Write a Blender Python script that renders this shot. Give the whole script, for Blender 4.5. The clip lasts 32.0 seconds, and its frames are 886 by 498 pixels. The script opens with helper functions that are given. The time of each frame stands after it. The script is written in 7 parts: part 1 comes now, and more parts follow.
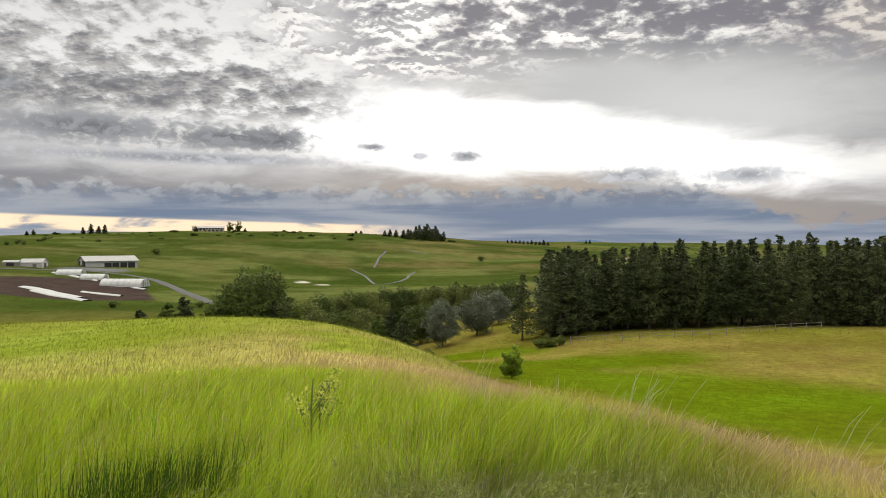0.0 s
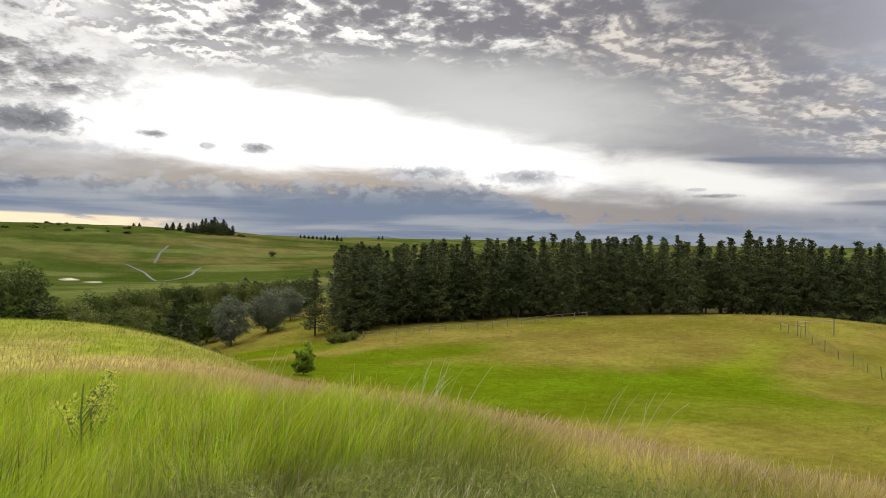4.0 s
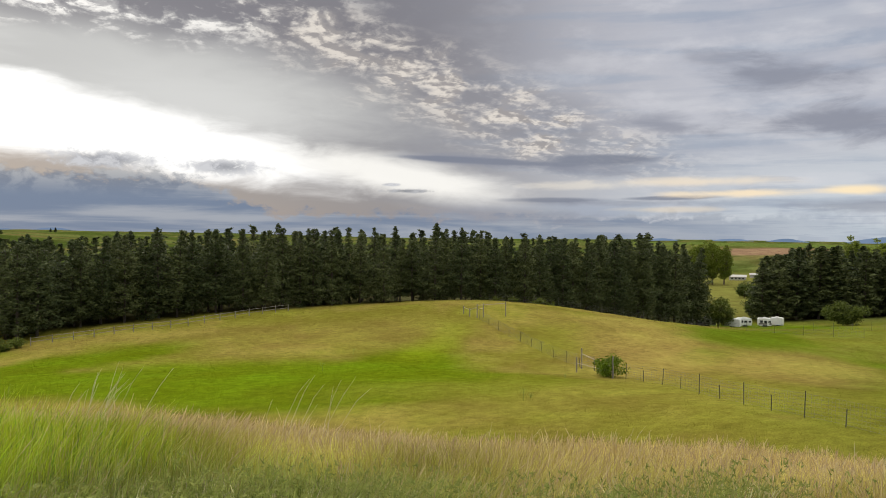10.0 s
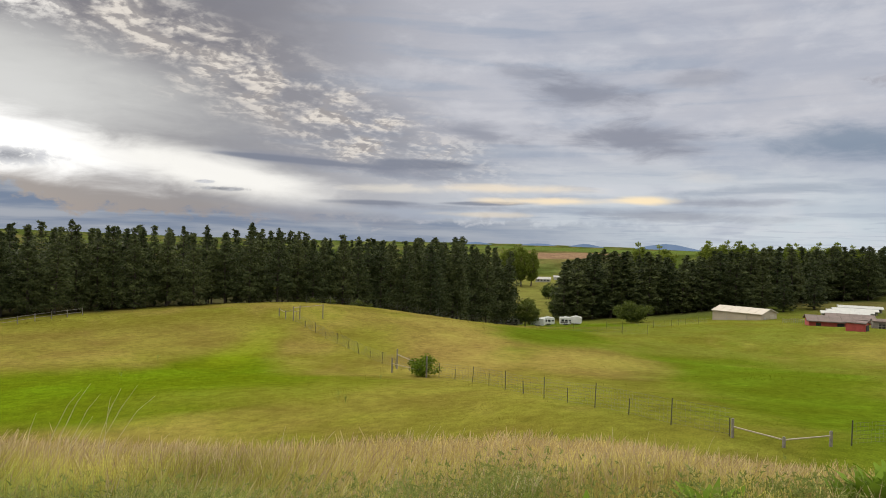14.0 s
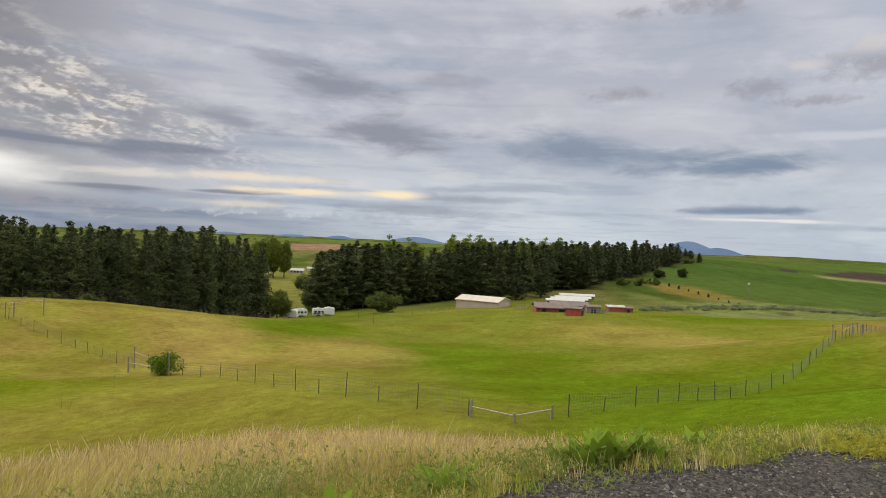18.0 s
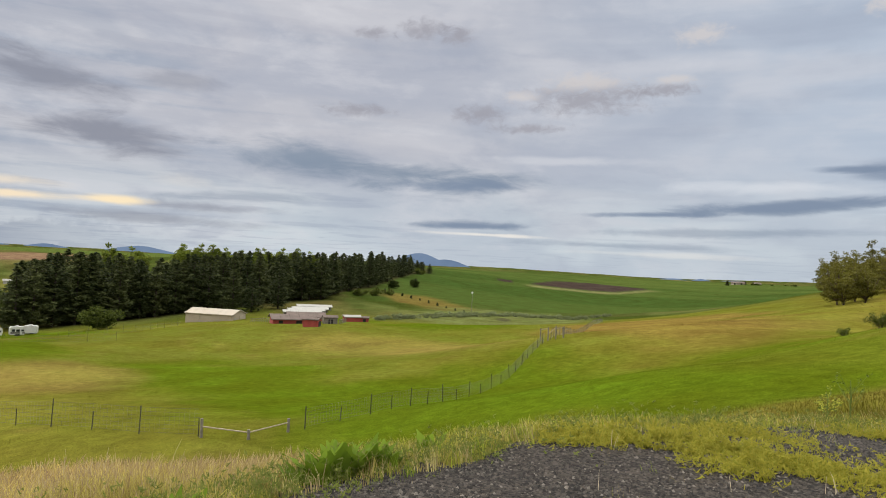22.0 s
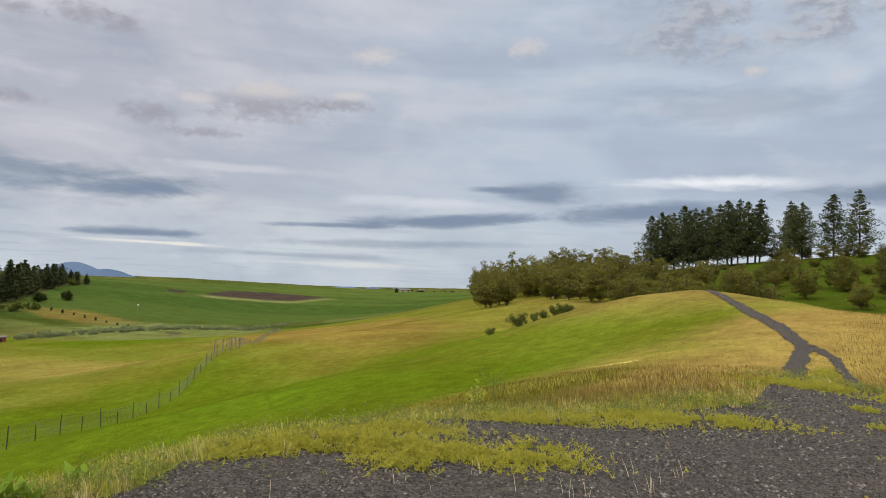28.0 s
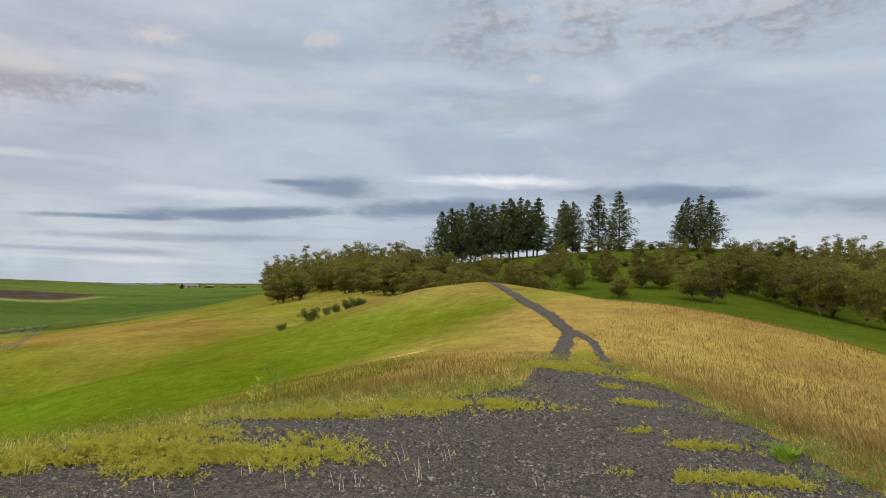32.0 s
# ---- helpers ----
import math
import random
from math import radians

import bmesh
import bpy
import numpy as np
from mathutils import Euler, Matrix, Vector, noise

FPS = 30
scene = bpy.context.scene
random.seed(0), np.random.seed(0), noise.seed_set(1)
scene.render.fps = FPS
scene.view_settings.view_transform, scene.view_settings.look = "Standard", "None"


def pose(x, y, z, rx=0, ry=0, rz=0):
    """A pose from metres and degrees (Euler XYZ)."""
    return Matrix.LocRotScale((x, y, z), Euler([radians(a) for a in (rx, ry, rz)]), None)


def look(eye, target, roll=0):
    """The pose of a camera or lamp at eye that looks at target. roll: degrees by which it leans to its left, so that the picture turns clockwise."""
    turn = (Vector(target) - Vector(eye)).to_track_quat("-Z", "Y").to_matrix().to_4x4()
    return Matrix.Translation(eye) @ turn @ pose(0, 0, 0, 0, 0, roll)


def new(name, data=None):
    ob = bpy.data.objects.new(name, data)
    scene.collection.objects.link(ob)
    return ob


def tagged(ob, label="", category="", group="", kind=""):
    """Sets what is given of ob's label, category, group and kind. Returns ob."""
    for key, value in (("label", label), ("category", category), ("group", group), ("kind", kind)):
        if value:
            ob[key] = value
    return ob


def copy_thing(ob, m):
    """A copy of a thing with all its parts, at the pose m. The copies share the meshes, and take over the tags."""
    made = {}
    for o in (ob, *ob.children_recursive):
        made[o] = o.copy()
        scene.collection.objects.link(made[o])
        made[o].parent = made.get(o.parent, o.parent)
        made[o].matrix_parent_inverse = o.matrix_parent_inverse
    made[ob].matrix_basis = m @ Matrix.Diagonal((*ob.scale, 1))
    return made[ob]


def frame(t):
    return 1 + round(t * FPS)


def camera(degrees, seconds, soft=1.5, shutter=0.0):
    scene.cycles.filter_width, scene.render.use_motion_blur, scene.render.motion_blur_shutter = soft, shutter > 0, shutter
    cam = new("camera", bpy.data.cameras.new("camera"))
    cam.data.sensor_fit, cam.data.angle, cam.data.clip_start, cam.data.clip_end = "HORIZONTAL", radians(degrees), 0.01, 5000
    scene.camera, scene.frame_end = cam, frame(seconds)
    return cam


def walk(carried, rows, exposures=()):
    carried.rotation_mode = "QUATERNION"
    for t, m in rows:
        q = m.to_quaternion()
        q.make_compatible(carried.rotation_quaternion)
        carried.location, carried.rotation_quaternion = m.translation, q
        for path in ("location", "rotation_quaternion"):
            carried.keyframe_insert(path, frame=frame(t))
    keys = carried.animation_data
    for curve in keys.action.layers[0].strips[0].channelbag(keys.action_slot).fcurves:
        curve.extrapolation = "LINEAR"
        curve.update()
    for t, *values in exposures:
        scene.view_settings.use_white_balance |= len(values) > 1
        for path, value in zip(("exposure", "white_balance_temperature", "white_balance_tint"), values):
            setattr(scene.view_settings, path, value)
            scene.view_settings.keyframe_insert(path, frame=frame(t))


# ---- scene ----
# ---- camera ----
EYE = 1.65
LENS = 63.99
VIEW = []


def aim(t, yaw, pitch, roll, x, y, z):
    """Where the camera stands and looks: the carrier turns on the spot and the arm swings a little."""
    VIEW.append((t, pose(x, y, EYE + z, 90 + pitch, roll, yaw)))


aim(0, -0.02, -0.55, 0.03, -0.417, 0.236, 0.010)
aim(0.5, -1.70, -0.56, 0.13, -0.418, 0.236, 0.004)
aim(1, -3.68, -0.62, 0.16, -0.417, 0.236, -0.001)
aim(1.5, -5.91, -0.67, 0.08, -0.415, 0.234, -0.006)
aim(2, -8.25, -0.66, -0.21, -0.418, 0.233, -0.005)
aim(2.5, -10.58, -0.67, -0.34, -0.425, 0.236, -0.008)
aim(3, -12.81, -0.68, -0.51, -0.433, 0.241, -0.009)
aim(3.5, -14.82, -0.74, -0.59, -0.438, 0.255, -0.009)
aim(5.5, -21.56, -1.08, -0.23, -0.426, 0.294, -0.026)
aim(6, -23.44, -1.09, -0.16, -0.405, 0.289, -0.022)
aim(6.5, -25.57, -1.13, -0.04, -0.383, 0.280, -0.016)
aim(7, -27.97, -1.32, 0.07, -0.366, 0.265, -0.011)
aim(7.5, -30.32, -1.50, 0.12, -0.362, 0.253, -0.010)
aim(8, -32.37, -1.51, -0.06, -0.353, 0.239, -0.004)
aim(8.5, -34.25, -1.38, -0.31, -0.340, 0.225, -0.001)
aim(9, -36.24, -1.31, -0.55, -0.329, 0.217, 0.002)
aim(9.5, -38.33, -1.26, -0.56, -0.311, 0.212, -0.001)
aim(10, -40.37, -1.24, -0.50, -0.289, 0.206, -0.003)
aim(10.5, -42.29, -1.21, -0.62, -0.273, 0.190, -0.004)
aim(11, -44.15, -1.10, -0.90, -0.254, 0.161, 0.002)
aim(11.5, -46.03, -1.06, -1.11, -0.239, 0.128, 0.004)
aim(12, -47.92, -1.13, -1.31, -0.227, 0.097, 0.009)
aim(12.5, -49.68, -1.22, -1.48, -0.217, 0.068, 0.012)
aim(13, -51.30, -1.18, -1.49, -0.197, 0.040, 0.019)
aim(13.5, -52.95, -1.02, -1.50, -0.179, 0.019, 0.016)
aim(14, -54.83, -0.85, -1.48, -0.152, 0.001, 0.009)
aim(14.5, -56.78, -0.73, -1.71, -0.132, -0.008, 0.002)
aim(16.5, -65.71, -0.87, -1.76, -0.085, -0.006, -0.005)
aim(17, -68.69, -1.05, -1.95, -0.073, -0.002, -0.002)
aim(17.5, -71.51, -1.05, -2.19, -0.067, -0.004, 0.001)
aim(18, -74.53, -0.87, -2.44, -0.064, -0.008, -0.001)
aim(18.5, -77.75, -0.63, -2.60, -0.053, -0.003, 0.000)
aim(19, -80.73, -0.52, -2.81, -0.038, -0.004, -0.002)
aim(19.5, -83.39, -0.44, -3.00, -0.020, -0.003, -0.005)
aim(20, -85.69, -0.40, -3.14, -0.005, -0.004, -0.010)
aim(20.5, -88.07, -0.22, -3.16, 0.004, -0.002, -0.008)
aim(21, -90.58, 0.18, -3.11, 0.005, -0.001, -0.004)
aim(21.5, -93.11, 0.67, -3.05, 0.002, 0.001, -0.000)
aim(22, -95.50, 0.99, -2.89, 0.000, 0.000, -0.000)
aim(22.5, -97.45, 1.16, -2.83, 0.008, 0.004, -0.001)
aim(23, -99.11, 1.29, -2.76, 0.007, 0.007, -0.005)
aim(23.5, -100.80, 1.42, -2.75, 0.001, 0.011, -0.006)
aim(24, -102.91, 1.61, -2.71, -0.008, 0.019, -0.006)
aim(24.5, -105.48, 1.85, -2.80, -0.011, 0.026, -0.010)
aim(25, -108.21, 2.10, -3.07, -0.011, 0.031, -0.013)
aim(25.5, -110.71, 2.34, -3.14, -0.008, 0.033, -0.014)
aim(27.5, -118.81, 2.87, -2.55, -0.024, -0.001, -0.008)
aim(28, -121.12, 2.93, -2.45, -0.033, -0.024, -0.001)
aim(28.5, -123.45, 3.05, -2.33, -0.042, -0.040, -0.000)
aim(29, -125.74, 3.09, -2.50, -0.048, -0.056, -0.002)
aim(29.5, -128.12, 3.10, -2.66, -0.058, -0.068, -0.006)
aim(30, -130.40, 3.03, -2.58, -0.070, -0.083, 0.001)
aim(30.5, -132.44, 2.96, -2.25, -0.087, -0.107, 0.007)
aim(31, -134.26, 2.89, -1.98, -0.114, -0.128, 0.010)
aim(31.5, -135.95, 2.89, -1.93, -0.141, -0.143, 0.016)
aim(32, -137.56, 3.04, -1.72, -0.173, -0.153, 0.012)
cam = camera(LENS, 32.0, soft=0.95)
walk(cam, VIEW, exposures=())

OVERHEAD = (2.4, 2.36, 2.2)
# ---- sky: a broken evening overcast over a clear-sky model ----
SUN_AZ, SUN_EL = 6.0, 17.0
world = bpy.data.worlds.new("overcast_evening")
scene.world = world
world.use_nodes = True
wt = world.node_tree
wt.nodes.clear()


def wire(tree, kind, **values):
    """A node; values are its inputs by index (i0, i1, ...) or its own settings."""
    node = tree.nodes.new(kind)
    for key, value in values.items():
        if key[0] == "i" and key[1:].isdigit():
            slot = node.inputs[int(key[1:])]
            if isinstance(value, bpy.types.NodeSocket):
                tree.links.new(value, slot)
            else:
                slot.default_value = value
        else:
            setattr(node, key, value)
    return node


def wm(op, a, b=0.0, c=0.0, clamp=False):
    return wire(wt, "ShaderNodeMath", operation=op, use_clamp=clamp, i0=a, i1=b, i2=c).outputs[0]


def wrange(v, a, b, lo=0.0, hi=1.0):
    return wire(wt, "ShaderNodeMapRange", interpolation_type="SMOOTHSTEP", i0=v, i1=a, i2=b, i3=lo, i4=hi).outputs[0]


def wmix(fac, a, b):
    node = wire(wt, "ShaderNodeMix", data_type="RGBA", i0=fac)
    for slot, value in ((node.inputs[6], a), (node.inputs[7], b)):
        if isinstance(value, bpy.types.NodeSocket):
            wt.links.new(value, slot)
        else:
            slot.default_value = (*value, 1)
    return node.outputs[2]


def wnoise(x, y, scale, detail=5.0, rough=0.55, warp=0.0):
    v = wire(wt, "ShaderNodeCombineXYZ", i0=x, i1=y).outputs[0]
    node = wire(wt, "ShaderNodeTexNoise", noise_dimensions="2D")
    wt.links.new(v, node.inputs["Vector"])
    node.inputs["Scale"].default_value, node.inputs["Detail"].default_value = scale, detail
    node.inputs["Roughness"].default_value, node.inputs["Distortion"].default_value = rough, warp
    return node.outputs[0]


way = wire(wt, "ShaderNodeSeparateXYZ", i0=wire(wt, "ShaderNodeTexCoord").outputs["Generated"])
dx, dy, dz = way.outputs[0], way.outputs[1], wm("MAXIMUM", way.outputs[2], 0.0)
az = wm("MULTIPLY", wm("ARCTAN2", dx, dy), 57.29578)        # bearing, degrees
el = wm("MULTIPLY", wm("ARCSINE", dz), 57.29578)            # height, degrees
deck = wm("ADD", dz, 0.035)
px, py = wm("DIVIDE", dx, deck), wm("DIVIDE", dy, deck)      # the cloud deck seen in perspective
clear = wire(wt, "ShaderNodeTexSky", sky_type="NISHITA", sun_disc=False, sun_elevation=radians(SUN_EL), sun_rotation=radians(SUN_AZ))
blue = wire(wt, "ShaderNodeVectorMath", operation="SCALE", i0=clear.outputs[0])
blue.inputs["Scale"].default_value = 0.10

# noises shared by the layers
streak = wnoise(wm("MULTIPLY", az, 0.045), wm("MULTIPLY", el, 0.62), 1.0, 6, 0.55, 0.2)
fine = wnoise(wm("MULTIPLY", az, 0.16), wm("MULTIPLY", el, 0.62), 1.0, 6, 0.6, 0.3)
lump = wnoise(wm("MULTIPLY", az, 0.42), wm("MULTIPLY", el, 0.75), 1.0, 5, 0.6, 0.2)
broad = wnoise(wm("MULTIPLY", az, 0.055), wm("MULTIPLY", el, 0.17), 1.0, 3, 0.5, 0.5)
knob = wnoise(wm("MULTIPLY", az, 0.9), wm("MULTIPLY", el, 1.5), 1.0, 6, 0.62, 0.3)
cell = wm("ADD", dz, 0.24)
puff = wnoise(wm("DIVIDE", dx, cell), wm("DIVIDE", dy, cell), 9.5, 7, 0.58, 0.2)
bank = wnoise(px, py, 0.8, 4, 0.5, 0.4)
wisp = wnoise(wm("DIVIDE", dx, cell), wm("DIVIDE", dy, cell), 29.0, 6, 0.62, 0.2)
mixed_puff = wm("ADD", wm("MULTIPLY", puff, 0.70), wm("MULTIPLY", wisp, 0.30))
sunward = wnoise(wm("DIVIDE", dx, cell), wm("ADD", wm("DIVIDE", dy, cell), 0.02), 9.5, 7, 0.58, 0.2)
roll = wm("ADD", wm("MULTIPLY", wnoise(wm("DIVIDE", dx, cell), wm("DIVIDE", dy, cell), 5.6, 7, 0.55, 0.15), 0.62), wm("MULTIPLY", mixed_puff, 0.38))
lit = wrange(wm("SUBTRACT", puff, sunward), -0.07, 0.09)     # the sides of the cells that face the light
mottle = wnoise(wm("MULTIPLY", az, 0.10), wm("MULTIPLY", el, 0.27), 1.0, 9, 0.60, 0.12)


def both(*ms):
    v = ms[0]
    for m in ms[1:]:
        v = wm("MULTIPLY", v, m)
    return v


def blob(a, e, wide, high, lean=0.0, rough=0.6, soft=0.5, edge=None):
    """A cloud's mask: an ellipse about bearing a and height e, its edge broken up by noise. lean: rise in degrees over a degree of bearing."""
    u = wm("DIVIDE", wm("SUBTRACT", az, a), wide)
    v = wm("DIVIDE", wm("SUBTRACT", wm("SUBTRACT", el, e), wm("MULTIPLY", wm("SUBTRACT", az, a), lean)), high)
    d = wm("SQRT", wm("ADD", wm("MULTIPLY", u, u), wm("MULTIPLY", v, v)))
    d = wm("ADD", d, wm("MULTIPLY", wm("SUBTRACT", edge or fine, 0.5), rough * 2.7))
    return wrange(d, 1.0, 1.0 - soft)


# a thin high overcast over the clear sky: mauve-grey to the west, paler lavender to the east
colour = wmix(wrange(az, 34, 62), (0.25, 0.245, 0.275), (0.53, 0.535, 0.59))
colour = wmix(wrange(az, 85, 140), colour, (0.485, 0.565, 0.68))
colour = wmix(wm("MULTIPLY", wrange(el, 9.0, 1.0), wrange(az, 40, 80)), colour, (0.60, 0.67, 0.73))
colour = wmix(0.94, blue.outputs[0], colour)
# long soft blue-grey and pale bands
colour = wmix(both(wrange(streak, 0.48, 0.68), wrange(az, 30, 60), wrange(az, 95, 65, 0.12, 0.5)), colour, (0.29, 0.36, 0.47))
colour = wmix(both(wrange(streak, 0.48, 0.32), wrange(az, 45, 75), wrange(az, 95, 65, 0.10, 0.45)), colour, (0.66, 0.67, 0.71))
colour = wmix(both(wrange(bank, 0.52, 0.68), wrange(az, 50, 70), wrange(az, 105, 75, 0.18, 0.35)), colour, (0.30, 0.35, 0.45))
colour = wmix(both(wrange(broad, 0.42, 0.66), wrange(az, 60, 85), 0.34), colour, (0.34, 0.39, 0.50))
colour = wmix(both(wrange(broad, 0.50, 0.30), wrange(az, 60, 85), 0.4), colour, (0.66, 0.66, 0.70))
# uneven soft mottling of the veil
colour = wmix(both(wrange(mottle, 0.50, 0.74), wrange(az, 30, 60), wrange(az, 120, 90, 0.2, 0.42)), colour, (0.33, 0.37, 0.47))
colour = wmix(both(wrange(mottle, 0.50, 0.28), wrange(az, 30, 60), wrange(az, 120, 90, 0.2, 0.38)), colour, (0.71, 0.71, 0.745))
# the light behind the cloud to the west
colour = wmix(wm("MULTIPLY", blob(18, 11.5, 27, 6.0, -0.10, 0.12, 0.7), 0.95), colour, (0.60, 0.60, 0.585))
colour = wmix(wm("MULTIPLY", blob(-14, 11, 26, 8, 0.0, 0.15, 0.8), 0.9), colour, (0.98, 0.97, 0.94))
colour = wmix(wm("MULTIPLY", blob(22, 9.5, 13, 4.0, -0.15, 0.15, 0.9), 0.35), colour, (0.85, 0.85, 0.83))
colour = wmix(blob(0, 8.5, 17, 4.0, -0.05, 0.16, 0.5), colour, (1.30, 1.29, 1.26))
colour = wmix(blob(13, 7.6, 25, 3.2, -0.16, 0.16, 0.55), colour, (1.25, 1.24, 1.21))
colour = wmix(wm("MULTIPLY", blob(-24, 6.9, 20, 2.4, 0.0, 0.3, 0.9), 0.6), colour, (0.80, 0.79, 0.77))
colour = wmix(wm("MULTIPLY", blob(37, 4.6, 13, 2.2, -0.16, 0.2, 0.8), 0.95), colour, (0.98, 0.96, 0.91))
# altocumulus: grey cells over the bright gap, white tufts over the grey veil, cream rolls along its edge
left = both(wrange(az, -2, -13), wrange(el, 8.4, 10.6))
thick = wm("ADD", mixed_puff, wm("ADD", wm("MULTIPLY", wrange(el, 9.5, 19.0), -0.07), wm("ADD", wm("MULTIPLY", wrange(az, -30, -10), -0.05), wm("MULTIPLY", wrange(wm("ABSOLUTE", wm("SUBTRACT", el, 11.0)), 3.2, 0.8), 0.07))))
colour = wmix(both(left, 0.75), colour, (0.95, 0.94, 0.91))
colour = wmix(both(left, wrange(thick, 0.37, 0.56), 0.92), colour, wmix(lit, (0.20, 0.20, 0.215), (0.46, 0.445, 0.43)))
colour = wmix(both(left, wrange(thick, 0.53, 0.70), 0.7), colour, (0.15, 0.15, 0.165))
roof = both(wrange(wm("ADD", wm("ADD", el, wm("MULTIPLY", az, 0.03)), wm("MULTIPLY", wm("SUBTRACT", broad, 0.5), 5.0)), 12.6, 15.8), wrange(az, -12, -3), wrange(az, 52, 34))
colour = wmix(both(roof, 0.78), colour, (0.215, 0.21, 0.235))
tuft = both(wrange(wm("ADD", el, wm("MULTIPLY", wm("SUBTRACT", broad, 0.5), 6.0)), 12.2, 15.2), wrange(az, -18, -8), wrange(az, 40, 22))
dense = wm("ADD", wm("ADD", wm("MULTIPLY", roll, 0.6), wm("MULTIPLY", mixed_puff, 0.4)), wm("MULTIPLY", wrange(az, 14, -8), 0.06))
colour = wmix(both(tuft, wrange(dense, 0.455, 0.58), 0.95), colour, wmix(lit, (0.50, 0.49, 0.49), (0.88, 0.86, 0.82)))
colour = wmix(both(tuft, wrange(dense, 0.51, 0.62), wrange(lit, 0.1, 0.6), wrange(az, 34, 10)), colour, (1.08, 1.05, 1.0))
line = wm("SUBTRACT", el, wm("SUBTRACT", 15.8, wm("MULTIPLY", wm("SUBTRACT", az, 28), 0.34)))
rolls = both(wrange(wm("ABSOLUTE", wm("ADD", line, wm("MULTIPLY", wm("SUBTRACT", broad, 0.5), 4.0))), 4.2, 0.8), wrange(az, 20, 31), wrange(az, 64, 48))
colour = wmix(both(rolls, wrange(roll, 0.56, 0.40), 0.5), colour, (0.235, 0.225, 0.24))
colour = wmix(both(rolls, wrange(roll, 0.42, 0.60), 0.92), colour, wmix(lit, (0.36, 0.335, 0.33), (0.78, 0.72, 0.65)))
# the low bank of stratus on the western horizon, and its lumpy upper edge
crest = wm("ADD", wm("ADD", 4.3, wm("ADD", wm("MULTIPLY", wm("SUBTRACT", lump, 0.5), 2.8), wm("MULTIPLY", wm("SUBTRACT", knob, 0.5), 1.4))), wm("MULTIPLY", wrange(az, 19, 28), -2.8))
shelf = both(wrange(wm("SUBTRACT", el, crest), 0.35, -0.45), wrange(az, 78, 50))
sheet = wmix(wrange(streak, 0.36, 0.62), (0.18, 0.235, 0.335), (0.37, 0.40, 0.455))
sheet = wmix(wrange(el, 2.2, 5.2), sheet, wmix(wrange(lump, 0.4, 0.62), (0.24, 0.25, 0.28), (0.53, 0.525, 0.515)))
colour = wmix(both(shelf, 0.95), colour, sheet)
# dark cumulus over the bright gap
for a, e, w, h, tone in ((-26.5, 8.3, 7.2, 1.3, 0.16), (-17.0, 8.0, 6.2, 1.15, 0.15), (-13.2, 8.0, 3.2, 1.1, 0.14), (-32.5, 11.0, 2.4, 0.7, 0.19), (-20, 6.4, 14, 0.55, 0.30), (-5.6, 7.6, 1.3, 0.35, 0.22), (1.9, 6.9, 1.6, 0.5, 0.24),
                         (-1.9, 6.9, 0.9, 0.3, 0.36), (15.0, 5.2, 4.2, 0.8, 0.33), (23.2, 5.0, 3.4, 0.75, 0.33), (37.6, 3.4, 2.4, 0.18, 0.24), (36.2, 3.9, 0.9, 0.14, 0.34)):
    colour = wmix(both(blob(a, e, w * 1.15, h * 1.2, 0.0, 0.55, 0.75, knob), 0.95), colour, wmix(wrange(knob, 0.35, 0.65), (tone * 1.7 + 0.06, tone * 1.7 + 0.065, tone * 1.75 + 0.075), (tone, tone * 1.03, tone * 1.13)))
# slate-blue banks and streaks further round: bearing, height, half width, half height, lean, strength
for a, e, w, h, n, k in ((46.5, 5.6, 11, 0.62, -0.07, 0.9), (52, 5.4, 8, 0.9, -0.03, 0.55), (52, 2.55, 8.5, 0.38, 0.0, 0.75), (45.5, 1.4, 12, 0.9, -0.03, 0.6), (66.0, 11.4, 6.5, 1.7, -0.12, 0.85), (69.5, 8.0, 8.5, 1.5, -0.06, 0.9), (74.5, 12.6, 5.0, 0.8, 0.05, 0.5), (61.5, 12.9, 5.0, 0.9, -0.2, 0.5),
                         (58.0, 8.3, 6, 1.0, -0.25, 0.75), (84.5, 7.4, 9.5, 1.5, -0.03, 0.85), (97.0, 6.2, 8.5, 1.2, 0.05, 0.85), (91, 7.0, 9, 0.8, 0.0, 0.6), (80, 4.2, 9, 0.5, 0.05, 0.5), (77, 3.2, 6, 0.45, 0.0, 0.6), (97, 2.95, 7.5, 0.42, 0.02, 0.7), (72, 2.2, 12, 0.5, -0.02, 0.6),
                         (121.0, 5.1, 12.0, 0.55, 0.07, 0.75), (137.0, 6.3, 9, 0.75, 0.04, 0.7), (154, 7.7, 9, 1.1, 0.0, 0.75), (170, 6.6, 10, 1.2, 0.0, 0.6), (143, 14.3, 14, 1.7, 0.0, 0.35), (118, 3.2, 14, 0.4, 0.03, 0.5), (110, 1.9, 12, 0.3, 0.0, 0.45)):
    colour = wmix(both(blob(a, e, w, h * 1.15, n, 0.6, 0.9), k), colour, (0.265, 0.28, 0.34) if a < 80 else (0.225, 0.285, 0.375))
for a, e, w, h, n in ((128.9, 7.7, 4.2, 0.85, -0.02), (125.5, 7.85, 3.4, 0.3, 0.0), (121.0, 5.2, 10.5, 0.5, 0.06), (136.0, 6.2, 9.0, 0.75, 0.06), (112, 4.4, 6.0, 0.22, 0.03), (97.5, 2.95, 6.0, 0.28, 0.02), (156.0, 7.6, 7.0, 0.8, 0.0), (97.0, 6.1, 6.5, 0.6, 0.06)):
    colour = wmix(both(blob(a, e, w * 1.1, h * 1.35, n, 0.42, 0.8), 0.88), colour, (0.215, 0.275, 0.38))
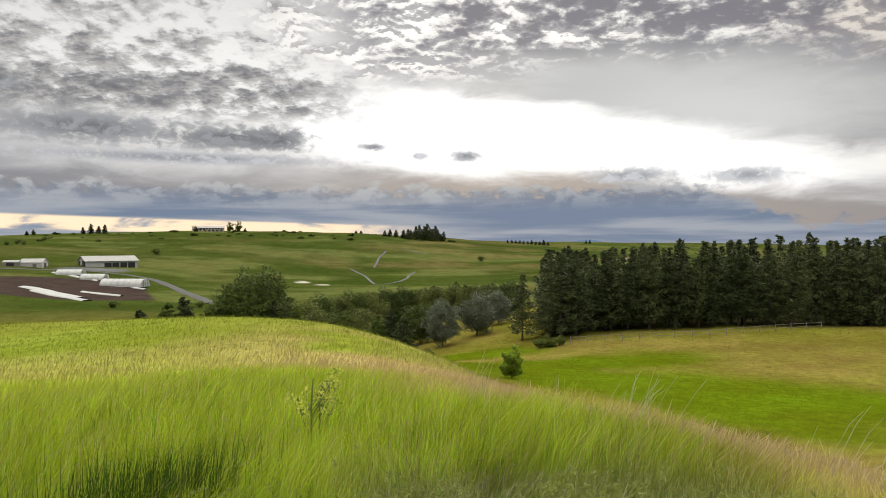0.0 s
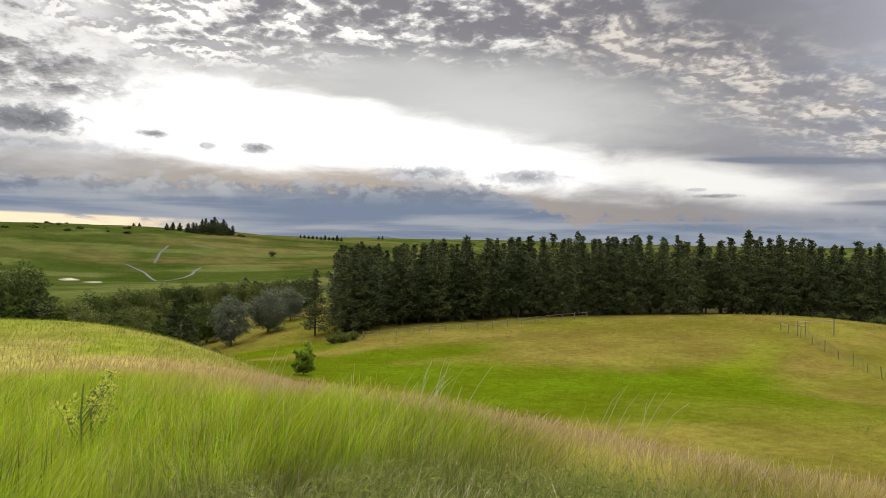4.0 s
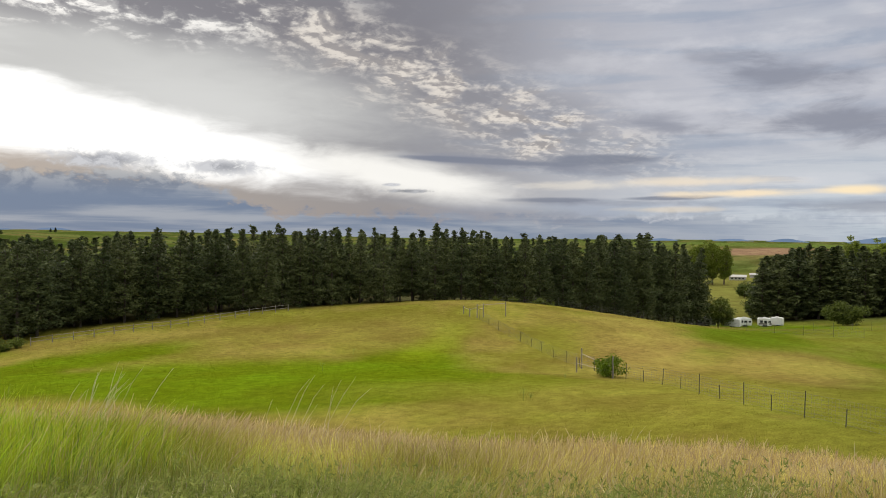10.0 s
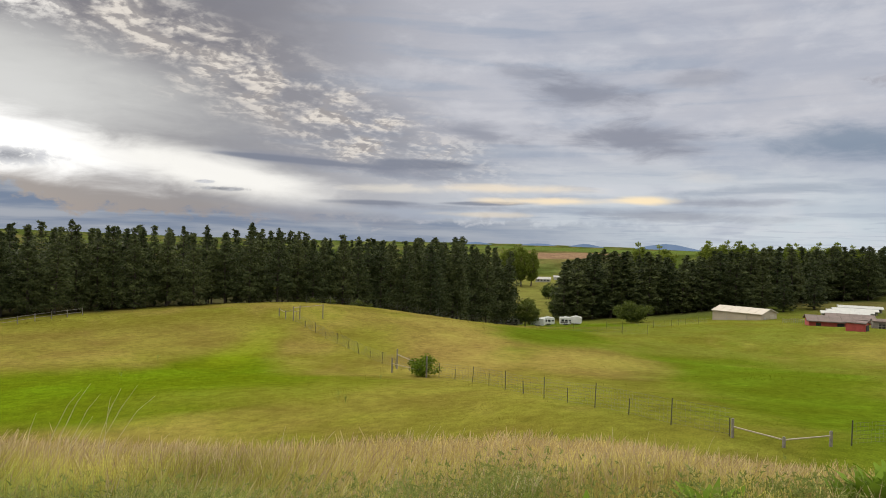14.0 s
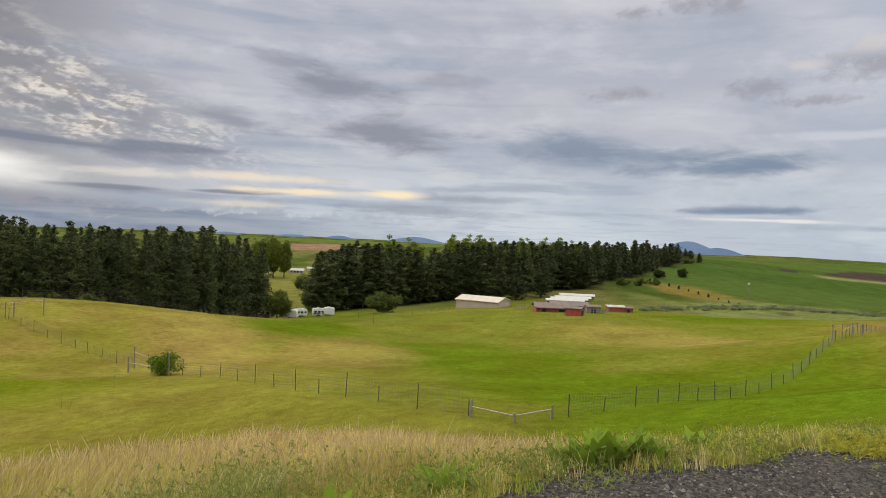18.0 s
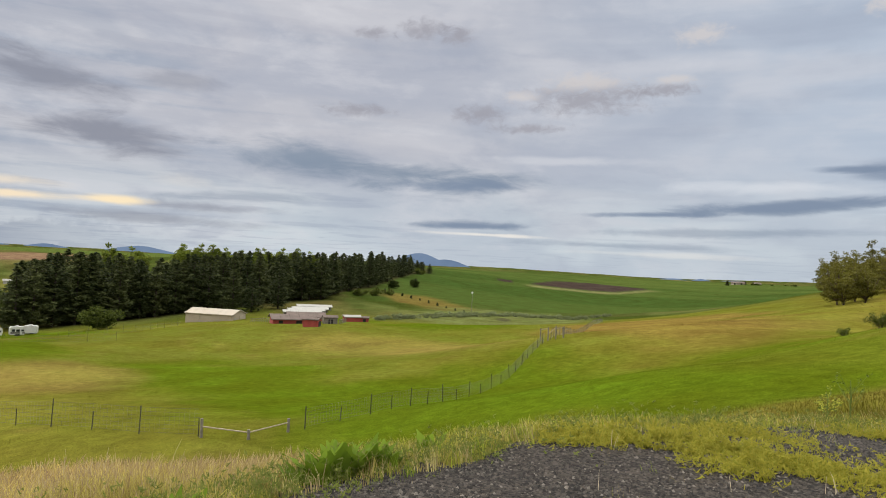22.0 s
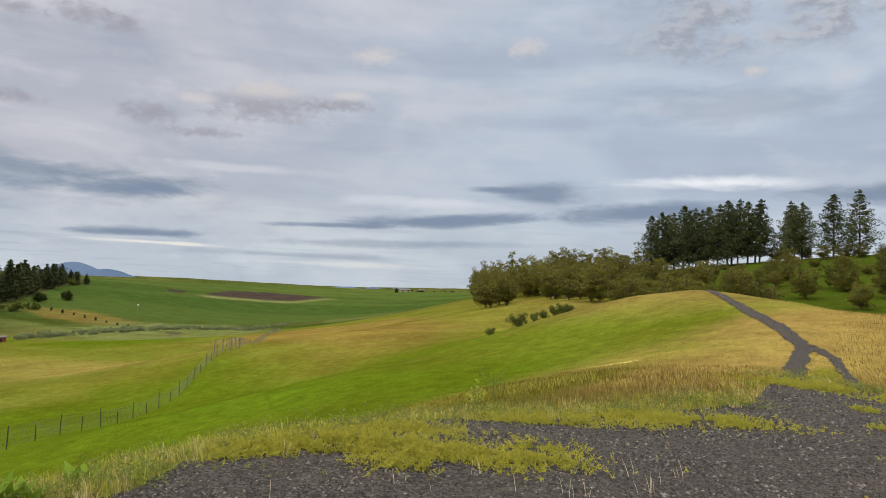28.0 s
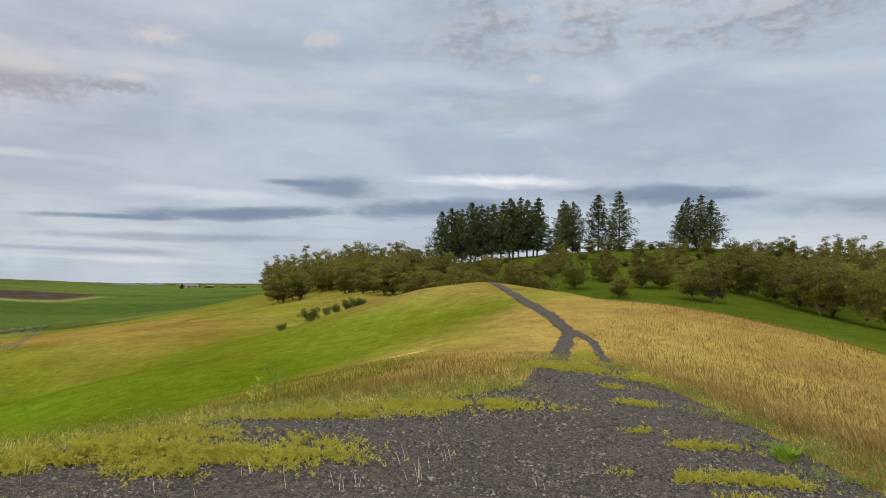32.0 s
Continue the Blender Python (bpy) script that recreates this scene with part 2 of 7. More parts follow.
# a long thin dark streak under the bright gap
for a, e, w, h, n in ((44.5, 5.8, 9.5, 0.34, -0.045), (40.5, 6.0, 4.0, 0.25, -0.04), (52.5, 5.9, 6.0, 0.55, 0.0), (49.5, 2.75, 5.5, 0.3, 0.0), (58, 2.9, 5, 0.22, 0.02)):
    colour = wmix(both(blob(a, e, w, h, n, 0.25, 0.6), 0.85), colour, (0.22, 0.24, 0.30))
# pale and warm gaps
for a, e, w, h, k, tone in ((60, 4.1, 9, 0.5, 0.8, (0.88, 0.76, 0.60)), (63, 3.2, 8, 0.4, 0.95, (0.95, 0.79, 0.57)), (70.4, 3.3, 3.0, 0.42, 0.95, (1.0, 0.82, 0.55)), (58, 2.0, 5.5, 0.3, 0.6, (0.78, 0.68, 0.54)), (52, 3.9, 7, 0.5, 0.6, (0.82, 0.76, 0.66)), (75, 5.2, 3.5, 0.8, 0.5, (0.72, 0.70, 0.68)),
                            (98.5, 2.3, 7, 0.2, 0.9, (0.84, 0.81, 0.76)), (113, 1.3, 9, 0.35, 0.6, (0.76, 0.76, 0.74)), (120, 6.6, 10, 0.7, 0.6, (0.71, 0.74, 0.79)), (142.5, 8.6, 9, 0.75, 0.95, (0.86, 0.88, 0.92)), (104, 8.4, 9, 0.5, 0.5, (0.70, 0.71, 0.75)), (168, 8.0, 7, 1.3, 0.6, (0.66, 0.72, 0.82)), (165, 2.6, 8, 0.8, 0.5, (0.72, 0.73, 0.77))):
    colour = wmix(both(blob(a, e, w, h, 0.0, 0.5, 0.9), k), colour, tone)
# small fair-weather clouds, grey beneath and pale on top
for a, e, w, h in ((106.4, 13.5, 6.0, 1.5), (98.0, 12.1, 2.8, 0.85), (112.2, 14.2, 3.0, 0.7), (102.0, 11.1, 3.8, 0.45), (93.1, 18.3, 2.6, 0.9), (95.8, 18.0, 1.8, 0.8), (88.8, 17.8, 2.0, 0.5), (88.0, 11.9, 3.2, 0.6)):
    colour = wmix(both(blob(a, e - 0.25, w * 1.1, h * 1.15, 0.04, 0.55, 0.95, knob), 0.75), colour, (0.34, 0.335, 0.38))
for a, e, w, h in ((106.2, 14.5, 4.2, 0.8), (112.8, 14.6, 2.2, 0.35), (114.8, 17.8, 2.4, 0.8), (127.1, 18.9, 1.9, 0.85), (101.2, 13.3, 1.8, 0.45), (144.5, 16.6, 1.0, 0.5)):
    colour = wmix(both(blob(a, e, w * 1.1, h * 1.25, 0.04, 0.5, 0.95, knob), 0.8), colour, (0.64, 0.61, 0.61))
# broken grey rolls high over the ridge
rolls = both(wrange(wm("ADD", el, wm("MULTIPLY", wm("SUBTRACT", broad, 0.5), 4.0)), 16.4, 19.6), wrange(az, 130, 142))
colour = wmix(both(rolls, wrange(mixed_puff, 0.36, 0.64), 0.6), colour, wmix(lit, (0.27, 0.265, 0.29), (0.50, 0.49, 0.50)))
# the clear strip under the cloud at the left
colour = wmix(both(wrange(wm("ABSOLUTE", wm("SUBTRACT", el, wm("SUBTRACT", 1.5, wm("MULTIPLY", wm("ADD", az, 32), 0.024)))), 0.62, 0.4), wrange(az, 0, -9), wrange(fine, 0.72, 0.52)), colour, (1.15, 0.90, 0.62))

# the unseen sky overhead: an overcast sky is paler and brighter towards the zenith
top = wrange(dz, 0.40, 0.75)
colour = wmix(top, colour, OVERHEAD)
back = wire(wt, "ShaderNodeBackground", i0=colour, i1=1.0)
wt.links.new(back.outputs[0], wire(wt, "ShaderNodeOutputWorld").inputs[0])

sun = new("sun", bpy.data.lights.new("sun", "SUN"))
sun.data.energy, sun.data.angle, sun.data.color = 1.5, radians(14), (1.0, 0.93, 0.82)
sx, sy = math.sin(radians(SUN_AZ)), math.cos(radians(SUN_AZ))
sun.matrix_world = look((sx * 60, sy * 60, 60 * math.tan(radians(SUN_EL))), (0, 0, 0))


# ---- small helpers ----
rng = np.random.default_rng(7)


def mesh_of(name, verts, faces, smooth=False):
    """A mesh from arrays: verts n x 3, faces m x 3 or m x 4."""
    verts, faces = np.asarray(verts, np.float32), np.asarray(faces, np.int32)
    me = bpy.data.meshes.new(name)
    k = faces.shape[1]
    me.vertices.add(len(verts))
    me.vertices.foreach_set("co", verts.ravel())
    me.loops.add(faces.size)
    me.loops.foreach_set("vertex_index", faces.ravel())
    me.polygons.add(len(faces))
    me.polygons.foreach_set("loop_start", np.arange(0, faces.size, k, dtype=np.int32))
    me.polygons.foreach_set("use_smooth", np.full(len(faces), smooth))
    me.update(calc_edges=True)
    return me


def shell(name, verts, faces, material, parent=None, label="", smooth=False):
    me = mesh_of(name, verts, faces, smooth)
    me.materials.append(material)
    ob = new(name, me)
    if parent is not None:
        ob.parent = parent
    if label:
        ob["label"] = label
    return ob


def part(name, bm, material, parent=None, label="", smooth=False):
    me = bpy.data.meshes.new(name)
    if smooth:
        for fc in bm.faces:
            fc.smooth = True
    bm.to_mesh(me)
    bm.free()
    me.materials.append(material)
    ob = new(name, me)
    if parent is not None:
        ob.parent = parent
    if label:
        ob["label"] = label
    return ob


def box(bm, lo, hi, bevel=0.0, m=None):
    vs = [bm.verts.new((x, y, z)) for x in (lo[0], hi[0]) for y in (lo[1], hi[1]) for z in (lo[2], hi[2])]
    fs = [bm.faces.new([vs[i] for i in q]) for q in ((0, 1, 3, 2), (4, 6, 7, 5), (0, 4, 5, 1), (2, 3, 7, 6), (0, 2, 6, 4), (1, 5, 7, 3))]
    if bevel:
        es = list({e for fc in fs for e in fc.edges})
        got = bmesh.ops.bevel(bm, geom=es, offset=bevel, segments=1, affect="EDGES")
        vs = list({v for fc in got["faces"] for v in fc.verts} | {v for v in vs if v.is_valid})
    if m is not None:
        for v in vs:
            if v.is_valid:
                v.co = m @ v.co
    return vs


def tube(bm, a, b, ra, rb, sides=6):
    a, b = Vector(a), Vector(b)
    q = (b - a).to_track_quat("Z", "Y").to_matrix()
    lo, hi = [], []
    for i in range(sides):
        w = 2 * math.pi * i / sides
        o = Vector((math.cos(w), math.sin(w), 0))
        lo.append(bm.verts.new(a + q @ (o * ra)))
        hi.append(bm.verts.new(b + q @ (o * rb)))
    for i in range(sides):
        j = (i + 1) % sides
        bm.faces.new((lo[i], lo[j], hi[j], hi[i]))
    bm.faces.new(lo[::-1])
    bm.faces.new(hi)


def fuzz(x, y, seed=0):
    """Smooth value noise from 0 to 1 with unit cells, for arrays."""
    x, y = np.asarray(x, float), np.asarray(y, float)
    xi, yi = np.floor(x), np.floor(y)
    u, v = x - xi, y - yi
    u, v = u * u * (3 - 2 * u), v * v * (3 - 2 * v)

    def cell(i, j):
        s = np.sin(i * 127.1 + j * 311.7 + seed * 74.7) * 43758.5453
        return s - np.floor(s)
    return (cell(xi, yi) * (1 - u) + cell(xi + 1, yi) * u) * (1 - v) + (cell(xi, yi + 1) * (1 - u) + cell(xi + 1, yi + 1) * u) * v


def fbm(x, y, seed=0):
    return 0.55 * fuzz(x, y, seed) + 0.3 * fuzz(x * 2.1, y * 2.1, seed + 3) + 0.15 * fuzz(x * 4.7, y * 4.7, seed + 9)


def ramp(v, a, b):
    s = np.clip((v - a) / (b - a), 0, 1)
    return s * s * (3 - 2 * s)


# ---- the lie of the land: a sum of round swells and hollows (x, y, radius, height) ----
SWELLS = []


RIDGE = [(139.5, 52, 8, 0.50), (144, 48, 7, 0.18), (152, 38, 7, 0.18), (157, 36, 7, 0.14), (163, 34.5, 7, 0.22), (170, 35, 8, 0.42),
         (-32, 42, 11, 0.20), (-3, 30, 7, 0.28), (3, 29, 6, 0.22),
         (96, 760, 90, -1.2), (101.5, 780, 110, 0.3), (106.5, 790, 100, 1.6), (110.5, 780, 60, -2.6),
         (113, 4400, 800, -46), (113, 2900, 500, -20), (113, 1800, 260, -6), (119, 4400, 450, 12), (106, 4300, 700, -20), (97, 4400, 700, -12)]


def hill(x, y, radius, height):
    SWELLS.append((x, y, radius, height))


hill(0, 0, 4, -0.0364)
hill(-3.597, 3.473, 2, -0.184)
hill(-2.52, 4.318, 2, 0.0698)
hill(-1.255, 4.84, 2, -0.137)
hill(0.1047, 4.999, 2, -0.141)
hill(1.456, 4.783, 2, 0.082)
hill(2.699, 4.209, 2, -0.102)
hill(3.739, 3.32, 2, -0.208)
hill(4.499, 2.181, 2, 0.233)
hill(4.922, 0.8797, 2, 0.0309)
hill(4.976, -0.4879, 2, 0.218)
hill(4.657, -1.819, 2, -0.3)
hill(3.99, -3.014, 2, 0.144)
hill(3.023, -3.983, 2, 0.00613)
hill(1.83, -4.653, 2, 0.0148)
hill(0.4995, -4.975, 2, 0.00667)
hill(-2.113, -4.532, 3.5, 0.0564)
hill(-4.256, -2.625, 3.5, -0.0296)
hill(-4.998, 0.1454, 3.5, -0.121)
hill(-5.107, 4.932, 2.84, -0.2)
hill(-3.579, 6.132, 2.84, 0.0355)
hill(-1.782, 6.873, 2.84, -0.349)
hill(0.1487, 7.098, 2.84, 0.536)
hill(2.068, 6.792, 2.84, -0.197)
hill(3.832, 5.977, 2.84, -0.0224)
hill(5.309, 4.714, 2.84, 0.168)
hill(6.389, 3.098, 2.84, -0.197)
hill(6.989, 1.249, 2.84, -0.245)
hill(7.066, -0.6928, 2.84, 0.292)
hill(6.614, -2.583, 2.84, 0.303)
hill(5.665, -4.279, 2.84, -0.165)
hill(4.293, -5.655, 2.84, 0.0858)
hill(2.598, -6.607, 2.84, -0.0799)
hill(0.7093, -7.064, 2.84, 0.0614)
hill(-3.001, -6.435, 4.97, 0.0506)
hill(-6.043, -3.727, 4.97, -0.0519)
hill(-7.097, 0.2065, 4.97, 0.106)
hill(-7.252, 7.004, 4.03, -0.216)
hill(-5.082, 8.708, 4.03, -0.0572)
hill(-2.53, 9.759, 4.03, 0.0407)
hill(0.2111, 10.08, 4.03, -0.345)
hill(2.936, 9.645, 4.03, -0.0618)
hill(5.442, 8.487, 4.03, 0.036)
hill(7.539, 6.694, 4.03, -0.713)
hill(9.072, 4.399, 4.03, 0.481)
hill(9.925, 1.774, 4.03, -0.267)
hill(10.03, -0.9838, 4.03, -0.577)
hill(9.391, -3.668, 4.03, 0.563)
hill(8.045, -6.077, 4.03, 0.0172)
hill(6.096, -8.031, 4.03, -0.0419)
hill(3.69, -9.383, 4.03, 0.0971)
hill(1.007, -10.03, 4.03, 0.212)
hill(-4.261, -9.137, 7.06, -0.216)
hill(-8.581, -5.293, 7.06, -0.208)
hill(-10.08, 0.2932, 7.06, 0.296)
hill(-10.3, 9.945, 5.73, -0.601)
hill(-7.216, 12.36, 5.73, 0.017)
hill(-3.593, 13.86, 5.73, -0.0162)
hill(0.2998, 14.31, 5.73, -0.108)
hill(4.17, 13.7, 5.73, -0.379)
hill(7.727, 12.05, 5.73, 0.111)
hill(10.71, 9.505, 5.73, -0.755)
hill(12.88, 6.246, 5.73, 0.365)
hill(14.09, 2.519, 5.73, 0.112)
hill(14.25, -1.397, 5.73, -0.209)
hill(13.34, -5.208, 5.73, -0.365)
hill(11.42, -8.629, 5.73, 0.0418)
hill(8.656, -11.4, 5.73, 0.0955)
hill(5.239, -13.32, 5.73, 0.494)
hill(1.43, -14.24, 5.73, -0.832)
hill(-6.05, -12.98, 10, 0.92)
hill(-12.18, -7.516, 10, -0.21)
hill(-14.31, 0.4164, 10, 0.307)
hill(-14.62, 14.12, 8.13, -0.335)
hill(-10.25, 17.56, 8.13, 0.194)
hill(-5.102, 19.68, 8.13, -1.42)
hill(0.4257, 20.32, 8.13, 0.819)
hill(5.921, 19.45, 8.13, -0.814)
hill(10.97, 17.11, 8.13, -0.462)
hill(15.2, 13.5, 8.13, -1.14)
hill(18.29, 8.869, 8.13, -0.284)
hill(20.01, 3.577, 8.13, -2.09)
hill(20.23, -1.984, 8.13, -0.0981)
hill(18.94, -7.396, 8.13, -0.608)
hill(16.22, -12.25, 8.13, 0.203)
hill(12.29, -16.19, 8.13, 0.819)
hill(7.44, -18.92, 8.13, -0.645)
hill(2.031, -20.23, 8.13, 0.0822)
hill(-8.592, -18.42, 14.2, 0.209)
hill(-17.3, -10.67, 14.2, 0.323)
hill(-20.32, 0.5913, 14.2, 0.28)
hill(-20.77, 20.05, 11.5, -0.547)
hill(-14.55, 24.93, 11.5, -1.55)
hill(-7.244, 27.94, 11.5, 0.984)
hill(0.6046, 28.86, 11.5, 0.931)
hill(8.408, 27.62, 11.5, -3.49)
hill(15.58, 24.3, 11.5, 0.601)
hill(21.59, 19.17, 11.5, -2.8)
hill(25.98, 12.59, 11.5, -1.27)
hill(28.42, 5.079, 11.5, -0.616)
hill(28.73, -2.817, 11.5, -3.16)
hill(26.89, -10.5, 11.5, 0.861)
hill(23.03, -17.4, 11.5, -1.38)
hill(17.45, -22.99, 11.5, -0.5)
hill(10.56, -26.87, 11.5, 1.55)
hill(2.884, -28.72, 11.5, -0.962)
hill(-12.2, -26.16, 20.2, -1.1)
hill(-24.57, -15.15, 20.2, 0.347)
hill(-28.86, 0.8396, 20.2, 0.234)
hill(-29.49, 28.48, 16.4, 0.113)
hill(-21.79, 34.72, 16.4, -0.143)
hill(-12.83, 38.93, 16.4, 0.216)
hill(-3.111, 40.87, 16.4, 1.34)
hill(6.786, 40.43, 16.4, -4.08)
hill(16.29, 37.62, 16.4, -1.95)
hill(24.84, 32.61, 16.4, -1.72)
hill(31.94, 25.7, 16.4, -2.24)
hill(37.17, 17.29, 16.4, -0.485)
hill(40.23, 7.863, 16.4, -0.389)
hill(40.94, -2.019, 16.4, -2.91)
hill(39.26, -11.78, 16.4, 3.16)
hill(35.29, -20.86, 16.4, -1.4)
hill(29.25, -28.72, 16.4, -2.77)
hill(21.51, -34.9, 16.4, 5.98)
hill(12.51, -39.04, 16.4, -3.28)
hill(2.775, -40.9, 16.4, 3.27)
hill(-17.32, -37.15, 28.7, 0.0621)
hill(-34.89, -21.52, 28.7, 0.368)
hill(-40.97, 1.192, 28.7, -0.216)
hill(-41.87, 40.44, 23.3, -0.524)
hill(-30.95, 49.3, 23.3, -0.183)
hill(-18.21, 55.29, 23.3, -0.159)
hill(-4.418, 58.04, 23.3, -1.86)
hill(9.637, 57.41, 23.3, -1.56)
hill(23.13, 53.42, 23.3, -1.69)
hill(35.27, 46.31, 23.3, -1.04)
hill(45.35, 36.49, 23.3, -0.813)
hill(52.78, 24.55, 23.3, -2.07)
hill(57.13, 11.17, 23.3, -1.03)
hill(58.14, -2.867, 23.3, -1.77)
hill(55.75, -16.73, 23.3, -4.08)
hill(50.11, -29.62, 23.3, -2.56)
hill(41.54, -40.78, 23.3, 5.58)
hill(30.54, -49.55, 23.3, 4.1)
hill(17.76, -55.43, 23.3, -8.37)
hill(3.941, -58.08, 23.3, 1.76)
hill(-24.6, -52.76, 40.7, 0.949)
hill(-49.54, -30.56, 40.7, 0.809)
hill(-58.18, 1.693, 40.7, -0.292)
hill(-59.46, 57.42, 33.1, -1.6)
hill(-43.95, 70.01, 33.1, -0.408)
hill(-25.86, 78.51, 33.1, 0.495)
hill(-6.274, 82.42, 33.1, -1.34)
hill(13.68, 81.52, 33.1, -1.94)
hill(32.84, 75.85, 33.1, -2.23)
hill(50.08, 65.76, 33.1, -3.22)
hill(64.4, 51.82, 33.1, -5.03)
hill(74.95, 34.86, 33.1, -1.03)
hill(81.12, 15.85, 33.1, -2.17)
hill(82.56, -4.072, 33.1, -2.42)
hill(79.17, -23.76, 33.1, 1.42)
hill(71.15, -42.06, 33.1, 2.04)
hill(58.98, -57.9, 33.1, -6.06)
hill(43.37, -70.37, 33.1, -2.12)
hill(25.22, -78.72, 33.1, 4.65)
hill(5.597, -82.47, 33.1, -1.94)
hill(-34.93, -74.91, 57.9, -3.72)
hill(-70.35, -43.39, 57.9, 0.897)
hill(-82.62, 2.404, 57.9, 1.11)
hill(-84.43, 81.53, 46.9, -4.33)
hill(-62.4, 99.41, 46.9, -0.318)
hill(-36.73, 111.5, 46.9, -6.46)
hill(-8.909, 117, 46.9, -3.65)
hill(19.43, 115.8, 46.9, 0.113)
hill(46.64, 107.7, 46.9, -6.28)
hill(71.12, 93.37, 46.9, 0.384)
hill(91.44, 73.58, 46.9, 2.56)
hill(106.4, 49.49, 46.9, -5.11)
hill(115.2, 22.51, 46.9, -4.17)
hill(117.2, -5.782, 46.9, -1.44)
hill(112.4, -33.74, 46.9, -4.42)
hill(101, -59.73, 46.9, -0.878)
hill(83.76, -82.22, 46.9, 4.22)
hill(61.58, -99.92, 46.9, -1.32)
hill(35.81, -111.8, 46.9, -1.83)
hill(7.947, -117.1, 46.9, 7.58)
hill(-49.6, -106.4, 82.2, -0.56)
hill(-99.9, -61.62, 82.2, 1.95)
hill(-117.3, 3.414, 82.2, 0.557)
hill(-119.9, 115.8, 66.7, -6.33)
hill(-88.61, 141.2, 66.7, -0.178)
hill(-52.15, 158.3, 66.7, -7.08)
hill(-12.65, 166.2, 66.7, -7.8)
hill(27.59, 164.4, 66.7, 8.77)
hill(66.22, 152.9, 66.7, -7.67)
hill(101, 132.6, 66.7, 0.971)
hill(129.8, 104.5, 66.7, -2.67)
hill(151.1, 70.28, 66.7, -7.36)
hill(163.6, 31.97, 66.7, 5.92)
hill(166.5, -8.21, 66.7, -7.74)
hill(159.6, -47.91, 66.7, 2.28)
hill(143.5, -84.81, 66.7, -2.78)
hill(118.9, -116.8, 66.7, -3.7)
hill(87.45, -141.9, 66.7, -0.891)
hill(50.85, -158.7, 66.7, 9.35)
hill(11.28, -166.3, 66.7, -17.3)
hill(-70.44, -151.1, 117, -9.06)
hill(-141.9, -87.5, 117, 2.93)
hill(-166.6, 4.848, 117, -3.89)
hill(-170.2, 164.4, 94.7, -6.81)
hill(-125.8, 200.4, 94.7, -2.8)
hill(-74.06, 224.8, 94.7, -6.47)
hill(-17.96, 236, 94.7, -3.48)
hill(39.18, 233.4, 94.7, -2.72)
hill(94.04, 217.2, 94.7, -12)
hill(143.4, 188.3, 94.7, 4.31)
hill(184.4, 148.4, 94.7, -5.36)
hill(214.6, 99.8, 94.7, -14.5)
hill(232.3, 45.4, 94.7, 2.5)
hill(236.4, -11.66, 94.7, -5.72)
hill(226.7, -68.03, 94.7, -6.2)
hill(203.7, -120.4, 94.7, -5.84)
hill(168.9, -165.8, 94.7, 14.8)
hill(124.2, -201.5, 94.7, -6.63)
hill(72.21, -225.4, 94.7, 15.8)
hill(16.02, -236.1, 94.7, 14.3)
hill(-100, -214.5, 166, -8.51)
hill(-201.4, -124.2, 166, 1.32)
hill(-236.6, 6.883, 166, -5.47)
hill(-241.7, 233.5, 134, -8.86)
hill(-178.7, 284.6, 134, 0.951)
hill(-105.2, 319.2, 134, -6.8)
hill(-25.51, 335.1, 134, -2.94)
hill(55.64, 331.4, 134, -0.614)
hill(133.5, 308.4, 134, -4.35)
hill(203.6, 267.4, 134, -1.55)
hill(261.8, 210.7, 134, -1.01)
hill(304.7, 141.7, 134, -4.59)
hill(329.8, 64.46, 134, -1.57)
hill(321.9, -96.61, 134, -7.82)
hill(289.3, -171, 134, -1.22)
hill(239.8, -235.4, 134, 5.77)
hill(176.3, -286.1, 134, -8.11)
hill(102.5, -320, 134, 4.03)
hill(22.75, -335.3, 134, -9.66)
hill(-142, -304.6, 235, -11.7)
hill(-286, -176.4, 235, 2.06)
hill(-335.9, 9.775, 235, -7.76)
hill(-343.3, 331.5, 191, -3.93)
hill(-253.7, 404.2, 191, 5.75)
hill(-149.3, 453.3, 191, -21.1)
hill(-36.22, 475.8, 191, -2.09)
hill(79.01, 470.6, 191, -16.5)
hill(189.6, 437.9, 191, 3.99)
hill(289.2, 379.6, 191, 6.51)
hill(371.8, 299.2, 191, -11.7)
hill(432.7, 201.2, 191, -22.7)
hill(468.4, 91.54, 191, -1.64)
hill(476.6, -23.51, 191, 19.3)
hill(457.1, -137.2, 191, -35.9)
hill(410.8, -242.8, 191, -1.95)
hill(340.5, -334.3, 191, 16.8)
hill(250.4, -406.3, 191, -14.2)
hill(145.6, -454.5, 191, 9.64)
hill(32.31, -476.1, 191, 1.03)
hill(-201.7, -432.5, 334, -10)
hill(-477, 13.88, 334, -9.77)
hill(-487.5, 470.7, 271, -7.76)
hill(-360.3, 573.9, 271, -4.4)
hill(-212.1, 643.6, 271, 1.1)
hill(-51.43, 675.7, 271, 11.8)
hill(112.2, 668.3, 271, -6.45)
hill(269.3, 621.9, 271, -10.3)
hill(410.6, 539.1, 271, 2.55)
hill(527.9, 424.8, 271, -1.95)
hill(614.5, 285.8, 271, -2.4)
hill(665.1, 130, 271, -13.5)
hill(676.8, -33.38, 271, 18.3)
hill(649.1, -194.8, 271, -1.06)
hill(583.4, -344.8, 271, -7.95)
hill(483.6, -474.7, 271, 3.49)
hill(355.6, -576.9, 271, -2.51)
hill(206.8, -645.3, 271, 4.74)
hill(45.88, -676.1, 271, -1.76)
hill(-286.4, -614.2, 474, -4.36)
hill(-576.8, -355.8, 474, -2.07)
hill(-677.4, 19.71, 474, -3.37)
hill(-692.2, 668.4, 385, -6.38)
hill(-511.6, 815, 385, 10.9)
hill(-301.1, 913.9, 385, -0.82)
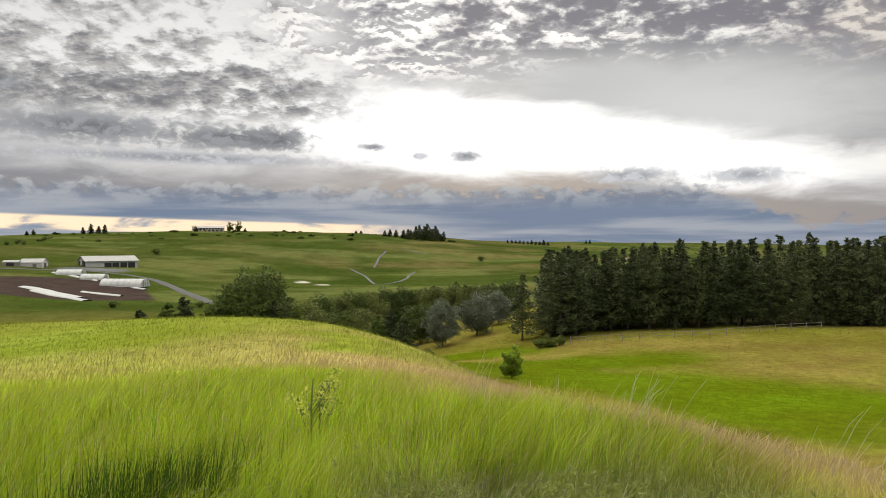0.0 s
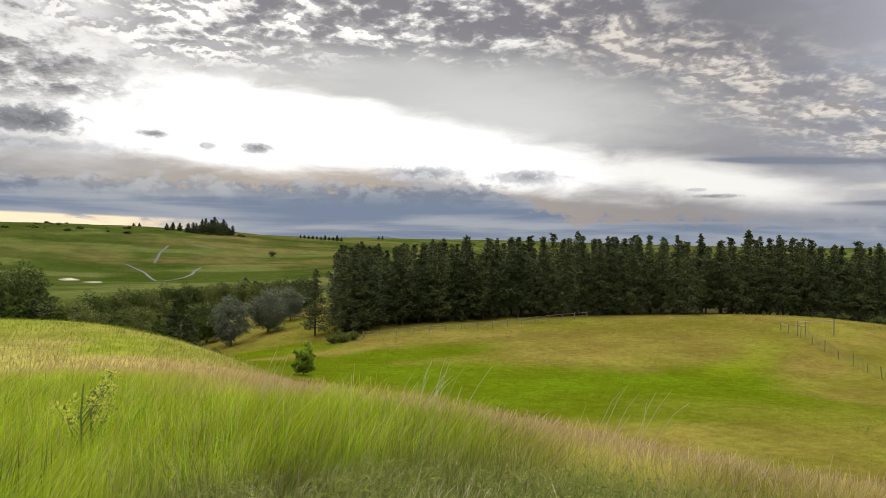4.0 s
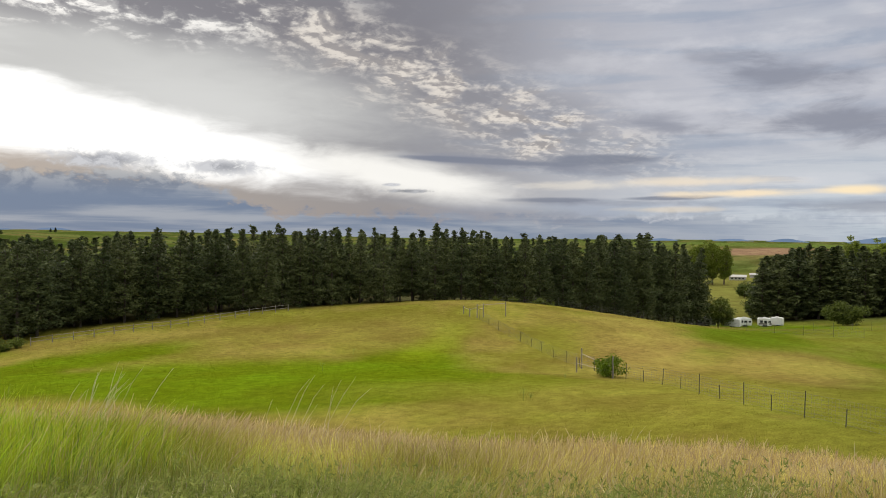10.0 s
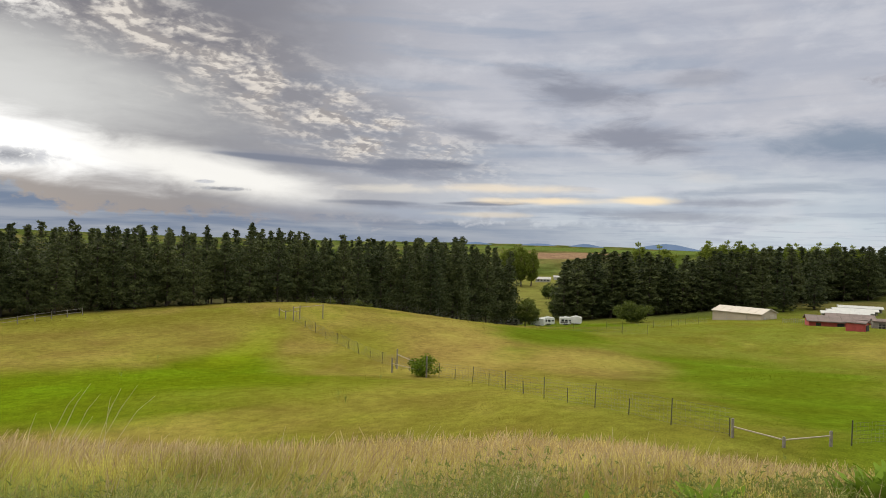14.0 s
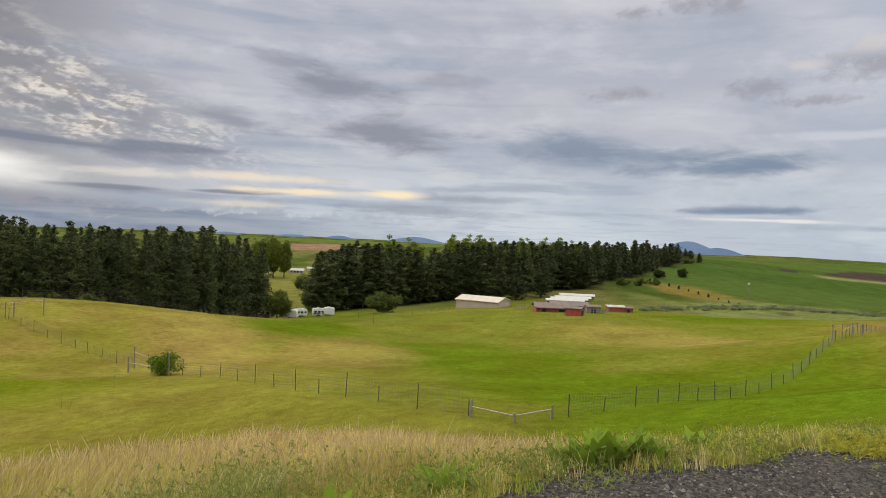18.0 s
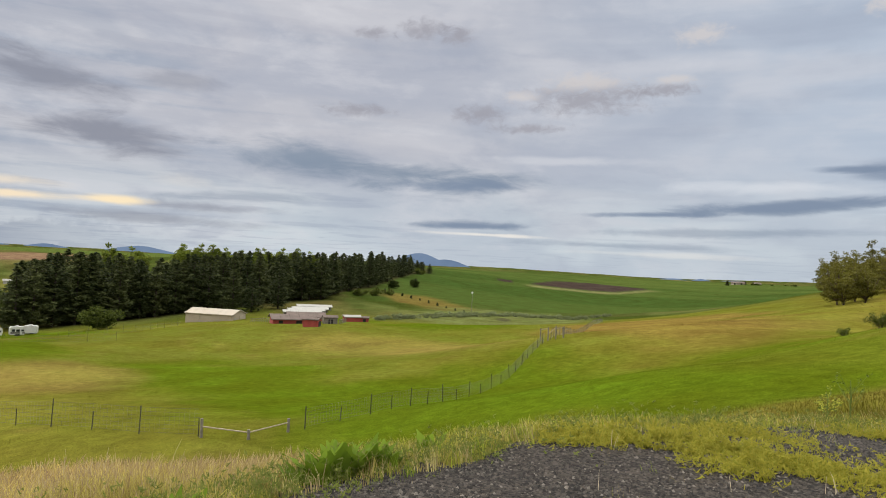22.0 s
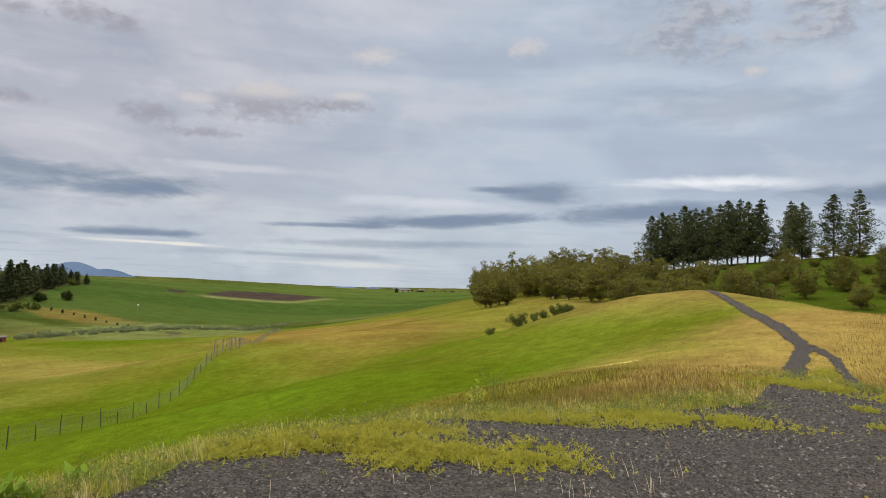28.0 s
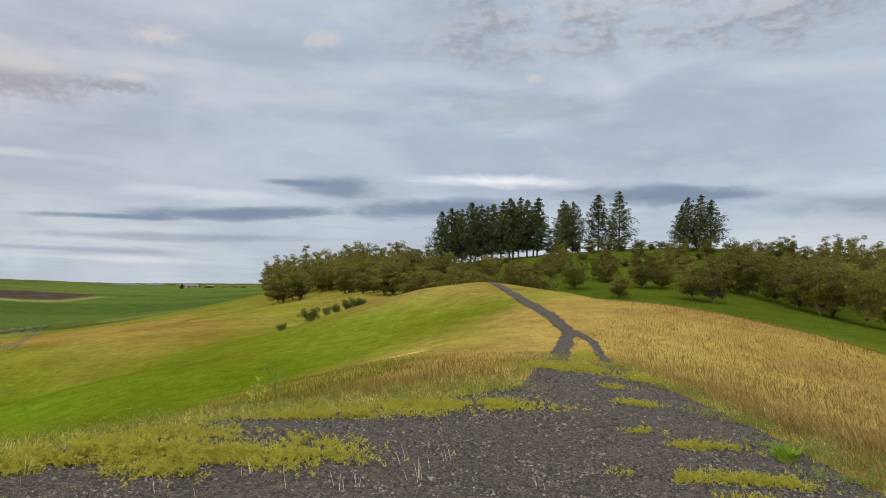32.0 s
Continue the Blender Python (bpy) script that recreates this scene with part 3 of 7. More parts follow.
hill(159.3, 949, 385, -2.03)
hill(382.3, 883, 385, -7.72)
hill(583, 765.5, 385, 0.869)
hill(749.7, 603.3, 385, -2.78)
hill(872.5, 405.8, 385, 1.06)
hill(944.4, 184.6, 385, 7.69)
hill(961.1, -47.4, 385, -15)
hill(921.7, -276.6, 385, -18)
hill(828.4, -489.7, 385, 11.1)
hill(686.7, -674.1, 385, -0.808)
hill(504.9, -819.2, 385, -2.82)
hill(293.6, -916.4, 385, 3.44)
hill(65.15, -960.1, 385, -7.05)
hill(-406.7, -872.1, 674, 5.32)
hill(-819, -505.2, 674, -2.92)
hill(-961.9, 27.99, 674, 8.45)
hill(-982.9, 949.2, 547, -12.3)
hill(-726.5, 1157, 547, 7.95)
hill(-427.6, 1298, 547, -6.13)
hill(-103.7, 1362, 547, 6.01)
hill(226.2, 1348, 547, 3.14)
hill(542.9, 1254, 547, 1.6)
hill(827.9, 1087, 547, -5.36)
hill(1065, 856.6, 547, 0.838)
hill(1239, 576.2, 547, -4.46)
hill(1341, 262.1, 547, -5.5)
hill(1365, -67.31, 547, 7.81)
hill(1309, -392.8, 547, 5.18)
hill(1176, -695.3, 547, -6)
hill(975.1, -957.2, 547, -7.87)
hill(716.9, -1163, 547, 1.83)
hill(416.9, -1301, 547, 7.01)
hill(92.52, -1363, 547, -11.5)
hill(-577.5, -1238, 956, 10.8)
hill(-1163, -717.3, 956, -10.6)
hill(-1366, 39.74, 956, 6.9)
hill(-1396, 1348, 776, -11.9)
hill(-806, 1765, 776, -1.85)
hill(-104.6, 1937, 776, -12.5)
hill(611.3, 1842, 776, 3.05)
hill(1242, 1490, 776, -13.6)
hill(1701, 932.6, 776, 1.49)
hill(1925, 245.6, 776, -13.5)
hill(1881, -475.4, 776, -5.69)
hill(1577, -1131, 776, -7.48)
hill(1054, -1629, 776, 1.32)
hill(385.3, -1902, 776, -10.7)
hill(-820, -1759, 1.36e+03, 5.95)
hill(-1939, 56.43, 1.36e+03, 7.5)
hill(-1982, 1914, 1.1e+03, -12.3)
hill(-148.6, 2751, 1.1e+03, -2.75)
hill(868, 2615, 1.1e+03, 3.71)
hill(2416, 1324, 1.1e+03, 4.6)
hill(2733, 348.8, 1.1e+03, 3.75)
hill(2239, -1605, 1.1e+03, -10.8)
hill(1497, -2313, 1.1e+03, 2.11)
hill(547.2, -2700, 1.1e+03, -4.13)
hill(-1164, -2497, 1.93e+03, -28)
hill(-2345, -1446, 1.93e+03, -35.3)
hill(-2754, 80.14, 1.93e+03, -27)
hill(-2814, 2718, 1.56e+03, -42.1)
hill(-1625, 3559, 1.56e+03, 10.5)
hill(-211, 3907, 1.56e+03, -20.9)
hill(1233, 3713, 1.56e+03, 19.7)
hill(2505, 3005, 1.56e+03, -52.5)
hill(3881, 495.3, 1.56e+03, -54.3)
hill(3793, -958.5, 1.56e+03, 26.5)
hill(3180, -2280, 1.56e+03, -26.8)
hill(2126, -3285, 1.56e+03, 19.4)
hill(777, -3835, 1.56e+03, -50.2)
hill(-1653, -3546, 2.74e+03, 81.4)
hill(-3330, -2054, 2.74e+03, -58.9)
hill(-3911, 113.8, 2.74e+03, 112)

# the crest of the ridge and its shoulder, the mound's far edge, the cropped hill and the plain behind it
for swell_az, swell_r, radius, height in RIDGE:
    hill(swell_r * math.sin(radians(swell_az)), swell_r * math.cos(radians(swell_az)), radius, height)


def land(x, y):
    x, y = np.asarray(x, float), np.asarray(y, float)
    z = np.zeros(x.shape)
    for cx, cy, s, h in SWELLS:
        d = ((x - cx) ** 2 + (y - cy) ** 2) / (s * s)
        close = d < 14
        z[close] += h * np.exp(-d[close])
    r = np.hypot(x, y)
    z += (fbm(x / 6, y / 6, 1) - 0.5) * 0.28 * ramp(r, 4, 20)
    z += (fbm(x / 38, y / 38, 2) - 0.5) * 1.3 * ramp(r, 40, 120)
    z += (fbm(x / 140, y / 140, 5) - 0.5) * 5.0 * ramp(r, 280, 700)
    return z


BUMPS = np.array(SWELLS)


def ground_z(x, y):
    """Height of the land at one place."""
    near = BUMPS[:, 3] * np.exp(-((x - BUMPS[:, 0]) ** 2 + (y - BUMPS[:, 1]) ** 2) / BUMPS[:, 2] ** 2)
    r = math.hypot(x, y)
    z = float(near.sum()) + (float(fbm(x / 6, y / 6, 1)) - 0.5) * 0.28 * float(ramp(r, 4, 20))
    if r > 40:
        z += (float(fbm(x / 38, y / 38, 2)) - 0.5) * 1.3 * float(ramp(r, 40, 120))
    if r > 280:
        z += (float(fbm(x / 140, y / 140, 5)) - 0.5) * 5.0 * float(ramp(r, 280, 700))
    return z


def bearing(az, r):
    """A place by its bearing in degrees, clockwise from the y axis, and its distance."""
    return r * math.sin(radians(az)), r * math.cos(radians(az))


def spot(az, r, sink=0.0):
    x, y = bearing(az, r)
    return x, y, ground_z(x, y) - sink

# ---- materials ----
def tree_of(name):
    mat = bpy.data.materials.new(name)
    mat.use_nodes = True
    nt = mat.node_tree
    return mat, nt, nt.nodes["Principled BSDF"], nt.nodes["Material Output"]


def mixed(nt, fac, a, b):
    node = wire(nt, "ShaderNodeMix", data_type="RGBA", i0=fac)
    for slot, value in ((node.inputs[6], a), (node.inputs[7], b)):
        if isinstance(value, bpy.types.NodeSocket):
            nt.links.new(value, slot)
        else:
            slot.default_value = (*value, 1)
    return node.outputs[2]


def grain(nt, scale, detail=4.0, rough=0.6, where=None):
    node = wire(nt, "ShaderNodeTexNoise")
    node.inputs["Scale"].default_value, node.inputs["Detail"].default_value, node.inputs["Roughness"].default_value = scale, detail, rough
    nt.links.new(where or wire(nt, "ShaderNodeNewGeometry").outputs["Position"], node.inputs["Vector"])
    return node.outputs[0]


def span(nt, v, a, b, lo=0.0, hi=1.0):
    return wire(nt, "ShaderNodeMapRange", i0=v, i1=a, i2=b, i3=lo, i4=hi).outputs[0]


def leafy(name, dark, light, glow=0.35, rough=0.6):
    """Leaves or blades: colour varies leaf by leaf and plant by plant, and light shines through."""
    mat, nt, bsdf, out = tree_of(name)
    island = wire(nt, "ShaderNodeNewGeometry").outputs["Random Per Island"]
    plant = wire(nt, "ShaderNodeObjectInfo").outputs["Random"]
    both = wire(nt, "ShaderNodeMath", operation="ADD", i0=wire(nt, "ShaderNodeMath", operation="MULTIPLY", i0=island, i1=0.55).outputs[0],
                i1=wire(nt, "ShaderNodeMath", operation="MULTIPLY", i0=plant, i1=0.45).outputs[0]).outputs[0]
    col = mixed(nt, both, dark, light)
    nt.links.new(col, bsdf.inputs["Base Color"])
    bsdf.inputs["Roughness"].default_value = rough
    bsdf.inputs["Specular IOR Level"].default_value = 0.06
    bent = wire(nt, "ShaderNodeVectorMath", operation="ADD", i0=wire(nt, "ShaderNodeNewGeometry").outputs["Normal"], i1=(0.0, 0.0, 0.75))
    nt.links.new(wire(nt, "ShaderNodeVectorMath", operation="NORMALIZE", i0=bent.outputs[0]).outputs[0], bsdf.inputs["Normal"])
    thin = wire(nt, "ShaderNodeBsdfTranslucent", i0=col)
    mix = wire(nt, "ShaderNodeMixShader", i0=glow, i1=bsdf.outputs[0], i2=thin.outputs[0])
    nt.links.new(mix.outputs[0], out.inputs[0])
    return mat


def rough_stuff(name, dark, light, scale=3.0, rough=0.8, bump=0.3, metal=0.0, fine=40.0):
    """Wood, earth, painted board, sheet metal: two scales of variation and a fine relief."""
    mat, nt, bsdf, out = tree_of(name)
    a, b = grain(nt, scale), grain(nt, fine, 3.0)
    fac = wire(nt, "ShaderNodeMath", operation="ADD", i0=span(nt, a, 0.3, 0.7, 0, 0.7), i1=span(nt, b, 0.3, 0.7, 0, 0.3)).outputs[0]
    nt.links.new(mixed(nt, fac, dark, light), bsdf.inputs["Base Color"])
    bsdf.inputs["Roughness"].default_value, bsdf.inputs["Metallic"].default_value = rough, metal
    if bump:
        node = wire(nt, "ShaderNodeBump")
        node.inputs["Strength"].default_value = bump
        node.inputs["Distance"].default_value = 0.02
        nt.links.new(b, node.inputs["Height"])
        nt.links.new(node.outputs[0], bsdf.inputs["Normal"])
    return mat


BARK = rough_stuff("bark", (0.05, 0.035, 0.025), (0.14, 0.10, 0.07), 4)
DARK_BARK = rough_stuff("pine_bark", (0.022, 0.017, 0.013), (0.07, 0.052, 0.038), 4)
PINE = leafy("pine_needles", (0.020, 0.031, 0.012), (0.098, 0.112, 0.040), 0.2)
DEEP = leafy("deep_green_leaves", (0.022, 0.036, 0.008), (0.085, 0.11, 0.02), 0.25)
BROAD = leafy("broad_leaves", (0.040, 0.056, 0.009), (0.12, 0.145, 0.026), 0.3)
GREY = leafy("grey_green_leaves", (0.075, 0.088, 0.055), (0.165, 0.18, 0.115), 0.25)
LOCUST = leafy("locust_leaves", (0.045, 0.046, 0.008), (0.20, 0.185, 0.032), 0.35)
LIME = leafy("young_leaves", (0.20, 0.28, 0.03), (0.36, 0.45, 0.05), 0.6)

# ---- ground cover ----
GREEN, LIMEGRASS, LUSH, MEADOW = (0.165, 0.21, 0.02), (0.315, 0.405, 0.025), (0.082, 0.114, 0.004), (0.074, 0.104, 0.006)
KNOLL, OLIVE, TAN, RUST = (0.092, 0.110, 0.010), (0.132, 0.122, 0.018), (0.212, 0.158, 0.044), (0.205, 0.125, 0.036)
STRAW, WEEDY, BROWNWEED, PINKTAN, GOLD = (0.54, 0.43, 0.13), (0.27, 0.255, 0.06), (0.28, 0.30, 0.075), (0.42, 0.305, 0.125), (0.225, 0.158, 0.046)
PASTURE, FAIRWAY, SCRUB = (0.046, 0.062, 0.012), (0.10, 0.112, 0.032), (0.12, 0.095, 0.035)
CROP, CROP_LIGHT, WHEAT, BROWN_FIELD = (0.043, 0.070, 0.015), (0.078, 0.105, 0.024), (0.22, 0.20, 0.09), (0.18, 0.115, 0.07)
FOREST_FLOOR, GAP_FIELD = (0.045, 0.042, 0.018), (0.13, 0.125, 0.03)
HILLSIDE = (0.046, 0.066, 0.007)
EARTH, ASPHALT, SAND = (0.05, 0.036, 0.03), (0.13, 0.13, 0.13), (0.4, 0.36, 0.28)


def blend(base, colour, k):
    return base * (1 - k[..., None]) + np.asarray(colour) * k[..., None]


def patch(x, y, cx, cy, a, b, turn=0.0, rag=0.35, cell=6.0, soft=0.35, seed=0):
    """1 inside an ellipse with a ragged edge, turned clockwise from the y axis."""
    s, c = math.sin(radians(turn)), math.cos(radians(turn))
    u, v = (x - cx) * s + (y - cy) * c, (x - cx) * c - (y - cy) * s
    d = np.sqrt((u / a) ** 2 + (v / b) ** 2)
    k = np.zeros(d.shape)
    m = d < 1 + rag
    k[m] = ramp(d[m] + (fbm(x[m] / cell, y[m] / cell, seed) - 0.5) * 2 * rag, 1, 1 - soft)
    return k


def track(x, y, pts, width, rag=0.3, seed=0):
    """1 on a band along a line of points."""
    best = np.full(x.shape, 1e9)
    for (ax, ay), (bx, by) in zip(pts[:-1], pts[1:]):
        ex, ey = bx - ax, by - ay
        k = np.clip(((x - ax) * ex + (y - ay) * ey) / (ex * ex + ey * ey), 0, 1)
        best = np.minimum(best, np.hypot(x - ax - k * ex, y - ay - k * ey))
    d = best / (width / 2)
    k = np.zeros(d.shape)
    m = d < 1.2 + rag
    k[m] = ramp(d[m] + (fbm(x[m] / width, y[m] / width, seed) - 0.5) * 2 * rag, 1.1, 0.9)
    return k


def pad_edge(deg):
    """How far the gravel reaches from the viewpoint, by bearing."""
    return np.interp(deg, [-40, -15, 20, 60, 70, 76, 84, 91, 97.4, 101, 104, 110, 113.5, 117, 121.5, 129.3, 135.7, 142, 145, 145.8, 147, 150, 153, 156, 159, 162, 165.7, 168.6, 178, 230, 320],
                     [3.2, 3.4, 3.2, 3.0, 3.6, 4.3, 5.0, 5.5, 6.0, 6.6, 7.0, 7.6, 7.9, 8.6, 10.0, 9.9, 10.7, 11.8, 12.4, 14.4, 16.8, 15.8, 17.2, 14.8, 13.2, 11.1, 9.6, 8.2, 6.8, 5, 3.2])


PATHS = [[bearing(147.2, 14), bearing(147.5, 18), bearing(147.7, 23), bearing(148.2, 27), bearing(146.2, 32.4), bearing(144.1, 38.5), bearing(142.2, 47), bearing(141.0, 55), bearing(140.6, 62)],
         [bearing(151.6, 15.5), bearing(151.3, 20), bearing(150.2, 24.5), bearing(148.6, 27.2)]]


# weeds creeping over the gravel: bearing, distance, half length, half width, turn; and small spots
WEED_BEDS = [(107, 6.9, 1.0, 0.28, 195), (112.5, 7.0, 1.1, 0.32, 203), (118.5, 6.8, 1.0, 0.30, 210), (124.5, 6.8, 0.9, 0.26, 215), (116, 7.9, 0.9, 0.25, 208), (128.3, 7.4, 0.5, 0.2, 218), (121.5, 6.3, 0.6, 0.2, 212),
             (150.0, 15.4, 1.3, 0.5, 240), (149.7, 20.0, 1.6, 0.22, 150), (138, 10.2, 1.3, 0.3, 228), (131, 9.5, 1.0, 0.25, 222)]
WEED_SPOTS = [(157.3, 7.1, 0.42), (160.4, 8.7, 0.4), (161.8, 7.3, 0.3), (154.2, 11.5, 0.35), (158.0, 8.6, 0.2), (165.2, 7.4, 0.35), (143.4, 10.6, 0.3), (155, 9.2, 0.22), (163.6, 6.6, 0.3), (152.2, 13.2, 0.3)]


def gravel_mask(x, y):
    deg = np.degrees(np.arctan2(x, y))
    deg = np.where(deg < -40, deg + 360, deg)
    r = np.hypot(x, y)
    edge = pad_edge(deg)
    rag = (fbm(x / 0.9, y / 0.9, 21) - 0.5) * 1.1 + (fbm(x / 0.25, y / 0.25, 22) - 0.5) * 0.7
    k = (r + rag < edge).astype(float)
    for pts, wide in zip(PATHS, (0.6, 0.36)):
        k = np.maximum(k, track(x, y, pts, wide, 0.35, 23))
    return k


def cover(x, y):
    """Albedo of the plant cover or soil at each place."""
    deg = np.degrees(np.arctan2(x, y))
    r = np.hypot(x, y)
    n1, n2, n3 = fbm(x / 13, y / 13, 4), fbm(x / 3.1, y / 3.1, 6), fbm(x / 60, y / 60, 8)
    c = np.zeros(x.shape + (3,)) + np.asarray(OLIVE)
    c = blend(c, TAN, ramp(n1 * 0.6 + n2 * 0.4, 0.42, 0.62) * (0.5 - 0.28 * ramp(deg, 78, 90) * ramp(deg, 132, 124)))
    c = blend(c, (0.088, 0.110, 0.012), ramp(deg, 60, 70) * ramp(deg, 128, 118) * ramp(r, 26, 46) * ramp(r, 300, 260) * (0.3 + 0.4 * ramp(n1, 0.4, 0.6)))
    # far country: pasture, fairways, cropland
    far = ramp(r, 200, 300)
    c = blend(c, PASTURE, far)
    c = blend(c, FAIRWAY, far * ramp(fbm(x / 90, y / 30, 31), 0.50, 0.62) * 0.8)
    c = blend(c, SCRUB, far * ramp(fbm(x / 60, y / 35, 33), 0.48, 0.66) * (0.25 + 0.4 * ramp(deg, -14, -6)))
    c = blend(c, (0.03, 0.046, 0.008), far * ramp(fbm(x / 45, y / 22, 39), 0.5, 0.66) * 0.6)
    east = ramp(deg, 88, 92) * ramp(deg, 132, 126)
    furrow = 0.5 + 0.5 * np.sin((r + 40 * np.sin(np.radians(deg * 9))) / 14)
    c = blend(c, CROP, east * ramp(r, 300, 345) * ramp(r, 1500, 1200))
    c = blend(c, CROP_LIGHT, east * ramp(r, 640, 760) * ramp(r, 1500, 1200) * (0.35 + 0.4 * ramp(fbm(x / 120, y / 60, 38), 0.42, 0.6)))
    c = blend(c, CROP_LIGHT, east * ramp(r, 470, 440) * ramp(r, 300, 345) * 0.35)
    c = blend(c, CROP_LIGHT, east * ramp(r, 480, 600) * ramp(r, 1500, 1200) * ramp(furrow, 0.55, 0.9) * 0.5)
    slope = 0.55 + 0.45 * np.sin(r / 9.0 + 3 * fbm(x / 90, y / 90, 44))
    c = blend(c, CROP_LIGHT, east * ramp(r, 560, 620) * ramp(r, 900, 840) * slope * 0.45)
    low, high = np.interp(deg, [102.5, 106.7, 109.3, 112], [577, 588, 600, 644]), np.interp(deg, [102.5, 104.5, 107, 112], [580, 640, 668, 650])
    c = blend(c, EARTH, ramp(deg, 102.4, 103.0) * ramp(deg, 111.9, 111.2) * ramp(r - low, -3, 4) * ramp(r - high, 4, -4))
    c = blend(c, EARTH, patch(x, y, *bearing(100.6, 580), 14, 7, 100, 0.12, 60, 0.2, 34))
    c = blend(c, WHEAT, ramp(deg, 101.8, 103) * ramp(deg, 113, 111.5) * ramp(r - low, -22, -14) * ramp(r - low, -2, -8) * 0.6)
    c = blend(c, WHEAT, patch(x, y, *bearing(121, 1700), 300, 500, 120, 0.2, 200, 0.4, 35))
    c = blend(c, CROP_LIGHT, patch(x, y, *bearing(70, 1000), 420, 200, 160, 0.2, 200, 0.2, 36))
    c = blend(c, BROWN_FIELD, patch(x, y, *bearing(65, 740), 60, 45, 150, 0.1, 100, 0.2, 37))
    # ploughed market garden, farm road, cart paths
    s, k = math.sin(radians(-27.5)), math.cos(radians(-27.5))
    u, v = x * k - y * s, x * s + y * k
    plot = ramp(u, -42, -38) * ramp(u, 31, 28) * ramp(v, 312, 316) * ramp(v, 415, 411)
    c = blend(c, EARTH, plot * ramp(v + u * 0.9, 308, 314) * ramp(v + u * 0.35, 413, 408))
    c = blend(c, ASPHALT, patch(x, y, *bearing(-26, 462), 24, 14, 60, 0.2, 20, 0.3, 41))
    for a, d in ((-11.2, 430), (-9.7, 410), (8.4, 480)):
        c = blend(c, SAND, patch(x, y, *bearing(a, d), 6, 5, a, 0.3, 5, 0.3, 43))
    wood = ramp(deg, 7.5, 9.5) * ramp(deg, 61.5, 60) * ramp(r - np.interp(deg, [7, 15, 25, 35, 45, 52, 57, 60.5], [119, 121, 126, 134, 139, 155, 182, 206]) + (n2 - 0.5) * 6, 0, 5) * ramp(r, 250, 235)
    c = blend(c, FOREST_FLOOR, wood)
    c = blend(c, FOREST_FLOOR, ramp(deg, 64, 66) * ramp(deg, 95, 94) * ramp(r - np.interp(deg, [64, 68, 74, 80, 86, 90, 94], [240, 247, 258, 274, 305, 390, 535]), 0, 8) * ramp(r - np.interp(deg, [64, 80, 86, 90, 94], [290, 350, 390, 480, 600]), 10, 0))
    c = blend(c, GAP_FIELD, ramp(deg, 56, 59) * ramp(deg, 68, 65) * ramp(r, 245, 265) * ramp(r, 600, 560) * 0.9)
    # the valley meadow
    for a, d, la, lb, t in ((7, 83, 30, 8, 70), (22, 68, 30, 11, 108), (34, 61, 24, 10, 118), (0, 105, 16, 9, 90)):
        c = blend(c, LUSH, patch(x, y, *bearing(a, d), la * 1.06, lb * 1.1, t, 0.16, 9, 0.3, 50) * 0.97)
    c = blend(c, LUSH, patch(x, y, *bearing(35.5, 76), 19, 8, 66, 0.2, 7, 0.5, 50) * 0.95)
    c = blend(c, (0.12, 0.15, 0.006), patch(x, y, *bearing(39.6, 91), 16, 4.5, 57, 0.2, 7, 0.8, 50) * 0.9)
    c = blend(c, OLIVE, patch(x, y, *bearing(52, 55), 26, 16, 130, 0.3, 8, 0.6, 51) * 0.7)
    c = blend(c, TAN, patch(x, y, *bearing(30, 98), 36, 15, 120, 0.3, 10, 0.7, 52) * 0.35)
    c = blend(c, TAN, patch(x, y, *bearing(57, 95), 36, 14, 60, 0.3, 10, 0.7, 52) * 0.75)
    for a, d, la, lb, t in ((78, 86, 42, 15, 61), (84.5, 56, 16, 11, 70), (91, 60, 22, 13, 150), (64, 130, 44, 13, 70), (64, 205, 40, 34, 60), (110, 60, 40, 26, 140), (103, 40, 16, 12, 130), (118, 32, 14, 10, 130), (122, 40, 20, 16, 40), (98, 200, 40, 22, 120), (86, 215, 30, 26, 100)):
        c = blend(c, MEADOW, patch(x, y, *bearing(a, d), la, lb, t, 0.35, 9, 0.6, 53) * 0.95)
    c = blend(c, RUST, patch(x, y, *bearing(116, 100), 42, 20, 120, 0.3, 12, 0.6, 54) * 0.6)
    c = blend(c, RUST, patch(x, y, *bearing(111.5, 168), 42, 30, 110, 0.3, 14, 0.5, 54) * 0.65)
    c = blend(c, RUST, patch(x, y, *bearing(94, 330), 50, 20, 70, 0.3, 14, 0.5, 54) * 0.5)
    c = blend(c, TAN, patch(x, y, *bearing(90, 130), 40, 18, 70, 0.3, 10, 0.6, 55) * 0.5)
    c = blend(c, TAN, patch(x, y, *bearing(97, 108), 30, 16, 80, 0.3, 10, 0.6, 59) * 0.45)
    c = blend(c, TAN, patch(x, y, *bearing(67.5, 92), 22, 10, 70, 0.3, 8, 0.6, 58) * 0.6)
    c = blend(c, (0.12, 0.135, 0.045), patch(x, y, *bearing(100, 262), 70, 42, 100, 0.25, 14, 0.4, 68) * (0.55 + 0.45 * ramp(n2, 0.35, 0.65)))
    c = blend(c, MEADOW, patch(x, y, *bearing(96, 190), 40, 22, 100, 0.3, 12, 0.5, 69) * 0.8)
    c = blend(c, EARTH, patch(x, y, *bearing(100.6, 262), 10, 3, 98, 0.2, 4, 0.4, 67) * 0.6)
    # hillside beyond the ridge
    c = blend(c, HILLSIDE, patch(x, y, *bearing(160, 175), 90, 110, 60, 0.2, 20, 0.3, 56))
    c = blend(c, TAN, patch(x, y, *bearing(160, 78), 40, 9, 95, 0.3, 8, 0.6, 57) * 0.5)
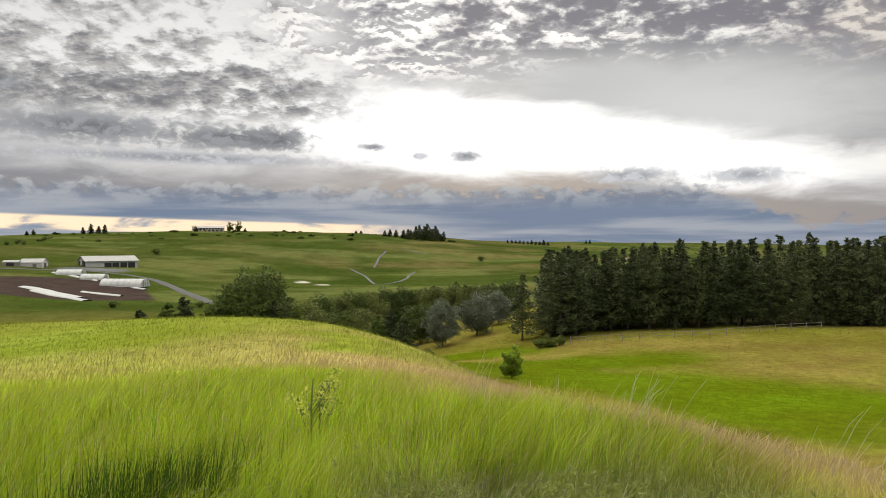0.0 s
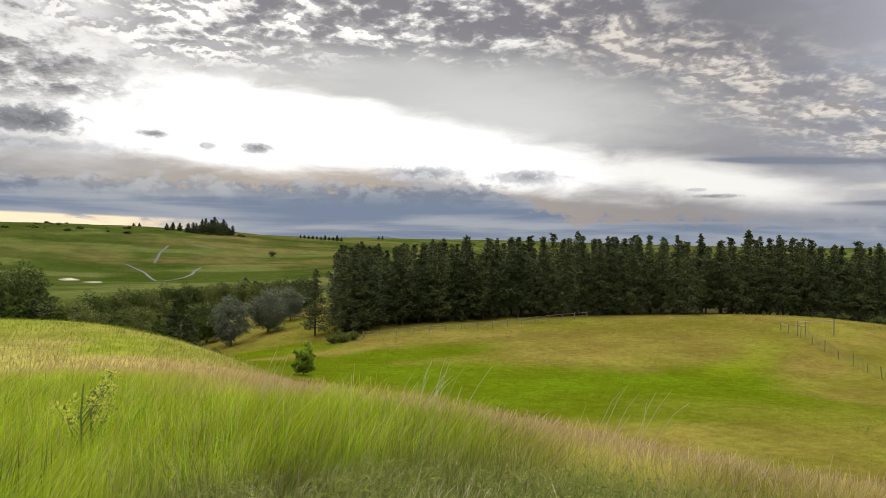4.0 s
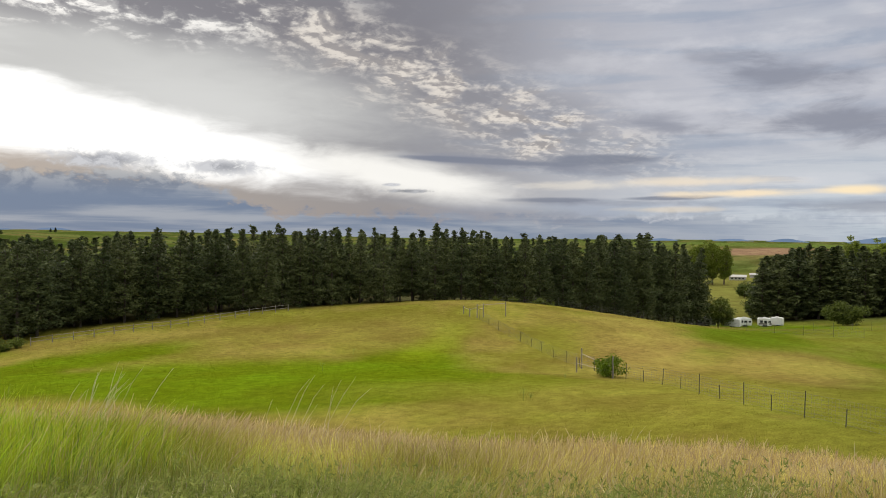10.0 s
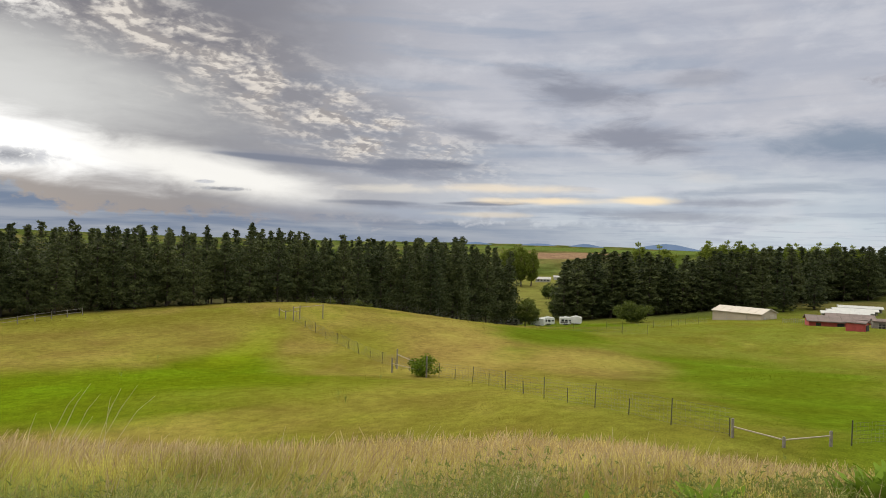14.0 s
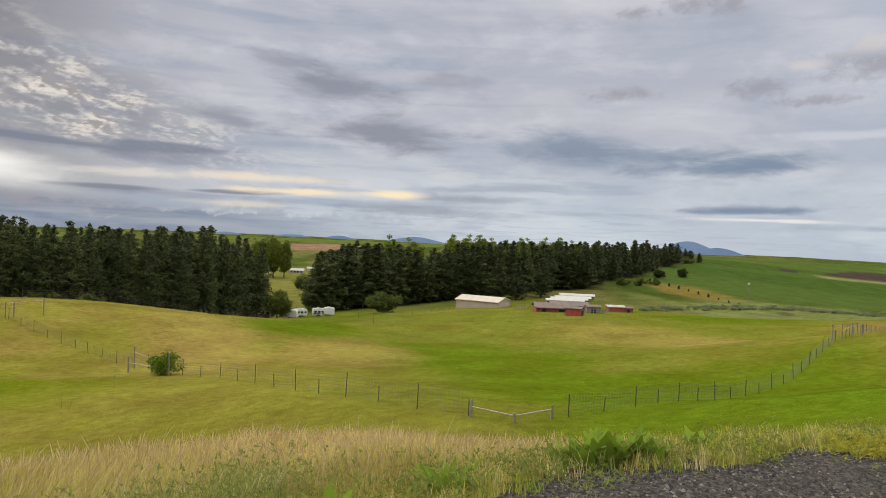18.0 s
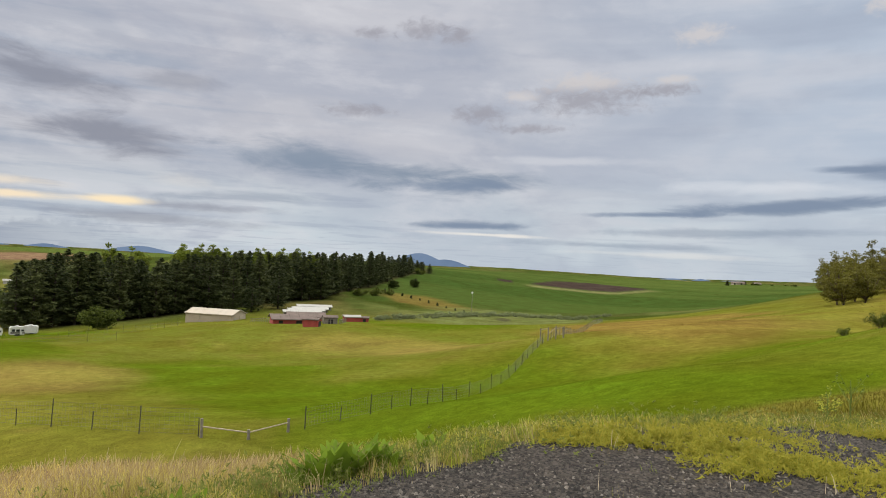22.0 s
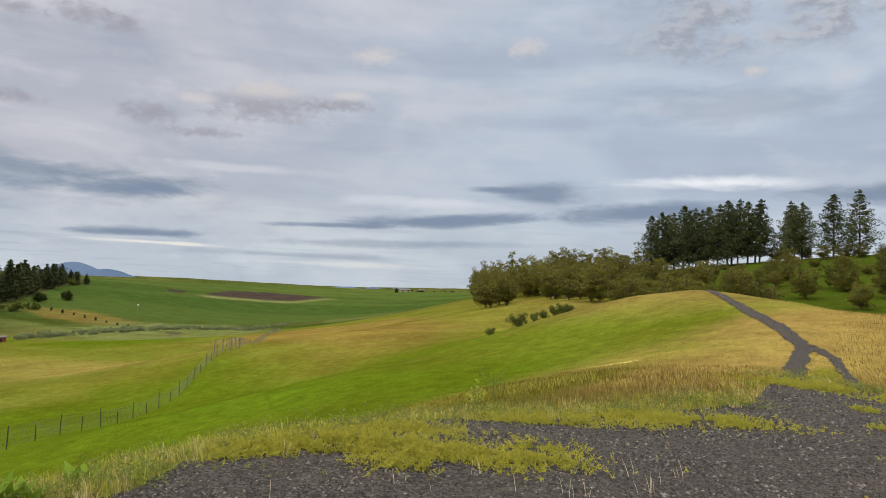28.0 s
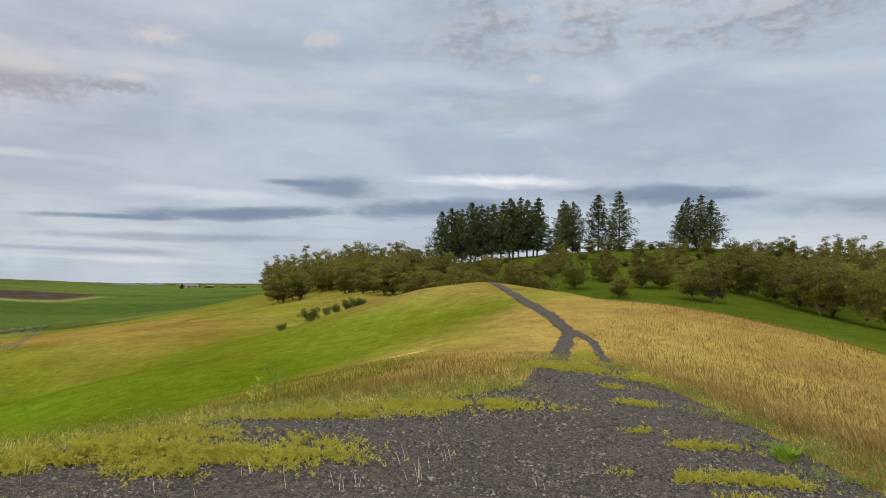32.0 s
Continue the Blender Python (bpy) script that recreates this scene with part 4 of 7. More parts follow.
    # the ridge: knoll and its flanks
    c = blend(c, KNOLL, patch(x, y, *bearing(131, 43), 22, 12, 62, 0.25, 7, 0.5, 60))
    c = blend(c, TAN, patch(x, y, *bearing(139.5, 51), 13, 6, 70, 0.35, 5, 0.7, 61) * 0.7)
    c = blend(c, GOLD, patch(x, y, *bearing(159, 28), 24, 11, 150, 0.3, 6, 0.5, 62) * 0.95)
    c = blend(c, GOLD, ramp(deg, 149, 153) * ramp(r, 22, 16) * 0.8)
    c = blend(c, GOLD, patch(x, y, *bearing(141.5, 17), 10, 2.6, 146, 0.4, 3, 0.6, 63) * 0.8)
    c = blend(c, TAN, patch(x, y, *bearing(141, 46), 16, 8, 70, 0.35, 5, 0.7, 65) * 0.6)
    c = blend(c, STRAW, patch(x, y, *bearing(134.5, 27), 1.6, 0.6, 60, 0.3, 2, 0.4, 64))
    # the near mound
    near = ramp(deg, 20, 4) * ramp(deg, -75, -50) * ramp(r, 54, 44)
    c = blend(c, LIMEGRASS, near * ramp(r, 34, 15))
    c = blend(c, GREEN, near * ramp(r, 17, 26) * 0.8)
    c = blend(c, PINKTAN, near * ramp(fbm(x / 14, y / 4, 66) * 0.75 + n2 * 0.25, 0.40, 0.54) * ramp(r, 10, 15) * (0.32 + 0.45 * ramp(deg, -24, -6)) * (1 - 0.88 * ramp(r, 22, 32)))
    c = blend(c, PINKTAN, near * ramp(r, 34, 42) * ramp(deg, -34, -30) * 0.12)
    c = blend(c, PINKTAN, ramp(deg, -12, 4) * ramp(deg, 90, 70) * ramp(r - np.interp(deg, [0, 20, 35, 60, 80], [10, 8.5, 6.8, 6.0, 5.6]) + (n2 - 0.5) * 3, 0, 1.5) * ramp(r, 30, 20) * 0.85)
    c = blend(c, STRAW, ramp(deg, 12, 26) * ramp(deg, 86, 70) * ramp(r, 13, 7) * (0.3 + 0.4 * ramp(n2, 0.4, 0.6)))
    c = blend(c, LIMEGRASS, ramp(deg, 4, 14) * ramp(deg, 88, 74) * ramp(r, 8.0, 5.8) * (0.42 - 0.22 * ramp(deg, 14, 36)))
    c = blend(c, STRAW, ramp(deg, 36, 50) * ramp(deg, 98, 88) * ramp(r, 11, 7.5) * 0.4)
    c = blend(c, WEEDY, ramp(deg, 84, 96) * ramp(deg, 150, 140) * ramp(r, 14, 9) * 0.85)
    c = blend(c, BROWNWEED, ramp(deg, -16, -8) * ramp(deg, 44, 30) * ramp(r + (n2 - 0.5) * 1.2, 5.7, 5.2))
    return c



# ---- ground sheet ----
bearings = np.concatenate([np.linspace(-40, 178, 740), np.linspace(178, 320, 75)[1:-1]])
reach = np.concatenate([[0.05], np.geomspace(0.6, 240, 140), np.geomspace(243, 900, 105), np.geomspace(925, 4900, 38)])
GA, GR = np.meshgrid(np.radians(bearings), reach)
GX, GY = GR * np.sin(GA), GR * np.cos(GA)
GZ = land(GX, GY)
rows_n, cols_n = GX.shape
idx = np.arange(rows_n * cols_n).reshape(rows_n, cols_n)
nxt = np.roll(idx, -1, axis=1)
quads = np.stack([idx[:-1], nxt[:-1], nxt[1:], idx[1:]], axis=-1)[..., ::-1].reshape(-1, 4)
verts = np.stack([GX, GY, GZ], axis=-1).reshape(-1, 3)
colours = cover(GX, GY)


def colour_points(me, cols):
    att = me.color_attributes.new("cover", "FLOAT_COLOR", "POINT")
    att.data.foreach_set("color", np.concatenate([cols, np.ones((len(cols), 1))], axis=1).astype(np.float32).ravel())


GROUND, nt, bsdf, out = tree_of("meadow_ground")
paint = wire(nt, "ShaderNodeVertexColor", layer_name="cover").outputs[0]
where = wire(nt, "ShaderNodeNewGeometry").outputs["Position"]
coarse, mid, fine_g = grain(nt, 0.12, 5, 0.6, where), grain(nt, 1.1, 5, 0.7, where), grain(nt, 9.0, 4, 0.7, where)
val = wire(nt, "ShaderNodeMath", operation="MULTIPLY", i0=span(nt, mid, 0.25, 0.75, 0.68, 1.32), i1=span(nt, fine_g, 0.25, 0.75, 0.62, 1.38)).outputs[0]
val = wire(nt, "ShaderNodeMath", operation="MULTIPLY", i0=val, i1=span(nt, coarse, 0.3, 0.7, 0.8, 1.2)).outputs[0]
hsv = wire(nt, "ShaderNodeHueSaturation", i0=span(nt, coarse, 0.3, 0.7, 0.488, 0.512), i1=1.0, i2=val, i4=paint)
nt.links.new(hsv.outputs[0], bsdf.inputs["Base Color"])
bsdf.inputs["Roughness"].default_value = 1.0
bsdf.inputs["Specular IOR Level"].default_value = 0.0
bump = wire(nt, "ShaderNodeBump")
bump.inputs["Strength"].default_value, bump.inputs["Distance"].default_value = 0.6, 0.12
nt.links.new(mid, bump.inputs["Height"])
nt.links.new(bump.outputs[0], bsdf.inputs["Normal"])
ground = shell("ground", verts, quads, GROUND, smooth=True)
colour_points(ground.data, colours.reshape(-1, 3))
tagged(ground, "rolling grassy hillside of green and tan meadow", "ground", kind="structure")

# ---- gravel pad and footpath, a thin bed on the ground ----
GRAVEL, nt, bsdf, out = tree_of("dark_gravel")
where = wire(nt, "ShaderNodeNewGeometry").outputs["Position"]
cells = wire(nt, "ShaderNodeTexVoronoi", feature="F1")
nt.links.new(where, cells.inputs["Vector"])
cells.inputs["Scale"].default_value = 38
tone = mixed(nt, span(nt, grain(nt, 34, 5, 0.8, where), 0.38, 0.64), (0.007, 0.006, 0.0056), (0.075, 0.063, 0.057))
tone = mixed(nt, span(nt, wire(nt, "ShaderNodeSeparateColor", i0=cells.outputs["Color"]).outputs[0], 0.4, 1.0, 0, 0.8), tone, (0.120, 0.102, 0.086))
tone = mixed(nt, span(nt, grain(nt, 0.9, 4, 0.6, where), 0.5, 0.75, 0, 0.3), tone, (0.09, 0.07, 0.05))
nt.links.new(tone, bsdf.inputs["Base Color"])
bsdf.inputs["Roughness"].default_value = 0.9
bsdf.inputs["Specular IOR Level"].default_value = 0.2
bump = wire(nt, "ShaderNodeBump", invert=True)
bump.inputs["Strength"].default_value, bump.inputs["Distance"].default_value = 1.0, 0.035
nt.links.new(cells.outputs["Distance"], bump.inputs["Height"])
nt.links.new(bump.outputs[0], bsdf.inputs["Normal"])

STEP = 0.07
lx, ly = np.meshgrid(np.arange(-7.0, 42.0, STEP), np.arange(-50.0, 6.0, STEP), indexing="ij")
close = (np.hypot(lx, ly) < 22) | (track(lx, ly, PATHS[0], 2.4, 0.0) > 0)
gm = np.zeros(lx.shape)
gm[close] = gravel_mask(lx[close], ly[close])
keep = (gm[:-1, :-1] + gm[1:, :-1] + gm[:-1, 1:] + gm[1:, 1:]) >= 3
gi = np.arange(lx.size).reshape(lx.shape)
gq = np.stack([gi[:-1, :-1], gi[1:, :-1], gi[1:, 1:], gi[:-1, 1:]], axis=-1)[keep]
used, gq = np.unique(gq, return_inverse=True)
bx, by = lx.ravel()[used], ly.ravel()[used]
gv = np.stack([bx, by, land(bx, by) + 0.012 + 0.02 * fbm(bx / 0.4, by / 0.4, 29)], axis=1)
path = shell("gravel_path", gv, gq.reshape(-1, 4), GRAVEL, smooth=True)
tagged(path, "dark grey gravel pad narrowing to a footpath", "path", kind="structure")

# loose stones on the bed
r1 = np.random.default_rng(11)
ang, dist = np.radians(r1.uniform(78, 176, 80000)), np.exp(r1.uniform(math.log(3.4), math.log(20), 80000))
kx, ky = dist * np.sin(ang), dist * np.cos(ang)
ok = gravel_mask(kx, ky) > 0.5
kx, ky, dist = kx[ok], ky[ok], dist[ok]
n = len(kx)
size = r1.uniform(0.006, 0.02, n) * (1 + dist / 18)
unit = np.array([(1, 0, 0), (0, 1, 0), (-1, 0, 0), (0, -1, 0), (0, 0, 0.8), (0, 0, -0.5)], float)
sv = unit[None] * size[:, None, None] * r1.uniform(0.6, 1.2, (n, 6, 3))
tw = r1.uniform(0, 6.28, n)
sv = np.stack([sv[..., 0] * np.cos(tw)[:, None] - sv[..., 1] * np.sin(tw)[:, None], sv[..., 0] * np.sin(tw)[:, None] + sv[..., 1] * np.cos(tw)[:, None], sv[..., 2]], axis=-1)
sv += np.stack([kx, ky, land(kx, ky) + 0.018], axis=-1)[:, None]
octa = np.array([(0, 1, 4), (1, 2, 4), (2, 3, 4), (3, 0, 4), (1, 0, 5), (2, 1, 5), (3, 2, 5), (0, 3, 5)])
STONES, nt, bsdf, out = tree_of("crushed_stone")
nt.links.new(mixed(nt, wire(nt, "ShaderNodeMath", operation="POWER", i0=wire(nt, "ShaderNodeNewGeometry").outputs["Random Per Island"], i1=4.0).outputs[0], (0.014, 0.012, 0.011), (0.21, 0.185, 0.16)), bsdf.inputs["Base Color"])
bsdf.inputs["Roughness"].default_value = 0.85
stones = shell("loose_stones", sv.reshape(-1, 3), (octa[None] + 6 * np.arange(n)[:, None, None]).reshape(-1, 3), STONES)
tagged(stones, "small crushed grey stones scattered on the gravel path", "gravel", kind="stuff")

# ---- grass ----
BLADES, nt, bsdf, out = tree_of("grass_blades")
paint = wire(nt, "ShaderNodeVertexColor", layer_name="cover").outputs[0]
vary = wire(nt, "ShaderNodeHueSaturation", i0=span(nt, wire(nt, "ShaderNodeNewGeometry").outputs["Random Per Island"], 0, 1, 0.478, 0.515), i1=1.0,
            i2=span(nt, wire(nt, "ShaderNodeNewGeometry").outputs["Random Per Island"], 0, 1, 0.7, 1.35), i4=paint)
nt.links.new(vary.outputs[0], bsdf.inputs["Base Color"])
soft_n = wire(nt, "ShaderNodeVectorMath", operation="ADD", i0=wire(nt, "ShaderNodeVectorMath", operation="MULTIPLY", i0=wire(nt, "ShaderNodeNewGeometry").outputs["Normal"], i1=(0.5, 0.5, 0.5)).outputs[0], i1=(0.0, 0.0, 1.0))
soft_n = wire(nt, "ShaderNodeVectorMath", operation="NORMALIZE", i0=soft_n.outputs[0]).outputs[0]
nt.links.new(soft_n, bsdf.inputs["Normal"])
bsdf.inputs["Roughness"].default_value = 0.55
bsdf.inputs["Specular IOR Level"].default_value = 0.0
thin = wire(nt, "ShaderNodeBsdfTranslucent", i0=vary.outputs[0])
nt.links.new(wire(nt, "ShaderNodeMixShader", i0=0.5, i1=bsdf.outputs[0], i2=thin.outputs[0]).outputs[0], out.inputs[0])


def sward(name, label, x, y, tall, wide, cols, r, lean=(0.2, 0.03), heads=False, tips=None, limp=1.0):
    """Blades of grass, each a bent tapering strip, optionally with a seed head; leaning with the wind."""
    n = len(x)
    z = land(x, y) - 0.02
    turn = r.uniform(0, math.pi, n)
    sx_, sy_ = np.cos(turn) * wide / 2, np.sin(turn) * wide / 2
    bend = np.stack([lean[0] + (fbm(x / 0.8, y / 0.8, 73) - 0.5) * 0.7 + r.normal(0, 0.2, n), lean[1] + (fbm(x / 0.8, y / 0.8, 74) - 0.5) * 0.6 + r.normal(0, 0.2, n)], axis=1) * tall[:, None] * limp
    base, side = np.stack([x, y, z], axis=1), np.stack([sx_, sy_, np.zeros(n)], axis=1)
    midp = base + np.stack([bend[:, 0] * 0.3, bend[:, 1] * 0.3, tall * 0.58], axis=1)
    tip = base + np.stack([bend[:, 0], bend[:, 1], tall * r.uniform(0.88, 1.0, n)], axis=1)
    if heads is None:
        v = np.stack([base - side, base + side, tip], axis=1)
        f, up = np.array([(0, 1, 2)]), (0, 0, 1)
    elif heads:
        v = np.stack([base - side * 0.5, base + side * 0.5, midp + side * 0.5, midp - side * 0.5, midp * 0.35 + tip * 0.65 + side * 1.7, tip, midp * 0.35 + tip * 0.65 - side * 1.7], axis=1)
        f = np.array([(0, 1, 2), (0, 2, 3), (3, 2, 4), (4, 5, 6), (3, 4, 6)])
        up = (0, 0, 0, 0, 1, 1, 1)
    else:
        v = np.stack([base - side, base + side, midp + side * 0.8, midp - side * 0.8, tip], axis=1)
        f, up = np.array([(0, 1, 2), (0, 2, 3), (3, 2, 4)]), (0, 0, 0.2, 0.2, 1)
    m = v.shape[1]
    ob = shell(name, v.reshape(-1, 3), (f[None] + m * np.arange(n)[:, None, None]).reshape(-1, 3), BLADES)
    up = np.tile(np.asarray(up, float), n)[:, None]
    root_cols = np.repeat(cols, m, axis=0)
    colour_points(ob.data, root_cols if tips is None else root_cols * (1 - up) + np.repeat(tips, m, axis=0) * up)
    return tagged(ob, label, "grass", kind="stuff")


def scatter(n, lo, hi, d0, d1, r, power=1.0):
    a = np.radians(r.uniform(lo, hi, n))
    d = d0 * (d1 / d0) ** (r.uniform(0, 1, n) ** power)
    return d * np.sin(a), d * np.cos(a), np.degrees(a), d


def sward_height(deg, d, x, y):
    h = np.interp(deg, [-40, 5, 18, 40, 70, 82, 92, 125, 145, 152, 165, 178], [0.66, 0.62, 0.52, 0.46, 0.38, 0.34, 0.32, 0.30, 0.24, 0.34, 0.42, 0.44])
    bank = ramp(deg, 148, 153)
    h = h * (np.interp(d, [3, 5, 12, 20, 30, 60, 110], [0.6, 0.95, 0.85, 0.42, 0.22, 0.2, 0.25]) * (1 - bank) + np.interp(d, [3, 9, 14, 30, 60], [0.6, 0.75, 0.7, 0.42, 0.25]) * bank)
    h = h * (1 - 0.72 * ramp(deg, -14, -8) * ramp(deg, 40, 24) * ramp(d + (fbm(x / 0.7, y / 0.7, 76) - 0.5) * 1.2, 5.55, 5.15))
    edge = pad_edge(deg)
    h = h * (0.42 + 0.58 * ramp(d - edge, 0.0, 2.2))
    return h * (0.55 + 0.75 * fbm(x / 1.3, y / 1.3, 71)) * (0.8 + 0.4 * fbm(x / 0.35, y / 0.35, 72))


def grow(name, label, n, d0, d1, seed, power, heads, want, wide_k):
    r = np.random.default_rng(seed)
    x, y, deg, d = scatter(n, -38, 177, d0, d1, r, power)
    cols = cover(x, y)
    dry = cols[:, 0] / cols[:, 1]
    ok = (gravel_mask(x, y) < 0.5) & (r.uniform(0, 1, n) < want(dry, deg, d))
    x, y, deg, d, cols = x[ok], y[ok], deg[ok], d[ok], cols[ok]
    tall = sward_height(deg, d, x, y) * r.uniform(0.45, 1.1, len(x)) * (1.1 if heads else 0.62 if heads is None and d1 < 16 else 1.0)
    wide = np.maximum(0.003, d * wide_k) * r.uniform(0.7, 1.3, len(x))
    vary = np.interp(d, [9, 18], [1.0, 0.3])[:, None]
    cols = cols * (1 + r.uniform(-0.25, 0.25, (len(x), 1)) * vary) * (1 + (0.9 * fbm(x / 0.5, y / 0.5, 75) - 0.45)[:, None] * vary)
    lush = (r.uniform(0, 1, (len(x), 1)) < 0.16) * (ramp(dry[ok], 1.0, 0.85) * ramp(d, 20, 10))[:, None]
    cols = cols * (1 - lush * np.asarray((0.62, 0.45, 0.3)))
    dead = (r.uniform(0, 1, (len(x), 1)) < 0.14) * ramp(d, 20, 10)[:, None]
    cols = cols * (1 - 0.6 * dead) + np.asarray((0.44, 0.35, 0.15)) * 0.6 * dead
    tips = cols * 1.12
    if heads:
        pale = np.maximum(ramp(deg, 92, 80), 0.7 * ramp(deg, 149, 154))[:, None]
        tips = (np.asarray((0.40, 0.30, 0.17)) * pale + (cols * 0.5 + np.asarray((0.13, 0.105, 0.045))) * (1 - pale)) * r.uniform(0.75, 1.2, (len(x), 1))
    return sward(name, label, x, y, tall, wide, cols, r, heads=heads, tips=tips)


grow("meadow_grass", "tall green grass blades leaning in the wind", 300000, 3.4, 17, 81, 1.0, False, lambda dry, deg, d: 1.0 + 0 * d, 0.0009)
grow("meadow_grass", "dense short green grass under the taller blades", 330000, 3.4, 14, 85, 1.0, None, lambda dry, deg, d: 1.0 + 0 * d, 0.0009)
grow("meadow_grass", "green and tan grass over the slopes", 260000, 17, 62, 82, 0.9, None, lambda dry, deg, d: 1.0 + 0 * d, 0.0008)
grow("meadow_grass", "short meadow grass on the far slopes", 130000, 62, 190, 83, 0.9, None, lambda dry, deg, d: 1.0 + 0 * d, 0.0013)
grow("seeding_grass", "dry tan grass stems with seed heads", 190000, 4.5, 26, 84, 0.9, True, lambda dry, deg, d: (0.015 + 0.05 * ramp(deg, 2, 14) + ramp(dry, 0.86, 1.25) * 0.65) * (0.05 + 0.95 * ramp(deg, 95, 82) + 0.45 * ramp(deg, 149, 154)), 0.0005)

# dark reedy clumps at the foot of the slope
r6 = np.random.default_rng(90)
for a, d, n in ((-25.5, 4.9, 110), (-23.5, 5.0, 130), (-21.5, 5.1, 140), (-19.5, 5.2, 130), (-17.8, 5.1, 90), (-28, 4.8, 70), (-31, 4.7, 70), (-15, 5.4, 50), (-26.5, 5.3, 60)):
    cx, cy = bearing(a, d)
    cx, cy = cx - 0.42, cy + 0.24
    x, y = cx + r6.normal(0, 0.12, n), cy + r6.normal(0, 0.12, n)
    ob = sward("reed_clump", "dark-green clump of tall upright blades in the grass", x, y, r6.uniform(0.4, 0.8, n), np.full(n, 0.008), np.asarray((0.055, 0.10, 0.012)) * r6.uniform(0.6, 1.3, (n, 1)), r6, (0.12, 0.0), limp=0.4)

# ---- trees ----
def leaves(centres, size, count, spread, r, flat=0.3, droop=0.0, slim=0.0):
    """Small kite-shaped (or, with slim, narrow three-cornered) leaf sprays scattered about each centre: arrays of verts and faces. spread and size may be one per centre."""
    c = np.repeat(np.asarray(centres, float), count, axis=0)
    n = len(c)
    sp = np.repeat(np.broadcast_to(np.asarray(spread, float), (len(centres),)), count)[:, None]
    sz = np.repeat(np.broadcast_to(np.asarray(size, float), (len(centres),)), count)[:, None] * r.uniform(0.6, 1.3, (n, 1))
    off = r.normal(size=(n, 3))
    off *= (r.uniform(0.15, 1, (n, 1)) ** 0.5) / np.linalg.norm(off, axis=1, keepdims=True)
    off[:, 2] *= 0.75
    p = c + off * sp
    d = off + r.normal(scale=0.7, size=(n, 3))
    d[:, 2] = d[:, 2] * (1 - flat) - droop
    d /= np.linalg.norm(d, axis=1, keepdims=True)
    s = np.cross(d, r.normal(size=(n, 3)))
    s /= np.linalg.norm(s, axis=1, keepdims=True)
    if slim:
        v = np.stack([p - d * sz * 0.5 + s * sz * slim, p + d * sz * 0.6, p - d * sz * 0.5 - s * sz * slim], axis=1).reshape(-1, 3)
        return v, np.arange(3 * n).reshape(n, 3)
    v = np.stack([p - d * sz * 0.5, p + s * sz * 0.3, p + d * sz * 0.6, p - s * sz * 0.3], axis=1).reshape(-1, 3)
    return v, np.arange(4 * n).reshape(n, 4)


def taper(path, radii, sides=6):
    """Verts and faces of a bent, tapering limb."""
    path = np.asarray(path, float)
    vs, fs = [], []
    for i, (p, rad) in enumerate(zip(path, radii)):
        d = path[min(i + 1, len(path) - 1)] - path[max(i - 1, 0)]
        d /= np.linalg.norm(d) + 1e-9
        u = np.cross(d, (0.3, 0.9, 0.1))
        u /= np.linalg.norm(u) + 1e-9
        w = np.cross(d, u)
        for k in range(sides):
            a = 2 * math.pi * k / sides
            vs.append(p + rad * (u * math.cos(a) + w * math.sin(a)))
    for i in range(len(path) - 1):
        for k in range(sides):
            j = (k + 1) % sides
            fs.append((i * sides + k, i * sides + j, (i + 1) * sides + j, (i + 1) * sides + k))
    return np.array(vs), np.array(fs)


def joined(pieces):
    vs, fs, base = [], [], 0
    for v, f in pieces:
        vs.append(v)
        fs.append(f + base)
        base += len(v)
    return np.concatenate(vs), np.concatenate(fs)


def plant(name, label, category, group, wood, crown, wood_mat, leaf_mat):
    root = new(name)
    shell("trunk", *wood, wood_mat, root)
    shell("crown", *crown, leaf_mat, root)
    return tagged(root, label, category, group)


def pine(seed, tall=18.0, wide=3.2, bare=0.16, clumps=7, spray=6, size=0.64, mat=None, label="tall dark-green pine tree in a dense stand", group="pine trees", blunt=1.6, limbs=5):
    """A pine: straight trunk, whorls of limbs that shorten towards the top, layered sprays of needles along their outer parts."""
    r = np.random.default_rng(seed)
    top = np.array([r.normal(0, 0.25), r.normal(0, 0.25), tall])
    wood = [taper([(0, 0, -0.6), top * 0.4, top * 0.75, top * 0.985], (0.014 * tall, 0.010 * tall, 0.005 * tall, 0.02), 7)]
    centres, sizes = [], []
    h = bare
    while h < 0.97:
        base = top * h
        k = (h - bare) / (1 - bare)
        reachh = wide * min(1.0, 0.75 + k * 1.4) * (1 - k ** blunt) * r.uniform(0.85, 1.1) + 0.12
        n = limbs if k < 0.75 else 4
        turn = r.uniform(0, 6.28)
        for i in range(n):
            a = turn + 6.283 * i / n + r.normal(0, 0.3)
            ln = reachh * r.uniform(0.65, 1.15)
            rise = r.uniform(-0.18, 0.2) + 0.45 * k
            tip = base + ln * np.array([math.cos(a), math.sin(a), rise])
            wood.append(taper([base, tip], (0.04, 0.012), 3))
            m = max(1, int(round(clumps * ln / wide * 0.5)))
            for j in range(m):
                q = 0.3 + 0.75 * (j + r.uniform(0, 1)) / m
                centres.append(base + (tip - base) * q + r.normal(0, 0.14, 3))
                sizes.append(0.24 + 0.42 * ln / wide)
        h += r.uniform(0.032, 0.05) * (0.75 if k > 0.7 else 1.0)
    centres += [top * 0.965, top * 0.985]
    sizes += [0.26, 0.16]
    crown = leaves(centres, size, spray, np.array(sizes) * wide / 2.6, r, 0.5, slim=0.26)
    return plant("pine_tree", label, "tree", group, joined(wood), crown, DARK_BARK, mat or PINE)


